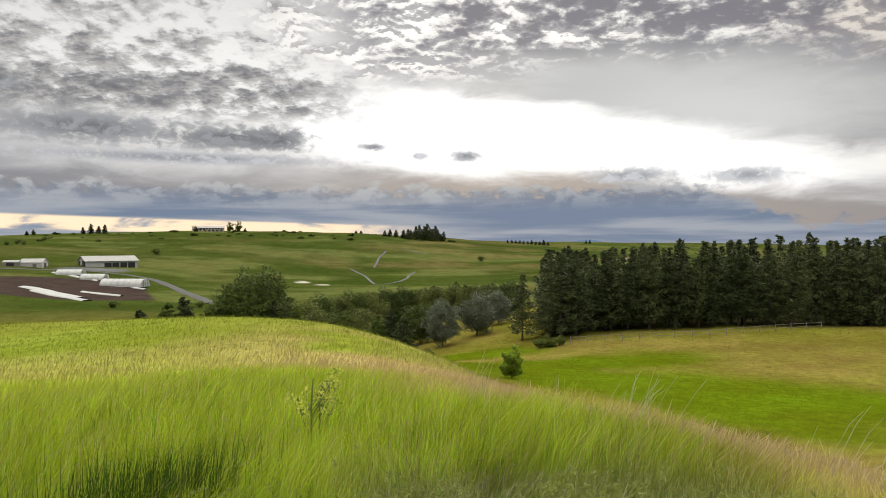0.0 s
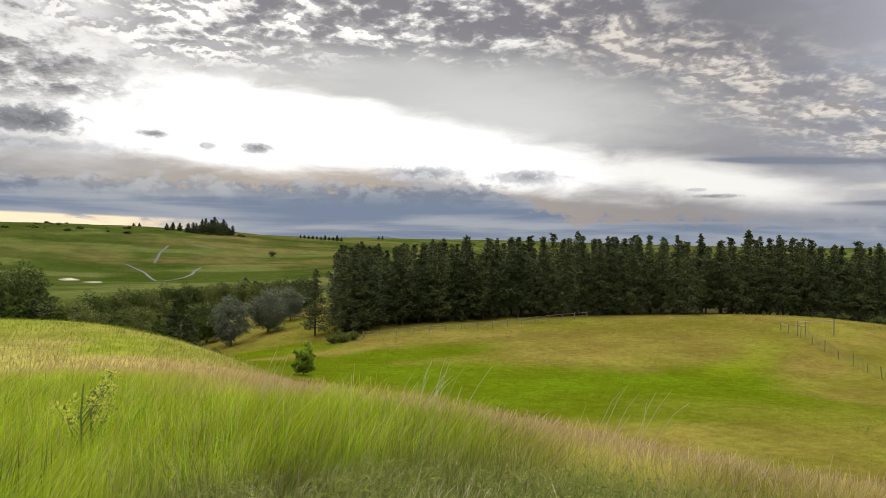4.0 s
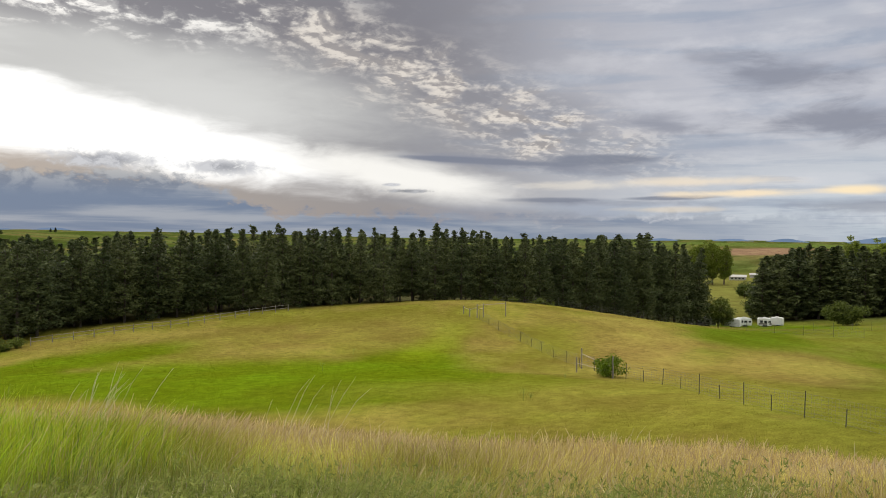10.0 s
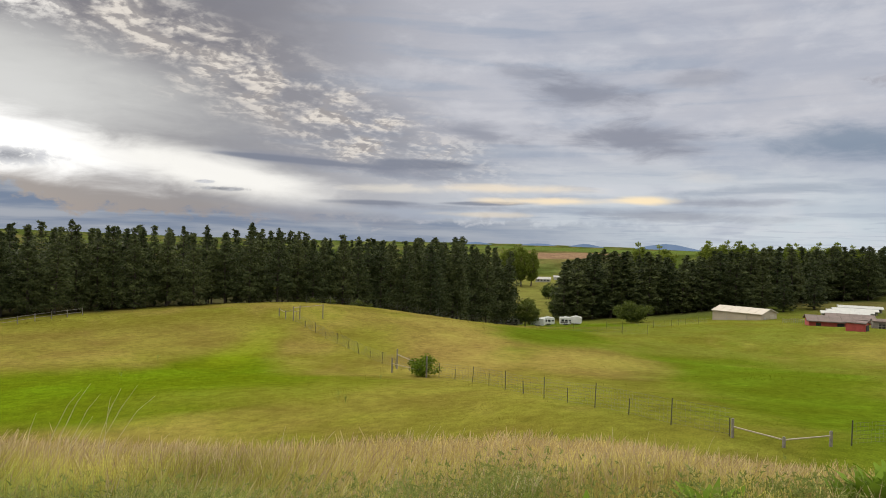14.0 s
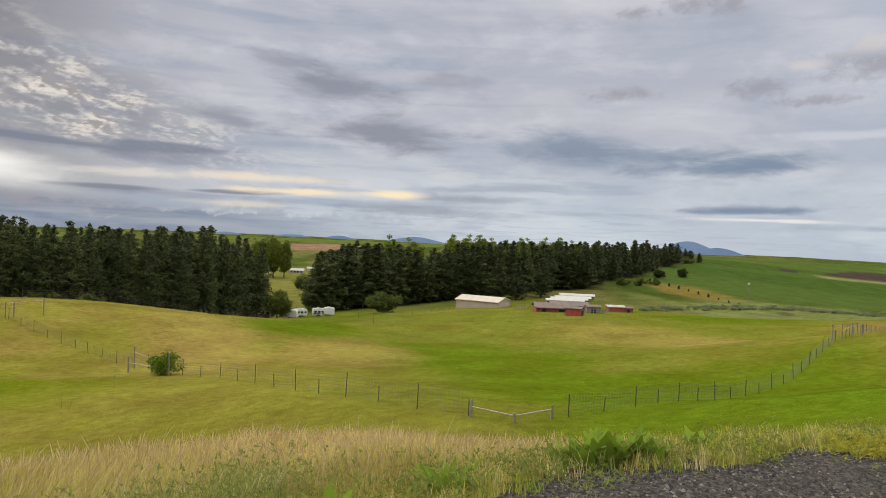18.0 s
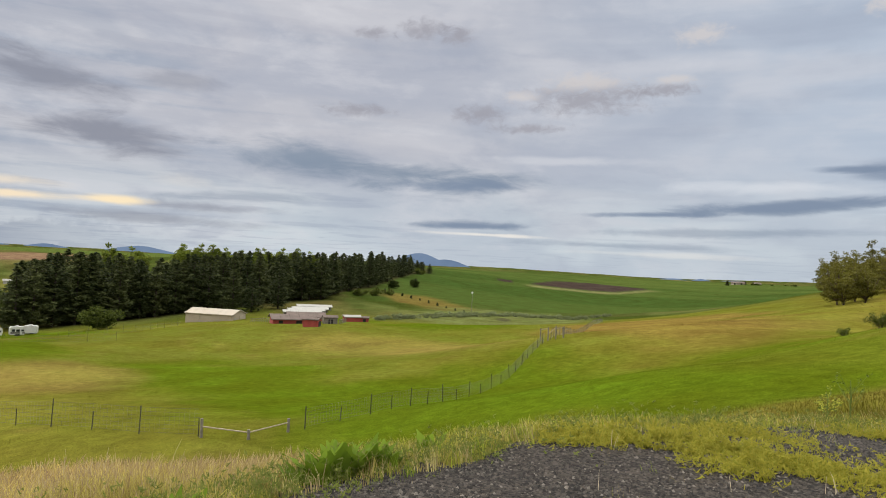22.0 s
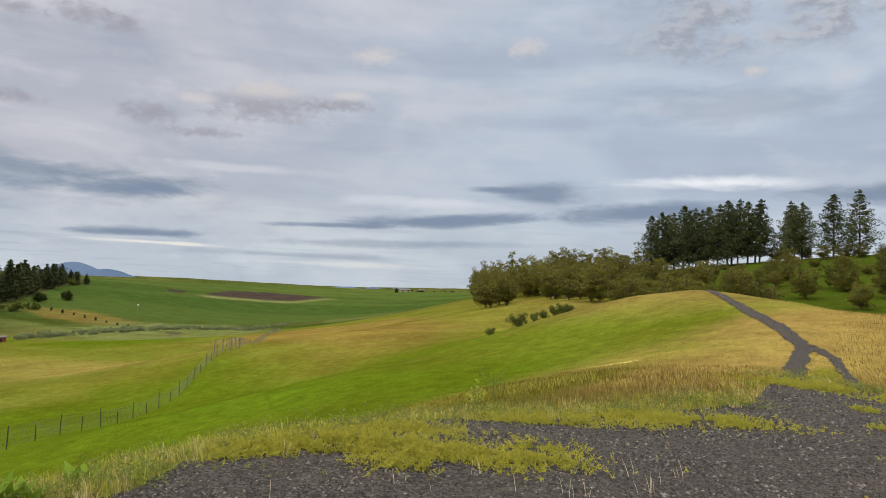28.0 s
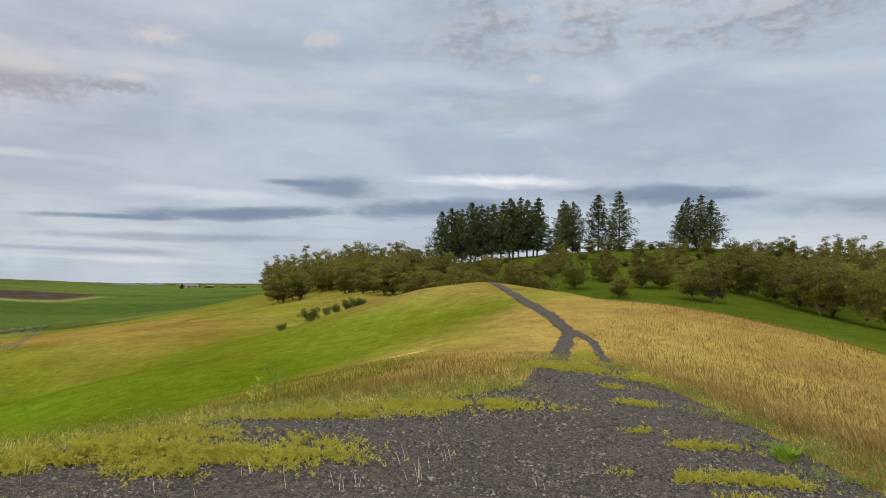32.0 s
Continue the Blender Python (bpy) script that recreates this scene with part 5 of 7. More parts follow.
def broadleaf(seed, tall=8.0, wide=3.2, low=0.18, limbs=9, spray=34, size=0.34, mat=None, label="round leafy deciduous tree", group="deciduous trees",
              name="deciduous_tree", oval=1.0, open_=0.0, skirt=0.0, dense=2.0, puffy=1.0, full=0):
    """A broad-leaved tree: forking limbs and leaf clumps that leave gaps and an uneven outline."""
    r = np.random.default_rng(seed)
    wood, centres, spreads = [], [], []
    fork = np.array([r.normal(0, 0.15), r.normal(0, 0.15), tall * (low + 0.12 - 0.06 * skirt)])
    wood.append(taper([(0, 0, -0.5), fork * 0.6, fork], (0.022 * tall, 0.017 * tall, 0.013 * tall), 7))
    for i in range(limbs):
        a = 6.283 * i / limbs * 2.4 + r.normal(0, 0.3)
        k = (i + 0.5) / limbs
        up = low + (1 - low) * (0.25 - 0.17 * skirt + (0.72 + 0.17 * skirt) * k)
        out = wide * math.sqrt(max(0.06, 1 - (2 * k * 0.95 - 0.85) ** 2 * oval)) * r.uniform(0.65, 1.0)
        tip = np.array([out * math.cos(a), out * math.sin(a), tall * up])
        mid = fork * 0.4 + tip * 0.6 + r.normal(0, 0.06 * tall, 3) * (0.5, 0.5, 0.3)
        wood.append(taper([fork * r.uniform(0.7, 1.0), mid, tip], (0.009 * tall, 0.006 * tall, 0.002 * tall), 4))
        for j in range(5):
            q = 0.45 + 0.6 * j / 4
            c = fork + (tip - fork) * q + r.normal(0, 0.11 * wide, 3)
            if r.random() > open_:
                centres.append(c)
                spreads.append(wide * r.uniform(0.22, 0.38))
                if j % 2 == 0:
                    wood.append(taper([mid, c], (0.004 * tall, 0.0015 * tall), 3))
    for _ in range(full):
        d = r.normal(size=3)
        d /= np.linalg.norm(d)
        centres.append(np.array([0, 0, tall * (0.5 + low / 2)]) + d * (wide * 0.8, wide * 0.8, tall * (1 - low) * 0.42) * r.uniform(0.82, 1.04))
        spreads.append(wide * r.uniform(0.17, 0.30))
    crown = leaves(centres, size * 0.8, int(spray * dense), np.array(spreads) * puffy, r, 0.25, slim=0.3)
    return plant(name, label, "tree", group, joined(wood), crown, BARK, mat or BROAD)


def bush(seed, tall=1.6, wide=1.2, spray=40, size=0.18, mat=None, label="low rounded green bush in the meadow", group="bushes"):
    r = np.random.default_rng(seed)
    wood, centres, spreads = [], [], []
    for i in range(9):
        a, k = r.uniform(0, 6.28), r.uniform(0.3, 1.0)
        tip = np.array([wide * k * math.cos(a), wide * k * math.sin(a), tall * math.sqrt(max(0.1, 1 - k * k * 0.85)) * r.uniform(0.75, 1.0)])
        wood.append(taper([(0, 0, -0.2), tip * 0.5 + (0, 0, 0.1 * tall), tip], (0.03, 0.02, 0.008), 4))
        for q in (0.45, 0.75, 0.98):
            centres.append(tip * q + r.normal(0, 0.08 * wide, 3))
            spreads.append(wide * r.uniform(0.25, 0.4))
    crown = leaves(centres, size, spray, np.array(spreads), r, 0.1)
    crown[0][:, 2] = np.maximum(crown[0][:, 2], 0.0)
    root = new("bush")
    shell("stem", *joined(wood), BARK, root)
    shell("foliage", *crown, mat or BROAD, root)
    return tagged(root, label, "bush", group)


def grove(kinds, tall, places, seed, girth=1.0, sink=0.1):
    """Plants kinds at (bearing, distance, elevation of the top in degrees)."""
    r = np.random.default_rng(seed)
    for i, (a, d, e) in reversed(list(enumerate(places))):
        x, y, z = spot(a, d, sink)
        k = max(0.25, (EYE + d * math.tan(radians(e)) - z) / tall)
        w = girth * k ** 0.6
        m = pose(x, y, z, 0, 0, r.uniform(0, 360)) @ Matrix.Diagonal((w * r.uniform(0.88, 1.12), w * r.uniform(0.88, 1.12), k, 1))
        if i < len(kinds):
            kinds[i].matrix_basis = m
        else:
            copy_thing(kinds[r.integers(len(kinds))], m)


r0 = np.random.default_rng(3)
# ---- the pine plantation across the meadow ----
pines = [pine(i, 16, 3.5, 0.05 + 0.02 * i, 8, 13, 0.46, blunt=1.2 + 0.1 * i, limbs=6) for i in range(5)]
rear_pines = [pine(10 + i, 16, 3.5, 0.30, 5, 8, 0.66, blunt=1.25) for i in range(3)]
rear = []
places = []
for back, step in ((0, 1.3), (5, 1.35), (11, 1.5), (19, 1.7)):
    for a in np.concatenate([np.arange(8.0, 47, step), np.arange(47, 60.3, step * 0.72)]):
        a += r0.normal(0, 0.25)
        d = np.interp(a, [7, 15, 25, 35, 45, 52, 57, 60.5], [123, 124, 129, 138, 143, 160, 188, 212]) + back + r0.normal(0, 1.2)
        e = np.interp(a, [6, 8.6, 12, 16, 26, 37, 42, 49, 53, 56, 59, 60.5], [-2.3, -0.6, -0.5, -0.25, 0.2, 0.25, 0.15, -0.3, -0.35, -0.15, -1.0, -1.3])
        (places if back < 6 else rear).append((a, d, e + r0.normal(-0.05, 0.26)))
places += [(6.2, 121, -2.5), (9.2, 117, -0.9), (10.4, 119, -0.6)]
grove(rear_pines, 16, rear, 14)
grove(pines, 16, places, 1)

# ---- the mixed wood behind the farm ----
dark_pines = [pine(20 + i, 22, 3.8, 0.08, 7, 10, 0.8, blunt=1.8, label="tall dark pine in a mixed wood behind the sheds", group="pines behind the farm") for i in range(3)]
poplars = [broadleaf(30 + i, 22, 5.0, 0.1, 14, 54, 0.78, leafy("poplar_leaves", (0.075, 0.105, 0.013), (0.2, 0.24, 0.035), 0.4), "tall light-green poplar behind the pines", "poplars", oval=0.7, skirt=0.8, dense=1.2, full=120) for i in range(2)]
places, high = [], []
for back, step in ((0, 0.95), (9, 1.0), (20, 1.1), (34, 1.2)):
    for a in np.concatenate([np.arange(65.0, 86, step), np.arange(86, 94.3, step * 0.62)]):
        a += r0.normal(0, 0.25)
        d = np.interp(a, [64, 68, 74, 80, 86, 90, 94], [244, 252, 264, 280, 312, 400, 545]) * (1 + back / 280)
        e = np.interp(a, [63.9, 65.5, 67.2, 71, 74.3, 76, 77.8, 82.9, 88.8, 92.7, 94], [-2.0, -1.2, -0.5, -0.8, -1.0, -0.4, -0.1, 0.05, 0.3, 0.3, -0.2])
        places.append((a, d + r0.normal(0, 2), e + r0.normal(-0.12, 0.15)))
places += [(54.2, 235, 0.1), (55.7, 238, 0.2), (56.3, 240, 0.25), (53.2, 240, -0.1), (79.2, 262, -1.4), (80.6, 258, -1.6), (82.6, 268, -1.2)]
grove(dark_pines, 22, places, 2, 1.45)
for a in np.arange(75.5, 86, 1.05):
    high.append((a + r0.normal(0, 0.2), 322 + r0.normal(0, 6), 0.16 + r0.normal(0, 0.1)))
high += [(70.6, 300, -0.1), (72.2, 310, -0.25), (60.4, 500, -0.5), (61.2, 505, -0.35), (62.0, 510, -0.7), (59.9, 505, -0.7)]
grove(poplars, 22, high, 4)
leafy_trees = [broadleaf(40 + i, 8, 3.4, 0.06, 13, 34, 0.40, DEEP, skirt=1.0, dense=2.4, puffy=1.2, full=70) for i in range(3)]
grove(leafy_trees, 8, [(64.6, 300, -3.0), (65.6, 310, -3.3), (63.4, 330, -3.4), (64.3, 252, -4.2), (91.6, 395, -1.7), (93.3, 420, -1.5),
                       (-14.8, 165, -2.7), (-16.0, 160, -3.1), (-15.9, 190, -2.4), (-14.2, 195, -2.3), (-17.0, 162, -4.3)], 5, 1.25)

light_tree = broadleaf(45, 8, 3.4, 0.12, 12, 34, 0.40, BROAD, "round light-green tree beside the caravans", skirt=0.8, full=60)
grove([light_tree], 8, [(61.6, 212, -4.7)], 15, 1.25)
dome = bush(127, 6.3, 5.4, 190, 0.5, BROAD, "large dome-shaped green bush at the edge of the pines", "wood-edge shrubs")
dome.matrix_basis = pose(*spot(70.0, 222, 0.2))

# ---- the wooded draw ----
grey_trees = [broadleaf(50 + i, 9, 3.6, 0.08, 11, 38, 0.36, GREY, "rounded grey-green willow in the wooded draw", "grey willows", skirt=1.0, dense=2.2, puffy=1.1, full=90) for i in range(2)]
grove(grey_trees, 9, [(-0.2, 131, -4.6), (2.6, 137, -4.0), (4.3, 150, -3.9)], 6, 1.0)
willows = [broadleaf(55 + i, 9, 3.8, 0.06, 12, 36, 0.4, DEEP if i else leafy("willow_leaves", (0.055, 0.068, 0.016), (0.15, 0.165, 0.04), 0.3), "olive-green willow in the wooded draw", "willows in the draw", skirt=1.0, dense=2.2, puffy=1.2, full=70) for i in range(2)]
grove(willows, 9, [(-11.2, 158, -4.6), (-9.8, 165, -4.3), (-8.6, 170, -4.2), (-7.4, 172, -4.0), (-6.0, 176, -3.9), (-4.6, 180, -3.8), (-3.2, 184, -3.7), (-1.8, 186, -3.6),
                   (-0.4, 188, -3.5), (1.0, 184, -3.4), (2.2, 176, -3.4), (3.6, 180, -3.3), (5.2, 170, -3.2), (-10.4, 140, -5.5), (-7.9, 142, -5.4), (-6.6, 140, -5.3), (-2.0, 142, -5.0)], 7, 1.1)
small_firs = [pine(60 + i, 7, 1.9, 0.04, 8, 14, 0.36, leafy("fir_needles_light", (0.05, 0.08, 0.015), (0.12, 0.15, 0.03), 0.25) if i else PINE, "small bushy conifer in the valley", "small conifers") for i in range(2)]
grove(small_firs, 7, [(-23.2, 150, -5.0), (-21.6, 152, -4.6), (-20.1, 150, -4.1), (-12.6, 156, -4.7), (-13.4, 158, -4.5), (-11.9, 154, -5.0), (-5.4, 128, -5.9), (-3.3, 126, -6.0), (-4.4, 132, -5.4),
                      (0.8, 196, -3.2), (1.8, 190, -3.4), (-1.0, 196, -3.5)], 8, 1.3)
low_bushes = [bush(70 + i) for i in range(2)]
scrub = [(-24.4, 160, 2.2), (-29.0, 120, 1.5), (-27.0, 122, 1.8), (-25.0, 290, 2.5), (-20.0, 280, 2.0), (-19.0, 285, 2.4), (-17.8, 290, 2.0), (-22.0, 560, 4.5), (-12.2, 300, 2.0), (3.0, 560, 4.0),
         (-8.3, 126, 1.6), (7.6, 108, 1.5), (8.4, 109, 1.8), (9.2, 110, 1.4), (-1.5, 119, 1.4), (-9.6, 128, 1.8), (-28.0, 205, 2.2), (-26.2, 210, 1.8)]
for i, (a, d, h) in reversed(list(enumerate(scrub))):
    x, y, z = spot(a, d, 0.1)
    m = pose(x, y, z, 0, 0, 70 * i) @ Matrix.Diagonal((h * 0.8, h * 0.8, h / 1.6, 1))
    if i < 2:
        low_bushes[i].matrix_basis = m
    else:
        copy_thing(low_bushes[i % 2], m)

# ---- far hilltops: groves and lone trees ----
far_pines = [pine(80 + i, 14, 3.0, 0.06, 6, 10, 0.9, label="distant dark conifer on a hilltop", group="hilltop conifers") for i in range(2)]
tops = [(-1.5 + 0.22 * i, 700 + 11 * (i % 3), 1.30 + 0.22 * math.sin(i * 1.9) - 0.012 * i * i) for i in range(-7, 8)]
tops += [(-4.7, 720, 0.95), (-4.3, 720, 1.05), (-3.8, 715, 1.0), (-3.2, 705, 1.0), (-7.0, 760, 0.7), (-6.6, 760, 0.7), (-26.9, 790, 1.1), (-26.4, 790, 1.35), (-25.9, 795, 1.2), (-25.5, 790, 1.3),
         (-30.4, 820, 0.8), (-30.0, 820, 0.9), (-19.2, 765, 1.2), (-15.6, 772, 1.1)]
tops += [(5.2 + 0.32 * i, 800, 0.1 + 0.1 * math.sin(i * 2.3)) for i in range(11)] + [(11.4, 1100, 0.15), (11.7, 1100, 0.2), (118.6, 1000, -0.3), (117.4, 900, -0.35)]
grove(far_pines, 14, tops, 9, 1.3)
far_round = bush(90, 1.6, 1.3, 30, 0.4, label="distant rounded shrub on the grassy hill", group="hill shrubs")
hr = np.random.default_rng(91)
for i in reversed(range(64)):
    a, d = hr.uniform(-31, -6) if i < 46 else hr.uniform(-3.6, 0.8), hr.uniform(660, 780) if i < 46 else hr.uniform(690, 715)
    if i >= 58:
        a, d = hr.uniform(118.5, 122), 900
    h = hr.uniform(1.0, 2.6)
    x, y, z = spot(a, d, 0.2)
    m = pose(x, y, z, 0, 0, 50 * i) @ Matrix.Diagonal((h, h, h / 1.6, 1))
    if i == 0:
        far_round.matrix_basis = m
    else:
        copy_thing(far_round, m)

grove([broadleaf(95, 11, 4.6, 0.05, 10, 26, 0.9, label="distant dark rounded tree beside the hilltop house", group="house trees", skirt=1.0)], 11, [(-16.7, 772, 1.5), (-16.1, 774, 1.6), (-19.3, 774, 1.25), (-31.6, 640, -0.05), (-30.6, 640, -0.25), (-31.0, 650, -0.1)], 12)
# ---- locust trees and pines on the hillside beyond the ridge ----
locusts = [broadleaf(100 + i, 9, 2.9, 0.02, 18, 24, 0.38, LOCUST, "sparse olive-brown locust tree on the hillside", "locust trees", "locust_tree", 0.6, 0.06, 0.5, 2.4, 0.9, 10) for i in range(4)]
places = []
for back in range(4):
    for a in np.arange(123.8, 146, 1.35 if back < 2 else 1.8):
        a += r0.normal(0, 0.3)
        d = np.interp(a, [123, 128, 134, 146], [222, 190, 160, 150]) + back * 10 + r0.normal(0, 3)
        e = np.interp(a, [123.3, 124.5, 129, 133, 138, 142, 146], [0.7, 1.6, 2.7, 3.0, 2.9, 2.4, 2.0])
        places.append((a, d, e + 0.15 - 0.5 * (back < 2) + r0.normal(-0.1, 0.45)))
for a, d, e in ((148.2, 132, 2.7), (150, 150, 2.9), (151.6, 122, 1.5), (153.4, 140, 3.6), (155, 155, 3.7), (157, 128, 3.0), (158.6, 126, 2.9), (159.6, 150, 3.6), (161, 150, 3.4), (162.6, 148, 2.4), (164, 160, 3.0),
                (165.2, 155, 2.9), (166, 158, 3.2), (160.5, 172, 4.3), (162, 190, 4.2), (163.5, 200, 4.3), (156, 180, 4.2), (153, 185, 4.0), (147, 160, 2.9), (150.5, 178, 3.5)):
    places.append((a, d, e))
places += [(a + r0.normal(0, 0.2), 205 + r0.normal(0, 7), 3.9 + r0.normal(0, 0.3)) for a in np.arange(146.5, 178, 0.9)]
for a in np.arange(131.0, 147, 0.95):
    places.append((a + r0.normal(0, 0.2), np.interp(a, [131, 136, 147], [138, 118, 112]) + r0.normal(0, 4), np.interp(a, [131, 134, 140, 147], [0.8, 1.8, 1.9, 0.9]) + r0.normal(0, 0.4)))
places += [(a + r0.normal(0, 0.3), 178 + r0.normal(0, 6), 3.0 + r0.normal(0, 0.35)) for a in np.arange(147.5, 172, 1.5)]
places += [(a + r0.normal(0, 0.3), 150 + r0.normal(0, 6), 2.0 + r0.normal(0, 0.4)) for a in np.arange(146.5, 160, 1.9)]
places += [(r0.uniform(124.5, 147), r0.uniform(150, 195), 0) for _ in range(34)]
places = [(a, d, e if e else float(np.interp(a, [123.3, 126, 133, 140, 147], [0.6, 1.5, 2.2, 2.2, 1.9])) + r0.normal(0, 0.4)) for a, d, e in places]
places += [(r0.uniform(147, 170), r0.uniform(140, 200), r0.uniform(1.6, 3.4)) for _ in range(26)]
grove(locusts, 9, places, 10, 1.15)
hill_pines = [pine(110 + i, 16, 3.9, 0.16, 9, 17, 0.42, label="tall pine with a bare lower trunk on the hilltop", group="hilltop pines", blunt=1.7) for i in range(3)]
grove(hill_pines, 16, [(137.4, 200, 6.1), (138.2, 205, 6.4), (139.1, 203, 6.3), (139.8, 208, 6.9), (140.7, 204, 6.7), (141.5, 207, 6.8), (142.2, 205, 7.0), (142.9, 208, 7.3), (143.6, 206, 7.4), (144.3, 208, 7.2),
                       (145.1, 207, 7.35), (141.0, 214, 6.6), (143.2, 215, 7.0), (147.0, 206, 7.2), (147.9, 207, 7.1), (149.9, 205, 7.65), (151.5, 205, 7.9), (156.6, 203, 7.4), (157.4, 202, 7.6), (158.2, 206, 7.2), (138.6, 212, 6.2), (140.2, 214, 6.5), (144.8, 215, 7.0), (147.4, 212, 6.9), (156.0, 208, 6.6)], 11, 1.12)

# ---- single plants near by ----
sapling = broadleaf(120, 2.9, 1.05, 0.05, 11, 50, 0.27, LIME, "young bright-green sapling in the meadow", "saplings", skirt=0.7)
sapling.matrix_basis = pose(*spot(5.2, 66, 0.05))
rose = bush(121, 2.3, 2.2, 100, 0.19, leafy("rose_leaves", (0.045, 0.08, 0.004), (0.15, 0.21, 0.010), 0.35), "dense dark-green bush beside the deer fence", "fence bushes")
rose.matrix_basis = pose(*spot(53.2, 70.5, 0.05))
row_bush = bush(122, 1.5, 1.2, 60, 0.14, BROAD, "small dark shrub planted in a row on the slope", "row of shrubs")
for i, (a, d, h) in reversed(list(enumerate(((127.3, 55, 1.25), (125.1, 56, 0.7), (128.6, 57, 0.85), (129.3, 58, 0.85), (130.2, 58, 0.95), (130.8, 59, 0.95), (131.3, 59, 0.8), (128.0, 66, 0.5), (129.6, 70, 0.4))))):
    m = pose(*spot(a, d, 0.05), 0, 0, 40 * i) @ Matrix.Diagonal((h * 0.55, h * 0.55, h * 0.6, 1))
    if i == 0:
        row_bush.matrix_basis = m
    else:
        copy_thing(row_bush, m)
young = pine(123, 2.4, 0.7, 0.03, 8, 14, 0.2, label="young conifer planted in a row on the slope", group="row of young conifers")
for i in reversed(range(11)):
    a, d = 90.2 + 0.72 * i, 372 - 8.4 * i
    h = 0.72 - 0.03 * i + 0.1 * math.sin(i * 2.1)
    m = pose(*spot(a, d, 0.05), 0, 0, 33 * i) @ Matrix.Diagonal((h, h, h, 1))
    if i == 0:
        young.matrix_basis = m
    else:
        copy_thing(young, m)
pale = bush(125, 1.5, 1.7, 22, 0.3, leafy("pale_shrub_leaves", (0.12, 0.145, 0.06), (0.24, 0.27, 0.13), 0.35), "pale grey-green shrub in a garden row", "garden shrubs")
rg = np.random.default_rng(126)
rows_g = [(a, float(np.interp(a, [90.5, 94.6, 98.3, 102.3, 106.4, 109], [226, 252, 272, 286, 264, 300])) + k * 9 + rg.normal(0, 1.5)) for k in (0, 1) for a in np.arange(90.6 + 0.2 * k, 109, 0.42)]
for i, (a, d) in reversed(list(enumerate(rows_g))):
    h = rg.uniform(0.5, 1.0)
    m = pose(*spot(a + rg.normal(0, 0.08), d, 0.05), 0, 0, 61 * i) @ Matrix.Diagonal((h * 1.2, h * 1.2, h, 1))
    if i == 0:
        pale.matrix_basis = m
    else:
        copy_thing(pale, m)
edge_bush = bush(124, 2.2, 2.0, 60, 0.35, BROAD, "rounded green shrub at the edge of the pines", "wood-edge shrubs")
for i, (a, d, h) in reversed(list(enumerate(((89.0, 330, 1.6), (90.2, 335, 1.7), (91.2, 345, 1.5), (93.6, 520, 2.2), (46, 133, 0.5), (44.6, 132, 0.45), (48, 135, 0.6), (49, 135, 0.4))))):
    m = pose(*spot(a, d, 0.1), 0, 0, 77 * i) @ Matrix.Diagonal((h, h, h, 1))
    if i == 0:
        edge_bush.matrix_basis = m
    else:
        copy_thing(edge_bush, m)

# ---- built things ----
WHITE_METAL = rough_stuff("white_sheet_metal", (0.32, 0.31, 0.29), (0.43, 0.42, 0.39), 0.6, 0.5, 0.1, fine=6)
GREY_ROOF = rough_stuff("grey_metal_roof", (0.25, 0.235, 0.22), (0.36, 0.345, 0.32), 0.5, 0.45, 0.1, fine=6)
BEIGE = rough_stuff("beige_sheet_metal", (0.36, 0.30, 0.235), (0.43, 0.365, 0.29), 0.5, 0.55, 0.1, fine=5)
BEIGE_ROOF = rough_stuff("pale_tan_roof", (0.40, 0.345, 0.275), (0.47, 0.41, 0.335), 0.5, 0.5, 0.1, fine=5)
RED = rough_stuff("red_barn_paint", (0.24, 0.035, 0.03), (0.36, 0.06, 0.05), 1.0, 0.7, 0.2, fine=9)
OLD_ROOF = rough_stuff("weathered_brown_roof", (0.09, 0.065, 0.055), (0.17, 0.125, 0.11), 0.7, 0.8, 0.2, fine=6)
# near-black for solid panels: the shade inside bays and doorways, put into colour
DARK = rough_stuff("painted_opening_shade", (0.012, 0.012, 0.012), (0.03, 0.028, 0.026), 1.0, 0.9, 0.0)
OLD_WOOD = rough_stuff("weathered_grey_wood", (0.11, 0.10, 0.085), (0.25, 0.22, 0.18), 5, 0.85, 0.3)
PALE_WOOD = rough_stuff("bleached_rail_wood", (0.26, 0.22, 0.16), (0.40, 0.34, 0.26), 5, 0.85, 0.3)
STEEL = rough_stuff("dark_steel_post", (0.055, 0.055, 0.045), (0.11, 0.105, 0.09), 8, 0.6, 0.1, 0.3)
WIRE = rough_stuff("galvanised_wire", (0.16, 0.16, 0.15), (0.26, 0.26, 0.25), 8, 0.5, 0.0, 0.6)
FILM = rough_stuff("greenhouse_film", (0.36, 0.355, 0.33), (0.48, 0.475, 0.445), 0.5, 0.45, 0.1, fine=4)
GLASS = rough_stuff("dark_window_glass", (0.015, 0.018, 0.022), (0.03, 0.035, 0.04), 1, 0.15, 0.0)
TYRE = rough_stuff("tyre_rubber", (0.012, 0.012, 0.012), (0.03, 0.03, 0.03), 9, 0.8, 0.1)
PANEL = rough_stuff("white_caravan_panel", (0.50, 0.50, 0.49), (0.62, 0.62, 0.60), 0.7, 0.4, 0.0)
STRIPE = rough_stuff("grey_caravan_stripe", (0.09, 0.08, 0.08), (0.16, 0.14, 0.13), 2, 0.5, 0.0)


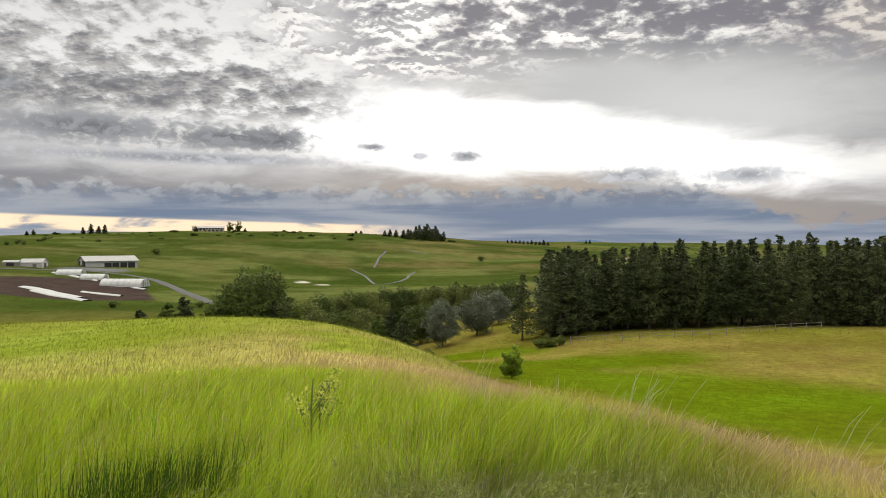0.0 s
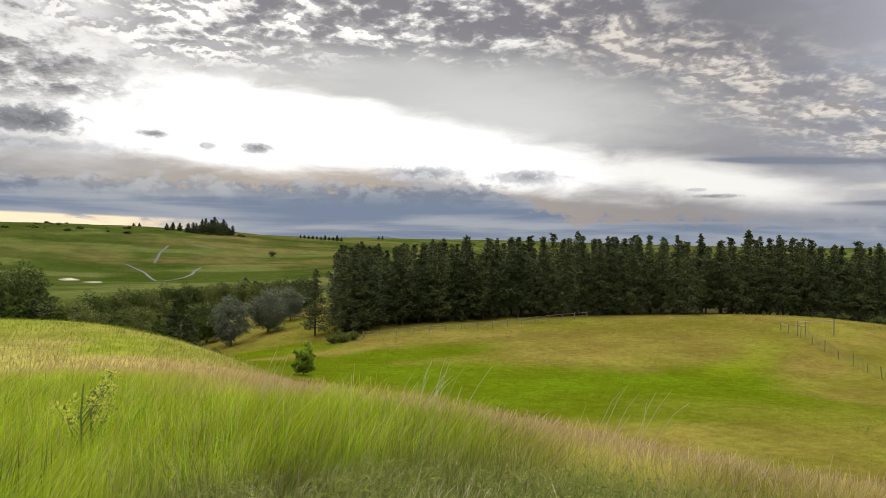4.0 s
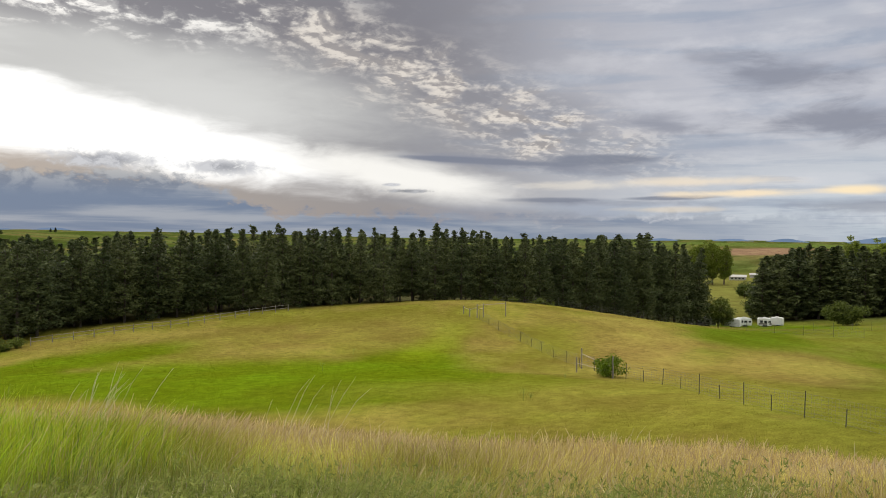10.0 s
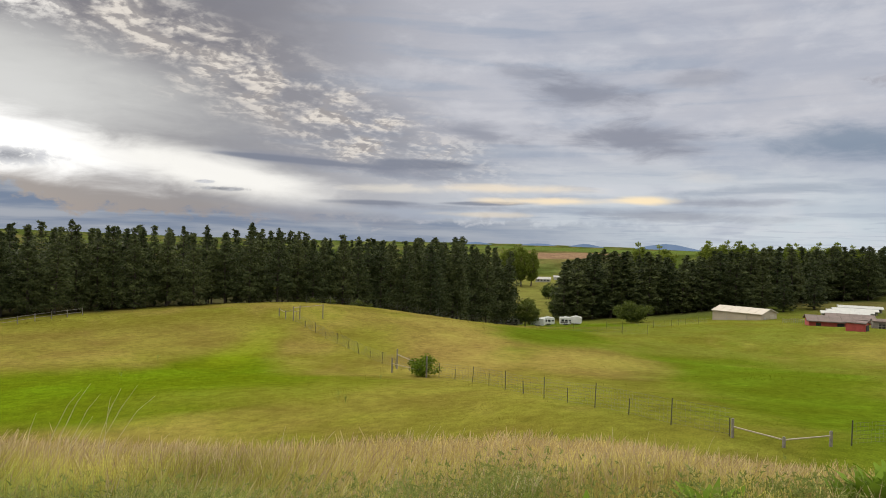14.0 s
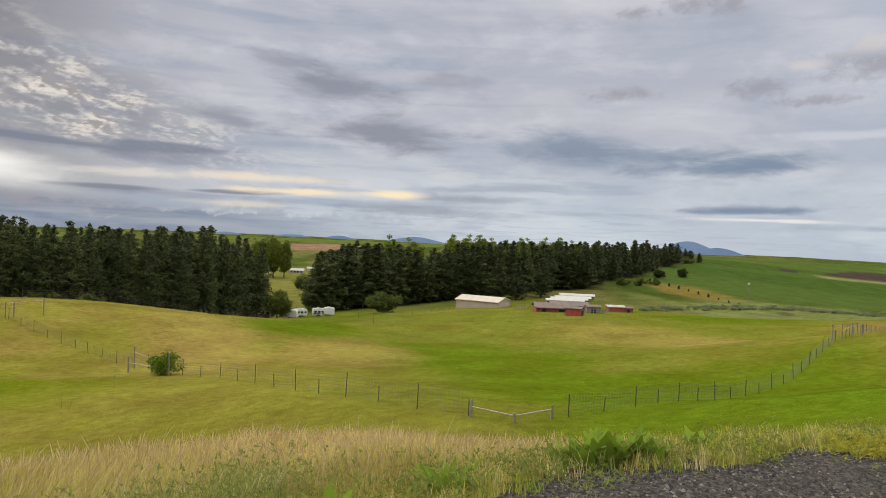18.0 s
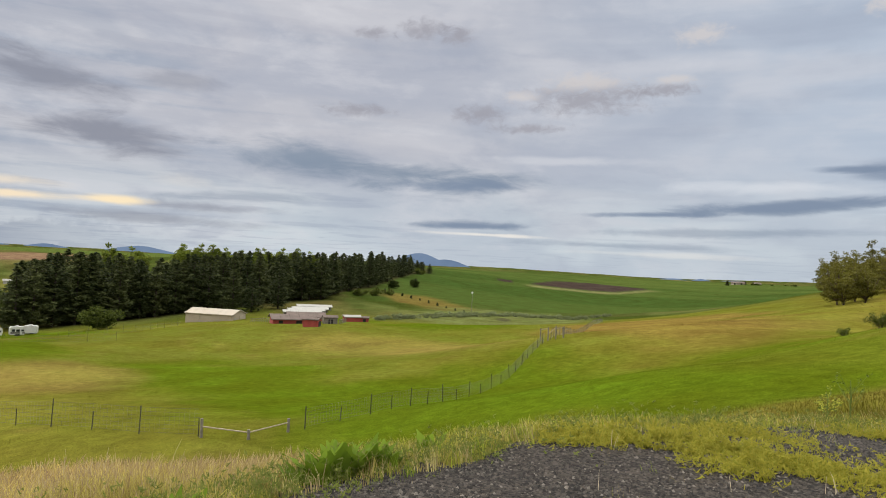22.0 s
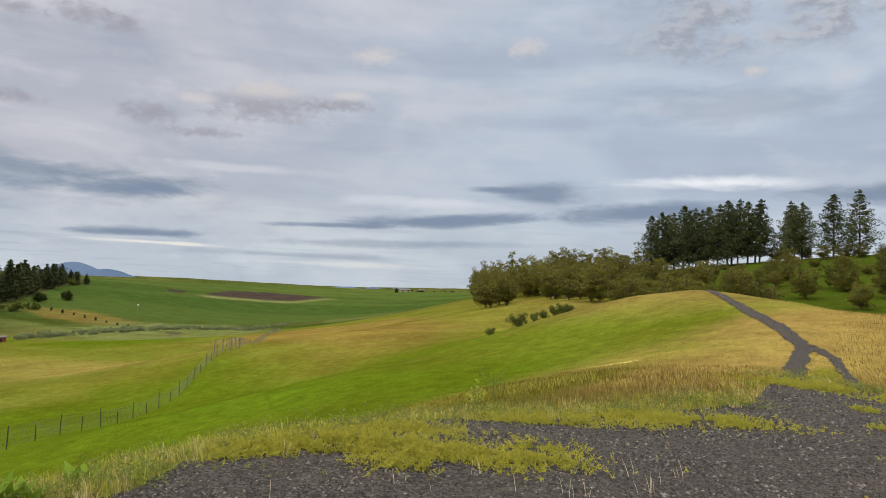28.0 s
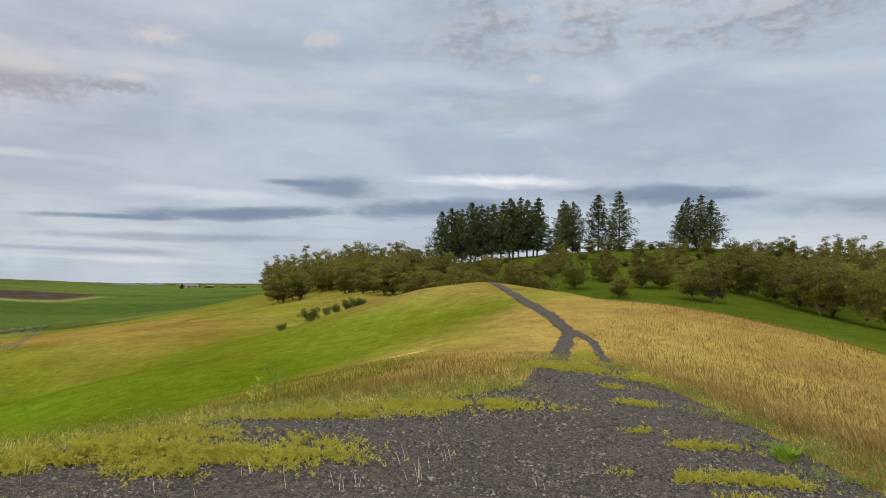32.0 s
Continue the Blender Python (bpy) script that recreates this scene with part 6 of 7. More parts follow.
def house(name, label, category, at, length, width, wall, rise, wall_mat, roof_mat, openings=(), over=0.4, group=""):
    """A gabled building. at: bearing, distance, turn of its long axis. openings: (side, along, width, height, name) holes shown as dark bays."""
    a, d, turn = at
    root = new(name)
    x, y, z = spot(a, d)
    zs = [ground_z(x + u, y + v) for u in (-length / 2, length / 2) for v in (-width / 2, width / 2)]
    root.matrix_basis = pose(x, y, max(min(zs), z - 1.2), 0, 0, turn)
    L, W = length / 2, width / 2
    for nm, lo, hi in (("wall", (-L, -W, -0.8), (L, -W + 0.2, wall)), ("wall", (-L, W - 0.2, -0.8), (L, W, wall))):
        bm = bmesh.new()
        box(bm, lo, hi)
        part(nm, bm, wall_mat, root)
    for sx_ in (-1, 1):
        bm = bmesh.new()
        x0, x1 = sx_ * (L - 0.2), sx_ * (L + 0.003)
        pts = [(-W + 0.2, -0.8), (W - 0.2, -0.8), (W - 0.2, wall), (0, wall + rise), (-W + 0.2, wall)]
        f0 = [bm.verts.new((x0, u, v)) for u, v in pts]
        f1 = [bm.verts.new((x1, u, v)) for u, v in pts]
        bm.faces.new(f0)
        bm.faces.new(f1[::-1])
        for i in range(5):
            bm.faces.new((f0[i], f1[i], f1[(i + 1) % 5], f0[(i + 1) % 5]))
        bmesh.ops.recalc_face_normals(bm, faces=bm.faces)
        part("gable_wall", bm, wall_mat, root)
    for sy_ in (-1, 1):
        bm = bmesh.new()
        e = over
        k = rise / W
        prof = [(0, wall + rise + 0.02), (sy_ * (W + e), wall - k * e + 0.02), (sy_ * (W + e), wall - k * e + 0.2), (0, wall + rise + 0.2)]
        f0 = [bm.verts.new((-L - e, u, v)) for u, v in prof]
        f1 = [bm.verts.new((L + e, u, v)) for u, v in prof]
        bm.faces.new(f0)
        bm.faces.new(f1[::-1])
        for i in range(4):
            bm.faces.new((f0[i], f1[i], f1[(i + 1) % 4], f0[(i + 1) % 4]))
        bmesh.ops.recalc_face_normals(bm, faces=bm.faces)
        roof = part("roof", bm, roof_mat, root)
        n = max(4, int(length / 2.4))
        seam = None
        for i in range(n + 1):
            if seam is None:
                bm = bmesh.new()
                w0 = 0.05
                ends_ = ((0, wall + rise + 0.2), (sy_ * (W + e), wall - k * e + 0.2))
                q = [bm.verts.new((s_ * w0, yy, zz + 0.07)) for s_ in (-1, 1) for yy, zz in ends_]
                q += [bm.verts.new((s_ * w0 * 1.6, yy, zz - 0.02)) for s_ in (-1, 1) for yy, zz in ends_]
                for f in ((0, 1, 3, 2), (4, 5, 1, 0), (2, 3, 7, 6), (0, 2, 6, 4), (1, 5, 7, 3), (4, 6, 7, 5)):
                    bm.faces.new([q[c_] for c_ in f])
                bmesh.ops.recalc_face_normals(bm, faces=bm.faces)
                ob = part("roof_seam", bm, roof_mat, roof)
                seam = ob.data
            else:
                ob = new("roof_seam", seam)
                ob.parent = roof
            ob.location = (-L - e + 0.05 + (length + 2 * e - 0.1) * i / n, 0, 0)
    for side, along, w, h, low, nm, mat in openings:
        bm = bmesh.new()
        if side in ("front", "back"):
            s_ = -1 if side == "front" else 1
            box(bm, (along - w / 2, s_ * (W + 0.06) - 0.05, low), (along + w / 2, s_ * (W + 0.06) + 0.05, low + h), 0.02)
        else:
            s_ = -1 if side == "left" else 1
            box(bm, (s_ * (L + 0.06) - 0.05, along - w / 2, low), (s_ * (L + 0.06) + 0.05, along + w / 2, low + h), 0.02)
        part(nm, bm, mat, root)
    return tagged(root, label, category, group)


def facing(az_, off=0.0):
    """The turn of a building whose front looks back to the viewpoint from that bearing."""
    return -az_ + off


house("barn", "long white open-fronted barn with a pale metal roof", "barn", (-25.3, 488, facing(-25.3, 16)), 30, 17, 4.4, 2.8, WHITE_METAL, GREY_ROOF,
      [("front", -2.5 + 4.6 * i, 4.1, 3.2, 0.1, "open_bay", DARK) for i in range(4)] + [("left", -4, 7, 4.6, 0, "doorway", DARK), ("left", 5.5, 4, 4.2, 0, "doorway", DARK)], 0.8)
house("farm_shed", "small white gabled farm shed beside the barn", "shed", (-30.0, 470, facing(-30.0, -20)), 12, 9, 3.0, 2.0, WHITE_METAL, GREY_ROOF,
      [("right", 0, 3, 2.6, 0, "doorway", DARK), ("front", 2, 2, 2.2, 0, "doorway", STRIPE)], 0.3)
house("lean_to", "low grey wooden lean-to beside the farm shed", "shed", (-31.3, 470, facing(-31.3, -20)), 8, 6, 2.4, 1.0, OLD_WOOD, GREY_ROOF, [("front", 0, 4, 2, 0, "doorway", DARK)], 0.2)
house("hilltop_house", "large pale house among trees on the hilltop", "house", (-18.1, 776, facing(-18.1)), 26, 12, 3.8, 1.8, BEIGE, GREY_ROOF,
      [("front", -10 + 2.9 * i, 1.8, 1.2, 2.3, "window", GLASS) for i in range(8)] + [("front", -10 + 4 * i, 2.4, 1.6, 0.3, "window", GLASS) for i in range(6)], 0.5)
house("hilltop_wing", "low pale wing of the hilltop house", "house", (-19.0, 774, facing(-19.0)), 12, 9, 2.4, 1.3, BEIGE, OLD_ROOF,
      [("front", -5 + 3.3 * i, 1.8, 1.6, 0.9, "window", GLASS) for i in range(4)], 0.4)
house("metal_building", "beige gabled metal building on the grassy rise", "building", (78.0, 230, facing(78.0, -26)), 15, 9.5, 2.8, 1.25, BEIGE, BEIGE_ROOF,
      [("right", 1.5, 2.6, 2.4, 0, "roller_door", BEIGE_ROOF), ("right", -3, 0.9, 2.0, 0, "door", WHITE_METAL), ("front", 3, 0.08, 2.7, 0, "panel_seam", GREY_ROOF), ("front", -3, 0.08, 2.7, 0, "panel_seam", GREY_ROOF)], 0.3)
house("red_barn", "low red barn with a weathered brown roof", "barn", (83.5, 182, facing(83.5, 8)), 8.6, 7, 1.7, 0.9, RED, OLD_ROOF, [("front", 2, 1.4, 1.4, 0, "doorway", DARK), ("front", -2.4, 1.0, 0.7, 0.7, "window", GLASS)], 0.5, "red farm buildings")
house("red_barn", "low red barn with a brown roof behind another", "barn", (84.8, 205, facing(84.8, 4)), 10, 6.5, 1.9, 0.9, RED, OLD_ROOF, [("front", 0, 2, 1.6, 0, "doorway", DARK)], 0.5, "red farm buildings")
house("red_barn", "red shed with a dark open bay", "shed", (85.3, 169, facing(85.3, -14)), 3.6, 2.8, 1.7, 0.35, RED, OLD_ROOF, [("right", 0, 2.0, 1.4, 0, "open_bay", DARK), ("front", 0.8, 0.8, 1.4, 0, "door", RED)], 0.2, "red farm buildings")
house("wooden_shed", "weathered grey wooden shed in the farmyard", "shed", (86.7, 182, facing(86.7, 10)), 3.4, 2.6, 1.6, 0.4, OLD_WOOD, OLD_ROOF, [("front", 0, 1.2, 1.3, 0, "doorway", DARK)], 0.2)
house("red_shed", "small red shed with a pale metal roof", "shed", (88.4, 207, facing(88.4, 12)), 4.6, 2.8, 1.5, 0.4, RED, GREY_ROOF, [("front", -1, 1.0, 1.3, 0, "door", RED)], 0.25)
house("red_coop", "small red coop beside the red shed", "shed", (89.4, 208, facing(89.4, 5)), 2.5, 2.0, 1.2, 0.3, RED, OLD_ROOF, [("front", 0, 0.8, 0.9, 0, "doorway", DARK)], 0.2)
for i in range(4):
    house("long_shed", "long low animal shed with a white metal roof", "shed", (84.5 + 0.3 * i, 240 + 8 * i, facing(85.0, 6)), 12.0, 4.0, 1.3, 0.5, OLD_WOOD, WHITE_METAL,
          [("front", -4.5 + 3 * j, 2.0, 1.0, 0.2, "open_bay", DARK) for j in range(4)], 0.4, "long white-roofed sheds")
house("far_farmhouse", "distant low white farmhouse among trees", "house", (62.95, 545, facing(62.9)), 11, 7, 2.4, 1.3, WHITE_METAL, GREY_ROOF, [("front", -3.6 + 2.4 * j, 1.3, 1.0, 0.9, "window", GLASS) for j in range(4)], 0.4)
house("far_outbuilding", "distant low white outbuilding", "shed", (64.2, 560, facing(64.4)), 8, 6, 2.0, 1.0, WHITE_METAL, GREY_ROOF, [("front", 0, 3, 2.0, 0, "doorway", DARK)], 0.4)
for i, (a, d) in enumerate(((117.9, 980), (118.3, 985), (119.4, 1000))):
    house("far_farmhouse", "distant small farm building in the valley", "house", (a, d, facing(a, 20 * i)), 9, 6, 2.4, 1.5, BEIGE, OLD_ROOF, [("front", 0, 2, 2, 0, "doorway", DARK)], 0.4, "far farm buildings")


def hoop_house(at, length, width, high, label):
    """A polytunnel: half-round film over hoops, end walls with a door frame."""
    a, d, turn = at
    root = new("greenhouse")
    root.matrix_basis = pose(*spot(a, d, 0.3), 0, 0, turn)
    L, R = length / 2, width / 2
    n = 12
    ring = [(-R * math.cos(math.pi * i / n), high * math.sin(math.pi * i / n) ** 0.8 + 0.3) for i in range(n + 1)]
    m = max(4, int(length / 3))
    bm = bmesh.new()
    cols_ = []
    for j in range(m * 2 + 1):
        s_ = 1.0 if j % 2 == 0 else 0.985
        cols_.append([bm.verts.new((-L + length * j / (2 * m), u * s_, v * s_)) for u, v in ring])
    for j in range(2 * m):
        for i in range(n):
            bm.faces.new((cols_[j][i], cols_[j + 1][i], cols_[j + 1][i + 1], cols_[j][i + 1]))
    part("film_cover", bm, FILM, root)
    for s_ in (-1, 1):
        bm = bmesh.new()
        f = [bm.verts.new((s_ * L, u, v)) for u, v in ring]
        b = [bm.verts.new((s_ * (L - 0.15), u, v)) for u, v in ring]
        bm.faces.new(f)
        bm.faces.new(b[::-1])
        for i in range(n):
            bm.faces.new((f[i], f[i + 1], b[i + 1], b[i]))
        part("end_wall", bm, FILM, root)
        for u in (-R * 0.45, 0, R * 0.45):
            bm = bmesh.new()
            box(bm, (s_ * (L + 0.06) - 0.05, u - 0.07, 0.2), (s_ * (L + 0.06) + 0.05, u + 0.07, high * 0.85))
            part("stud", bm, OLD_WOOD, root)
        bm = bmesh.new()
        box(bm, (s_ * (L + 0.06) - 0.05, -R * 0.9, high * 0.5), (s_ * (L + 0.06) + 0.05, R * 0.9, high * 0.5 + 0.15))
        part("cross_rail", bm, OLD_WOOD, root)
    for j in range(m + 1):
        bm = bmesh.new()
        for i in range(n):
            (u0, v0), (u1, v1) = ring[i], ring[i + 1]
            tube(bm, (-L + length * j / m, u0 * 1.01, v0 * 1.01), (-L + length * j / m, u1 * 1.01, v1 * 1.01), 0.05, 0.05, 4)
        part("hoop", bm, WIRE, root)
    return tagged(root, label, "greenhouse", "greenhouses")


hoop_house((-27.7, 424, facing(-27.7, -24)), 13, 7, 3.0, "white film-covered hoop greenhouse beside the ploughed plot")
hoop_house((-26.2, 405, facing(-26.2, -24)), 12, 7, 3.0, "short white hoop greenhouse with a dark doorway")
hoop_house((-24.2, 376, facing(-24.2, -30)), 21, 8.5, 3.8, "long white hoop greenhouse with a framed end wall")


def row_cover(a0, d0, a1, d1, width):
    """A strip of white crop cover stretched over low hoops."""
    n = 14
    p0, p1 = np.array(bearing(a0, d0)), np.array(bearing(a1, d1))
    ax = (p1 - p0) / np.linalg.norm(p1 - p0)
    sd = np.array((-ax[1], ax[0]))
    vs, fs = [], []
    for i in range(n + 1):
        c = p0 + (p1 - p0) * i / n
        for j, (u, h) in enumerate(((-1, 0.0), (-0.9, 0.35), (-0.3, 0.55), (0.3, 0.55), (0.9, 0.35), (1, 0.0))):
            q = c + sd * u * width / 2
            vs.append((q[0], q[1], ground_z(q[0], q[1]) + h))
    for i in range(n):
        for j in range(5):
            b = i * 6 + j
            fs.append((b, b + 6, b + 7, b + 1))
    ob = shell("row_cover", vs, fs, FILM, smooth=True)
    tagged(ob, "long strip of white crop cover over the ploughed beds", "crop cover", "crop covers")


row_cover(-30.6, 366, -27.1, 322, 5)
row_cover(-30.0, 350, -26.7, 310, 4)
row_cover(-27.0, 346, -24.4, 330, 2.5)
row_cover(-28.8, 436, -25.9, 398, 2.5)
row_cover(-25.4, 392, -22.8, 360, 2)


def caravan(at, length, label, stripe=True):
    a, d, turn = at
    root = new("caravan")
    root.matrix_basis = pose(*spot(a, d), 0, 0, turn)
    bm = bmesh.new()
    L, W, h0, h1 = length / 2, 1.1, 0.5, 2.55
    prof = [(-L, h0), (L * 0.86, h0), (L, h0 + 0.8), (L * 0.93, h1 - 0.25), (L * 0.8, h1), (-L + 0.25, h1), (-L, h1 - 0.3)]
    f0 = [bm.verts.new((u, -W, v)) for u, v in prof]
    f1 = [bm.verts.new((u, W, v)) for u, v in prof]
    bm.faces.new(f0)
    bm.faces.new(f1[::-1])
    for i in range(len(prof)):
        j = (i + 1) % len(prof)
        bm.faces.new((f0[i], f1[i], f1[j], f0[j]))
    bmesh.ops.recalc_face_normals(bm, faces=bm.faces)
    part("body", bm, PANEL, root)
    for u, w, v, hh in ((-L * 0.6, 0.8, 1.3, 0.65), (0.0, 0.9, 1.3, 0.6), (L * 0.62, 0.7, 1.35, 0.5)):
        bm = bmesh.new()
        box(bm, (u - w / 2, -W - 0.04, v), (u + w / 2, -W + 0.02, v + hh), 0.015)
        part("window", bm, GLASS, root)
    bm = bmesh.new()
    box(bm, (L * 0.25, -W - 0.03, 0.6), (L * 0.25 + 0.6, -W + 0.02, 2.2), 0.02)
    part("door", bm, PANEL, root)
    for u in (-L * 0.12, L * 0.04):
        bm = bmesh.new()
        tube(bm, (u * 2, -W - 0.02, 0.34), (u * 2, -W + 0.25, 0.34), 0.36, 0.36, 14)
        part("wheel", bm, TYRE, root)
    if stripe:
        bm = bmesh.new()
        box(bm, (-L * 0.98, -W - 0.02, 0.75), (L * 0.9, -W + 0.01, 1.25), 0.01)
        part("stripe", bm, STRIPE, root)
    bm = bmesh.new()
    tube(bm, (L * 0.9, 0, 0.6), (L + 1.1, 0, 0.5), 0.07, 0.06, 6)
    tube(bm, (L + 1.0, 0, 0.5), (L + 1.0, 0, 0.0), 0.05, 0.05, 6)
    part("tow_bar", bm, STEEL, root)
    bm = bmesh.new()
    box(bm, (-0.5, -0.4, h1), (0.4, 0.4, h1 + 0.28), 0.05)
    part("roof_unit", bm, PANEL, root)
    return tagged(root, label, "caravan", "parked caravans")


caravan((60.8, 216, facing(60.8, 12)), 4.6, "white travel trailer parked on the lawn beneath a tree")
caravan((62.5, 214, facing(62.5, 166)), 5.0, "white travel trailer parked on the lawn")
caravan((63.4, 224, facing(63.4, 24)), 3.8, "small white trailer parked behind another", False)
caravan((64.8, 224, facing(64.8, 10)), 3.6, "white travel trailer with dark markings beside the pines")
caravan((65.6, 226, facing(65.6, 168)), 3.4, "white travel trailer with a striped side", True)


def car(at, label, mat):
    root = new("car")
    root.matrix_basis = pose(*spot(at[0], at[1]), 0, 0, at[2])
    bm = bmesh.new()
    prof = [(-2.2, 0.35), (2.2, 0.35), (2.25, 0.8), (1.3, 0.98), (0.7, 1.5), (-1.4, 1.52), (-2.0, 1.0), (-2.25, 0.9)]
    f0 = [bm.verts.new((u, -0.88 + (0.14 if v > 1.2 else 0), v)) for u, v in prof]
    f1 = [bm.verts.new((u, 0.88 - (0.14 if v > 1.2 else 0), v)) for u, v in prof]
    bm.faces.new(f0)
    bm.faces.new(f1[::-1])
    for i in range(8):
        j = (i + 1) % 8
        bm.faces.new((f0[i], f1[i], f1[j], f0[j]))
    bmesh.ops.recalc_face_normals(bm, faces=bm.faces)
    part("body", bm, mat, root)
    bm = bmesh.new()
    box(bm, (-1.5, -0.86, 1.02), (0.8, 0.86, 1.42), 0.05)
    part("windows", bm, GLASS, root)
    for u in (-1.4, 1.4):
        for v in (-0.8, 0.8):
            bm = bmesh.new()
            tube(bm, (u, v - 0.11, 0.33), (u, v + 0.11, 0.33), 0.33, 0.33, 14)
            part("wheel", bm, TYRE, root)
    return tagged(root, label, "car", "parked cars")


car((59.6, 214, facing(59.6, 30)), "pale grey car parked under the pines", PANEL)
car((60.0, 211, facing(60.0, 200)), "dark car parked under the pines", STRIPE)


# ---- farm road and cart paths: thin beds laid on the ground ----
TARMAC = rough_stuff("worn_grey_road", (0.028, 0.026, 0.023), (0.052, 0.049, 0.043), 0.4, 0.85, 0.1, fine=5)


def ribbon(name, label, points, width, mat):
    """A strip of road that follows the land."""
    pts = [np.array(bearing(*p)) for p in points]
    line = []
    for k in range(len(pts) - 1):
        p0, p1, p2, p3 = pts[max(0, k - 1)], pts[k], pts[k + 1], pts[min(len(pts) - 1, k + 2)]
        n = max(4, int(np.linalg.norm(p2 - p1) / 4))
        for i in range(n):
            t = i / n
            line.append(0.5 * (2 * p1 + (p2 - p0) * t + (2 * p0 - 5 * p1 + 4 * p2 - p3) * t * t + (3 * p1 - p0 - 3 * p2 + p3) * t ** 3))
    line.append(pts[-1])
    vs, fs = [], []
    for i, c in enumerate(line):
        ax = line[min(i + 1, len(line) - 1)] - line[max(i - 1, 0)]
        sd = np.array((-ax[1], ax[0])) / (np.linalg.norm(ax) + 1e-9)
        for u in (-0.5, -0.17, 0.17, 0.5):
            q = c + sd * u * width
            vs.append((q[0], q[1], ground_z(*q) + (0.22 if abs(u) < 0.3 else 0.10)))
    for i in range(len(line) - 1):
        for j in range(3):
            b = 4 * i + j
            fs.append((b, b + 4, b + 5, b + 1))
    tagged(shell(name, vs, fs, mat, smooth=True), label, "road", kind="structure")


ribbon("farm_road", "pale gravel farm road past the greenhouses", [(-33, 455), (-29, 452), (-25.5, 446), (-23.0, 428), (-21.3, 392), (-19.5, 334), (-17.0, 285), (-15, 255), (-13, 238)], 5, TARMAC)
for pts in ([(-4.6, 600), (-4.9, 580), (-5.2, 560), (-5.3, 541), (-5.6, 509)], [(-7.5, 503), (-6.9, 486), (-6.3, 465), (-5.6, 420), (-5.0, 410), (-3.8, 428), (-2.9, 455), (-2.8, 470), (-2.3, 492)], [(-1.2, 590), (-1.8, 597), (-2.9, 612), (-3.4, 618)]):
    ribbon("cart_path", "narrow grey cart path winding over the grassy hill", pts, 1.7, TARMAC)


# ---- fences ----
def along(points, step):
    """Places every step metres along a line of (bearing, distance) points, each with its heading."""
    out, left = [], 0.0
    for p, q in zip(points[:-1], points[1:]):
        (x0, y0), (x1, y1) = bearing(*p), bearing(*q)
        ln = math.hypot(x1 - x0, y1 - y0)
        s = left
        while s < ln:
            out.append((x0 + (x1 - x0) * s / ln, y0 + (y1 - y0) * s / ln))
            s += step
        left = s - ln
    return out


def steel_post(h):
    """A T-section steel post with studs."""
    bm = bmesh.new()
    box(bm, (-0.022, -0.005, -0.4), (0.022, 0.005, h))
    box(bm, (-0.006, 0.006, -0.4), (0.006, 0.045, h))
    for k in range(int(h / 0.3)):
        box(bm, (-0.012, -0.02, 0.2 + 0.3 * k), (0.012, -0.006, 0.25 + 0.3 * k))
    me = bpy.data.meshes.new("post")
    bm.to_mesh(me)
    bm.free()
    me.materials.append(STEEL)
    return me


TALL_POST, SHORT_POST = steel_post(1.75), steel_post(1.15)


def deer_fence(points, label, step=3.6, seed=0, twin=True, high=1.65, rails=7, scale=1.0):
    """Steel posts, every other one short, with a netting of wires between."""
    r = np.random.default_rng(seed)
    root = new("deer_fence")
    spots = along(points, step)
    for i, (x, y) in enumerate(spots):
        ob = new("post", TALL_POST if not twin or i % 2 == 0 else SHORT_POST)
        ob.parent = root
        ob.matrix_basis = pose(x, y, ground_z(x, y), r.normal(0, 2), r.normal(0, 2), r.uniform(0, 30)) @ Matrix.Diagonal((1, 1, scale * r.uniform(0.92, 1.06), 1))
    bm = bmesh.new()
    fine_ = along(points, step / 2)
    zs = [ground_z(x, y) for x, y in fine_]
    for (p, z0), (q, z1) in zip(zip(fine_[:-1], zs[:-1]), zip(fine_[1:], zs[1:])):
        for k in range(rails):
            h = 0.12 + (high - 0.2) * k / (rails - 1)
            tube(bm, (*p, z0 + h), (*q, z1 + h), 0.006, 0.006, 3)
        for k in range(6):
            w = k / 6
            x, y, z = p[0] + (q[0] - p[0]) * w, p[1] + (q[1] - p[1]) * w, z0 + (z1 - z0) * w
            tube(bm, (x, y, z + 0.1), (x, y, z + high - 0.08), 0.004, 0.004, 3)
    part("wire_netting", bm, WIRE, root)
    return tagged(root, label, "fence", "deer fences")


deer_fence([(43.2, 106), (47, 92), (53.2, 73), (58, 62), (66.6, 45.5), (72, 40), (77.4, 37.5)], "wire deer fence on thin steel posts crossing the meadow", 3.4, 1, True, 1.45, 7, 0.85)
deer_fence([(85.2, 38.4), (90, 42), (96, 52), (101, 66), (104, 85)], "wire deer fence on steel posts climbing the meadow", 2.7, 2, True, 1.15, 6, 0.74)
deer_fence([(104.4, 87), (106, 120), (107.4, 165), (108.4, 215)], "wire deer fence running away over the rise", 4.0, 3, False, 1.2, 6, 0.75)
deer_fence([(44, 126), (50, 135), (57, 148), (64, 150), (72, 152)], "low wire fence beyond the tan grass", 5.0, 4, False, 1.3, 5)
deer_fence([(68, 172), (72, 178), (75.6, 205)], "wire fence on wooden posts by the beige building", 4.0, 5, False, 1.3, 5)


def wood_post(x, y, h, parent, rad=0.07):
    bm = bmesh.new()
    z = ground_z(x, y)
    tube(bm, (x, y, z - 0.4), (x, y, z + h), rad * 1.1, rad, 8)
    return part("post", bm, OLD_WOOD, parent)


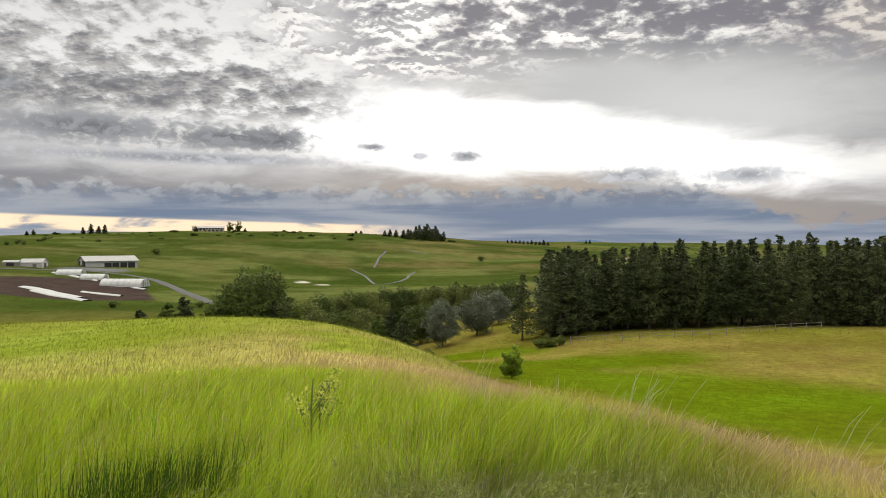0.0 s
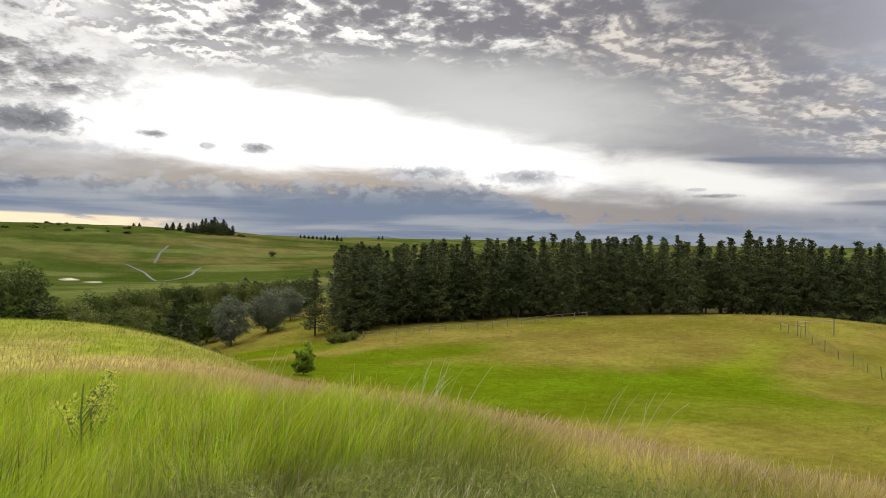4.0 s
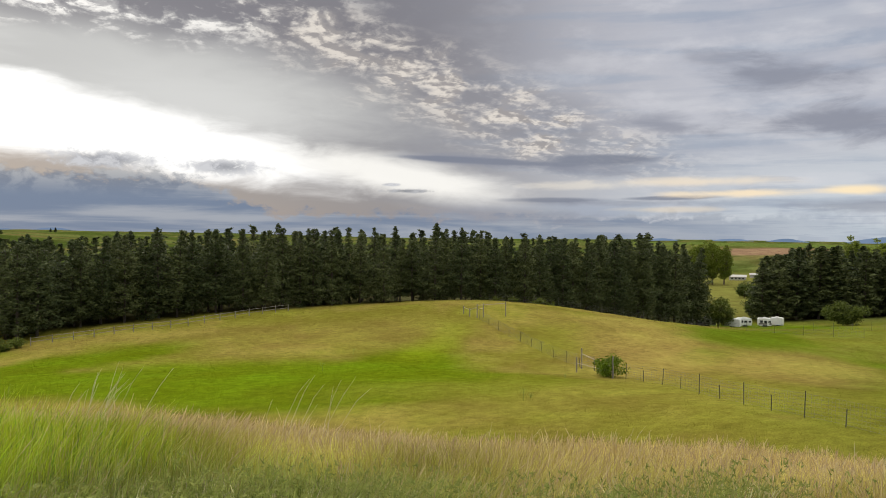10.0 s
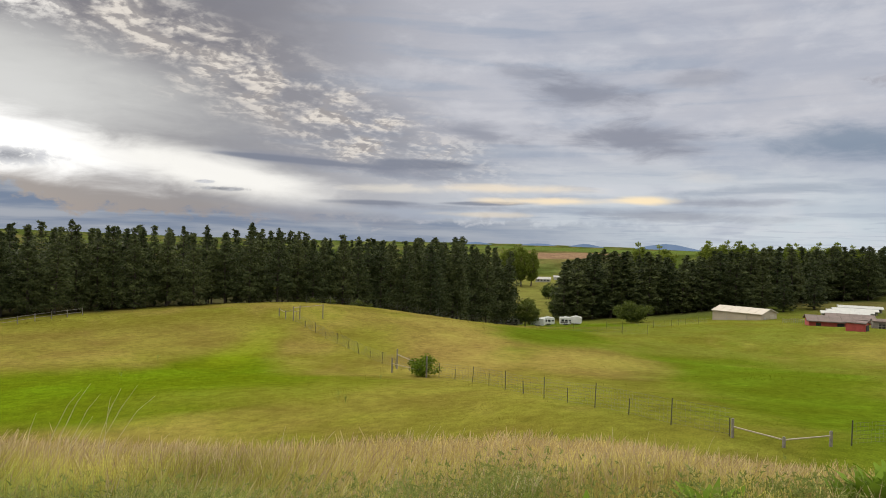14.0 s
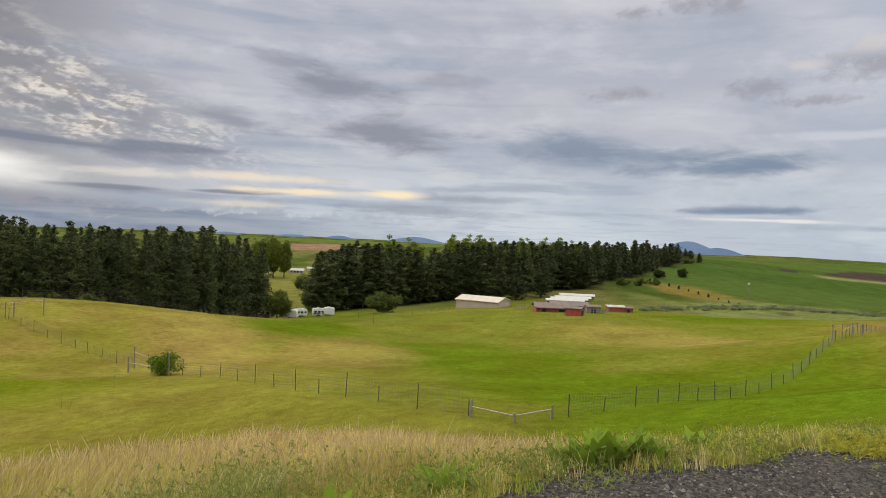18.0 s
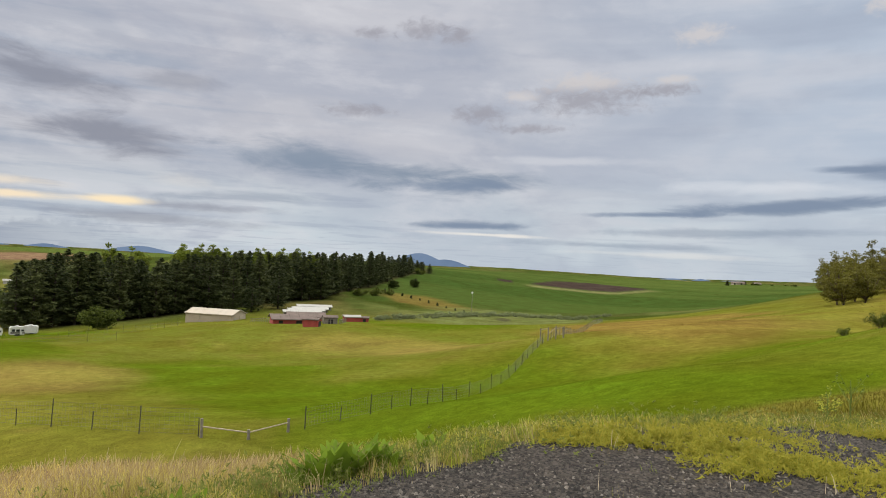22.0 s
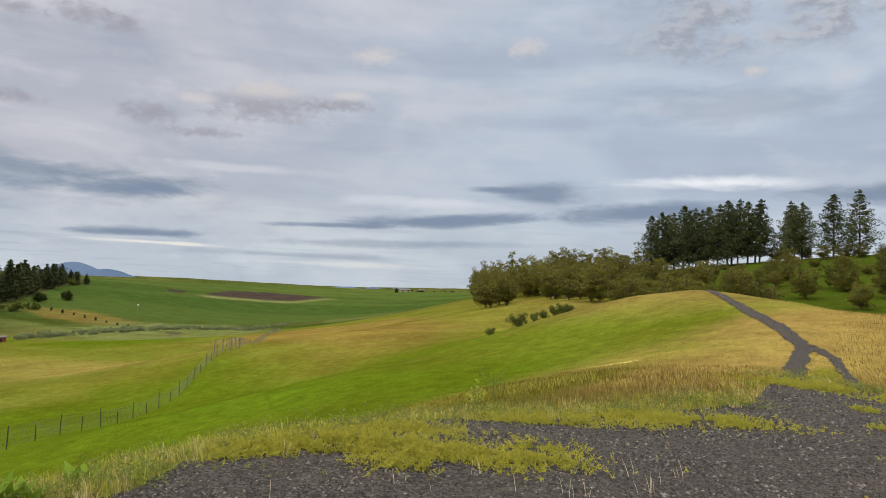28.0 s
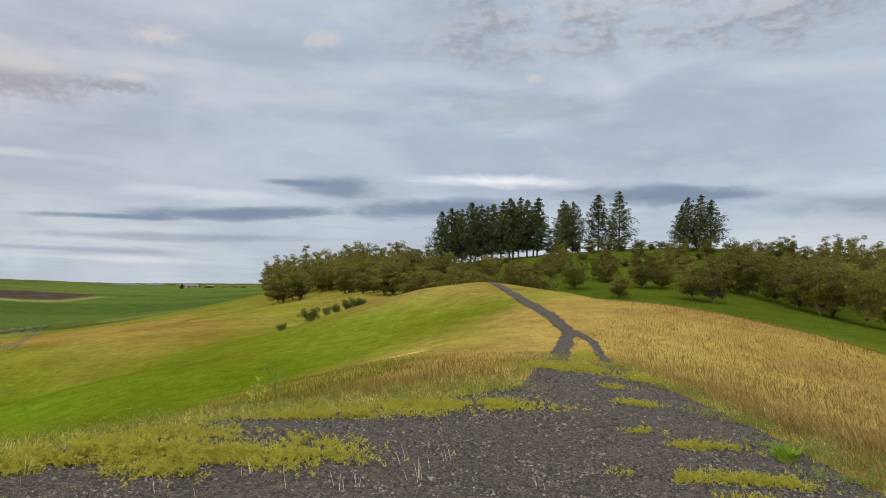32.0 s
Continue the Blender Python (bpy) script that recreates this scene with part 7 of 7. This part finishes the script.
def brace(points, heights, rails, label):
    """Wooden corner brace: posts joined by rails. rails: (from, its height, to, its height)."""
    root = new("fence_brace")
    xy = [bearing(*p) for p in points]
    for (x, y), h in zip(xy, heights):
        wood_post(x, y, h, root)
    for i, hi_, j, hj in rails:
        bm = bmesh.new()
        (x0, y0), (x1, y1) = xy[i], xy[j]
        tube(bm, (x0, y0, ground_z(x0, y0) + hi_), (x1, y1, ground_z(x1, y1) + hj), 0.038, 0.034, 8)
        part("rail", bm, PALE_WOOD, root)
    return tagged(root, label, "fence", "wooden fence braces")


brace([(77.4, 37.3), (80.9, 36.2), (83.9, 37.8)], (0.95, 0.5, 0.72), [(0, 0.55, 1, 0.36), (1, 0.36, 2, 0.5)], "bleached wooden brace with weathered posts in the fence")
brace([(50.9, 73.5), (51.3, 76.5), (53.7, 69)], (1.6, 2.2, 2.1), [(0, 1.0, 2, 0.6), (1, 1.6, 2, 1.0)], "wooden corner brace behind a green bush")
brace([(41.9, 110), (42.4, 108), (43.0, 107), (43.5, 108), (45.3, 109)], (1.2, 1.3, 2.1, 2.1, 2.2), [(0, 1.0, 1, 1.0), (1, 1.0, 2, 1.6), (2, 1.9, 4, 2.0), (2, 1.3, 3, 1.3)], "wooden gateway of posts and rails on the crest")
brace([(103.6, 86), (104.2, 86), (104.8, 87), (105.4, 87.5)], (1.55, 1.6, 1.5, 1.3), [(0, 1.4, 1, 1.4), (1, 0.8, 2, 1.3), (2, 1.2, 3, 1.2)], "wooden gateway posts in the deer fence")


def rail_fence(points, label, step=2.6):
    root = new("rail_fence")
    spots = along(points, step)
    for x, y in spots:
        wood_post(x, y, 1.15, root, 0.06)
    for p, q in zip(spots[:-1], spots[1:]):
        for h in (0.5, 1.0):
            bm = bmesh.new()
            tube(bm, (*p, ground_z(*p) + h), (*q, ground_z(*q) + h), 0.032, 0.032, 5)
            part("rail", bm, OLD_WOOD, root)
    return tagged(root, label, "fence", "wooden rail fences")


rail_fence([(10.0, 111), (15, 112), (20, 114), (24, 118), (28, 124)], "weathered wooden post-and-rail fence below the pines")
rail_fence([(85.8, 178), (87.4, 180), (88.0, 196)], "weathered board pen fence in the farmyard", 1.6)
rail_fence([(80.6, 205), (82.2, 188)], "weathered board pen fence beside the red barn", 1.6)


def utility_pole(a, d, h):
    root = new("utility_pole")
    x, y, z = spot(a, d)
    root.matrix_basis = pose(x, y, z, 0, 0, facing(a, 20))
    bm = bmesh.new()
    tube(bm, (0, 0, -0.5), (0, 0, h), 0.17, 0.11, 8)
    part("pole", bm, OLD_WOOD, root)
    bm = bmesh.new()
    box(bm, (-1.2, -0.06, h - 0.8), (1.2, 0.06, h - 0.65), 0.01)
    part("crossarm", bm, OLD_WOOD, root)
    for u in (-1.0, 0.0, 1.0):
        bm = bmesh.new()
        tube(bm, (u, 0, h - 0.65), (u, 0, h - 0.4), 0.05, 0.03, 6)
        part("insulator", bm, STEEL, root)
    tagged(root, "distant wooden utility pole with a crossarm", "utility pole", "utility poles")
    return x, y, z + h - 0.5


ends = [utility_pole(a, d, h) for a, d, h in ((58.4, 520, 9.5), (64.5, 470, 10), (64.9, 475, 9.0), (74.6, 440, 15), (79.5, 455, 15))]
for p, q in ((0, 1), (1, 3), (3, 4)):
    bm = bmesh.new()
    p, q = Vector(ends[p]), Vector(ends[q])
    for i in range(8):
        a, b = i / 8, (i + 1) / 8
        tube(bm, p.lerp(q, a) - Vector((0, 0, 6 * a * (1 - a))), p.lerp(q, b) - Vector((0, 0, 6 * b * (1 - b))), 0.04, 0.04, 3)
    tagged(part("power_cable", bm, STEEL), "thin sagging cable between utility poles", "cable", "power cables")


def nest_pole(a, d, h):
    """A bare pole with a small white box on top."""
    root = new("nest_pole")
    root.matrix_basis = pose(*spot(a, d), 0, 0, facing(a))
    bm = bmesh.new()
    tube(bm, (0, 0, -0.5), (0, 0, h), 0.09, 0.07, 8)
    part("pole", bm, OLD_WOOD, root)
    bm = bmesh.new()
    box(bm, (-0.35, -0.3, h), (0.35, 0.3, h + 0.7), 0.05)
    part("box", bm, PANEL, root, "small white box")
    return tagged(root, "thin pole with a small white box above the garden", "pole")


nest_pole(98.0, 300, 7.5)

# ---- distant mountains: a blue backdrop on the skyline, haze painted as glow ----
HAZE_GLOW, nt, bsdf, out = tree_of("painted_blue_haze")
# blue emission instead of lit rock: it imitates the haze of distance
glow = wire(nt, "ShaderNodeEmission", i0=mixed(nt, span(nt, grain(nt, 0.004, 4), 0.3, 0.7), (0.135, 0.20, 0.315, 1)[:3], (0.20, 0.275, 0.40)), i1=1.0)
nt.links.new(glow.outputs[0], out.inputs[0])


def range_of(a0, a1, peaks, dist, label):
    n = int((a1 - a0) * 6)
    vs, fs = [], []
    for i in range(n + 1):
        a = a0 + (a1 - a0) * i / n
        e = max([-0.7 + (h + 0.7) * math.exp(-((a - c) / w) ** 2) for c, w, h in peaks]) + 0.05 * (fbm(np.array([a * 1.3]), np.array([dist * 1.0]), 5)[0] - 0.5)
        x, y = bearing(a, dist)
        vs += [(x, y, EYE - 60), (x, y, EYE + dist * math.tan(radians(e))), (x * 1.04, y * 1.04, EYE - 60)]
    for i in range(n):
        b = 3 * i
        fs += [(b, b + 3, b + 4, b + 1), (b + 1, b + 4, b + 5, b + 2)]
    ob = shell("mountain_backdrop", vs, fs, HAZE_GLOW, smooth=True)
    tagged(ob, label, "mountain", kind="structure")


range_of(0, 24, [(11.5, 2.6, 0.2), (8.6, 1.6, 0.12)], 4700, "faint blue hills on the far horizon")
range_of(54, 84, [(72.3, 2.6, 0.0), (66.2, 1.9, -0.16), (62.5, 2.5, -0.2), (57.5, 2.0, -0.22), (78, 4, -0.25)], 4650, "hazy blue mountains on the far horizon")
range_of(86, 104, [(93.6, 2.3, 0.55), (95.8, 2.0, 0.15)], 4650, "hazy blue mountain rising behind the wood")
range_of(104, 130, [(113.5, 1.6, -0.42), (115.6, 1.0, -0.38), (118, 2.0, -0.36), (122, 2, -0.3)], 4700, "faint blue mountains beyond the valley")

# ---- plants at the edge of the gravel and in the near grass ----
DOCK = leafy("dock_leaves", (0.07, 0.13, 0.008), (0.20, 0.29, 0.025), 0.35, 0.5)
MAT = leafy("yellowing_weed_leaves", (0.17, 0.20, 0.02), (0.46, 0.40, 0.06), 0.45)
SAGE = leafy("grey_weed_leaves", (0.12, 0.155, 0.03), (0.30, 0.31, 0.08), 0.4)
STALK = rough_stuff("dead_stalk", (0.42, 0.34, 0.22), (0.60, 0.52, 0.37), 9, 0.8, 0.0)
PETAL = leafy("yellow_petals", (0.38, 0.42, 0.05), (0.6, 0.58, 0.10), 0.4)
STEM = leafy("green_stems", (0.10, 0.14, 0.03), (0.20, 0.25, 0.06), 0.4)


def blade_leaf(length, width, arch, r, lobes=6):
    """A broad wavy leaf that rises and arches over: verts and quads."""
    vs, fs = [], []
    for i in range(lobes + 1):
        k = i / lobes
        w = width * math.sin(math.pi * min(0.97, k * 0.9 + 0.08)) * (1 + 0.16 * (-1) ** i) * 0.5
        z = length * (math.sin(k * arch) / arch) * 0.9
        u = length * (1 - math.cos(k * arch)) / arch
        wave = r.normal(0, 0.04 * width)
        vs += [(u, -w, z + wave), (u + 0.02 * width, 0, z - 0.12 * w), (u, w, z - wave)]
    for i in range(lobes):
        b = 3 * i
        fs += [(b, b + 1, b + 4, b + 3), (b + 1, b + 2, b + 5, b + 4)]
    return np.array(vs), np.array(fs)


def dock(seed, size, count, label):
    """A clump of broad upright leaves."""
    r = np.random.default_rng(seed)
    root = new("broadleaf_weed")
    for i in range(count):
        v, f = blade_leaf(size * r.uniform(0.45, 0.95), size * r.uniform(0.2, 0.32), r.uniform(0.5, 1.3), r)
        a = r.uniform(0, 6.28)
        rot = np.array([(math.cos(a), -math.sin(a), 0), (math.sin(a), math.cos(a), 0), (0, 0, 1)])
        v = v @ rot.T + (math.cos(a) * size * r.uniform(0, 0.35), math.sin(a) * size * r.uniform(0, 0.35), -0.02)
        shell("leaf", v, f, DOCK, root, smooth=True)
    return tagged(root, label, "weed", "broad-leaved weeds")


for i, (a, d, s, n) in enumerate(((86.6, 5.35, 0.40, 22), (88.3, 5.5, 0.46, 26), (90.0, 5.65, 0.42, 22), (91.6, 5.8, 0.34, 16), (85.0, 5.3, 0.28, 12), (75.6, 4.55, 0.30, 14), (77.0, 4.7, 0.24, 10), (95.0, 6.6, 0.3, 10), (164.8, 8.6, 0.32, 12),
                                  (52, 4.1, 0.26, 9), (66, 4.2, 0.3, 10), (45, 4.2, 0.22, 8))):
    dock(200 + i, s * 1.05, n + 12, "clump of broad dark-green dock leaves beside the gravel").matrix_basis = pose(*spot(a, d, 0.01))


def carpet(name, label, mat, sets, size, seed, high=0.05, density=900):
    """Low creeping weeds: many small leaves over ragged patches. sets: bearing, distance, half length, half width, turn."""
    r = np.random.default_rng(seed)
    cs = []
    for a, d, la, lb, turn in sets:
        cx, cy = bearing(a, d)
        n = int(density * la * lb)
        u, v = r.normal(0, 0.5, n) * la, r.normal(0, 0.5, n) * lb
        s_, c_ = math.sin(radians(turn)), math.cos(radians(turn))
        x, y = cx + u * s_ + v * c_, cy + u * c_ - v * s_
        ok = fbm(x / 0.35, y / 0.35, 31) > 0.42
        x, y = x[ok], y[ok]
        cs.append(np.stack([x, y, land(x, y) + 0.02 + np.abs(r.normal(0, high, len(x)))], axis=1))
    v, f = leaves(np.concatenate(cs), size * 1.9, 4, size * 1.1, r, -0.3, -0.55, slim=0.13)
    return tagged(shell(name, v, f, mat), label, "weeds", kind="stuff")


carpet("creeping_weeds", "low yellow-green weeds creeping over the gravel", MAT, [(a, d, la * 1.25, lb * 1.25, turn) for a, d, la, lb, turn in WEED_BEDS], 0.026, 301, 0.055, 4200)
carpet("gravel_tufts", "small yellow-green tufts growing through the gravel", MAT, [(a, d, k * 1.1, k * 0.55, a + 80) for a, d, k in WEED_SPOTS], 0.023, 302, 0.035, 4500)
RIM = [(a, float(pad_edge(a)) + 0.25, 0.9, 0.3, a + 90) for a in range(72, 178, 5)]
carpet("verge_weeds", "leafy green weeds along the edge of the gravel", SAGE, RIM, 0.022, 303, 0.09, 2000)
FRONT = [(a, 4.8, 0.9, 0.6, a + 90) for a in range(-34, 70, 8)]
carpet("verge_weeds", "low grey-green weeds at the foot of the tall grass", SAGE, FRONT, 0.022, 304, 0.14, 1900)


def tufts(name, label, places, tall, colours, seed, blades=11, wide=0.006):
    """Separate tufts of upright and arching blades. places: x and y arrays."""
    r = np.random.default_rng(seed)
    x0, y0 = places
    n = len(x0)
    x = np.repeat(x0, blades) + r.normal(0, 0.035, n * blades)
    y = np.repeat(y0, blades) + r.normal(0, 0.035, n * blades)
    high = np.repeat(tall * r.uniform(0.45, 1.25, n), blades) * r.uniform(0.5, 1.1, n * blades)
    hue = np.asarray(colours)[np.repeat(r.integers(len(colours), size=n), blades)] * r.uniform(0.7, 1.3, (n * blades, 1))
    return sward(name, label, x, y, high, np.full(n * blades, wide) * r.uniform(0.6, 1.3, n * blades), hue, r, tips=hue * 1.15)


def verge(n, lo, hi, inner, outer, seed):
    """Clumped places along the edge of the gravel."""
    r = np.random.default_rng(seed)
    a = r.uniform(lo, hi, n)
    d = pad_edge(a) + r.uniform(inner, outer, n)
    x, y = d * np.sin(np.radians(a)), d * np.cos(np.radians(a))
    ok = fbm(x / 0.6, y / 0.6, 35) > 0.47
    return x[ok], y[ok]


DRY = [(0.50, 0.42, 0.20), (0.40, 0.33, 0.12), (0.34, 0.36, 0.05), (0.20, 0.27, 0.03), (0.46, 0.40, 0.10)]
tufts("verge_tufts", "dry and yellow-green grass tufts along the gravel edge", verge(3600, 74, 150, -0.35, 2.6, 601), 0.2, DRY, 602)
tufts("verge_tufts", "small wispy grass tufts beside the gravel path", verge(1300, 148, 177, -0.25, 2.2, 603), 0.17, DRY[:4], 604)
tufts("gravel_stems", "thin dry stems standing in the gravel", verge(420, 84, 172, -3.6, -0.3, 605), 0.12, DRY[1:4], 606, 5, 0.0026)
rf = np.random.default_rng(607)
fa, fd = np.radians(rf.uniform(-13, 62, 2200)), rf.uniform(4.2, 5.7, 2200)
tufts("weed_tufts", "greyish flowering weeds at the foot of the tall grass", (fd * np.sin(fa), fd * np.cos(fa)), 0.26, [(0.28, 0.28, 0.11), (0.22, 0.27, 0.06), (0.44, 0.40, 0.24), (0.13, 0.18, 0.03)], 608, 10, 0.008)


def stalks(seed, places, tall, label, mat, heads=None):
    """Bent bare stalks, a few with drooping tips."""
    r = np.random.default_rng(seed)
    for a, d in places:
        x, y, z = spot(a, d)
        root = new("dead_stalk")
        root.matrix_basis = pose(x, y, z)
        for i in range(r.integers(1, 4)):
            h = tall * r.uniform(0.6, 1.1)
            lean = np.array([r.normal(0.3, 0.12), r.normal(-0.1, 0.12)]) * h
            base = np.array([r.normal(0, 0.06), r.normal(0, 0.06), -0.05])
            pts = [base, base + (lean[0] * 0.3, lean[1] * 0.3, h * 0.55), base + (lean[0] * 0.72, lean[1] * 0.72, h * 0.88), base + (lean[0] * 1.1, lean[1] * 1.1, h * r.uniform(1.02, 1.12))]
            w = 0.0008 + 0.00014 * d
            shell("stem", *taper(pts, (w, w, w * 0.8, w * 0.4), 4), mat, root)
        tagged(root, label, "dead stalk", "dead grass stalks")


r5 = np.random.default_rng(77)
for a, d, count in ((12.1, 8.5, 6), (11.4, 9.2, 3), (25.7, 7.4, 2), (28.6, 7.5, 2), (-0.7, 9.1, 3)):
    stalks(400 + count + int(a), [(a + r5.normal(0, 0.8), d + r5.normal(0, 0.15)) for _ in range(count)], 0.82, "fan of pale dead grass stalks above the meadow", STALK)
stalks(401, [(r5.uniform(2, 32), r5.uniform(9.0, 14)) for _ in range(10)], 0.5, "pale dead grass stalk bent above the meadow", STALK)
stalks(402, [(r5.uniform(30, 78), r5.uniform(6.2, 9.5)) for _ in range(26)], 0.5, "thin pale dead stalk above the grass", STALK)
stalks(403, [(r5.uniform(84, 150), r5.uniform(3.8, 7.2)) for _ in range(30)], 0.2, "thin dry stem standing in the gravel", STALK)


def flowering(seed, at, tall, label, flowers=True):
    """A branching weed with sparse leaves and small yellow heads."""
    r = np.random.default_rng(seed)
    root = new("flowering_weed")
    root.matrix_basis = pose(*spot(*at))
    tips = []
    for i in range(9):
        a, k = r.uniform(0, 6.28), r.uniform(0.35, 0.95)
        base = np.array([0, 0, tall * k * 0.55])
        tip = base + np.array([math.cos(a) * 0.28, math.sin(a) * 0.28, 0.42]) * tall * r.uniform(0.6, 1.0)
        shell("branch", *taper([base, (base + tip) / 2 + r.normal(0, 0.02, 3), tip], (0.004, 0.003, 0.002), 4), STEM, root)
        tips += [tip, base * 0.4 + tip * 0.6]
    shell("stem", *taper([(0, 0, -0.05), (0, 0, tall * 0.5), (0.02, 0, tall * 0.75)], (0.011, 0.009, 0.006), 5), STEM, root)
    shell("foliage", *leaves(tips, 0.04, 3, 0.06, r), STEM, root)
    if flowers:
        tagged(shell("flowers", *leaves(tips, 0.026, 14, 0.055, r), PETAL, root), kind="stuff")
    return tagged(root, label, "weed", "flowering weeds")


flowering(501, (-13.6, 6.9), 1.05, "spindly weed with small yellow flowers in the grass")
flowering(502, (-12.8, 7.3), 0.9, "spindly weed with pale yellow flowers in the grass")
flowering(503, (125.7, 11.6), 0.85, "dark upright weed beside the gravel pad", False)
flowering(504, (124.3, 11.2), 0.6, "small weed with yellow flowers beside the gravel pad")
for i, (a, d, h) in enumerate(((46.6, 52, 0.9), (47.2, 52, 0.5), (57.2, 30, 0.6), (30.5, 71, 0.8), (33, 84, 0.7), (50.0, 66, 0.5), (8.5, 60, 1.0))):
    flowering(510 + i, (a, d), h * 1.4, "dark thistle standing in the meadow", False)
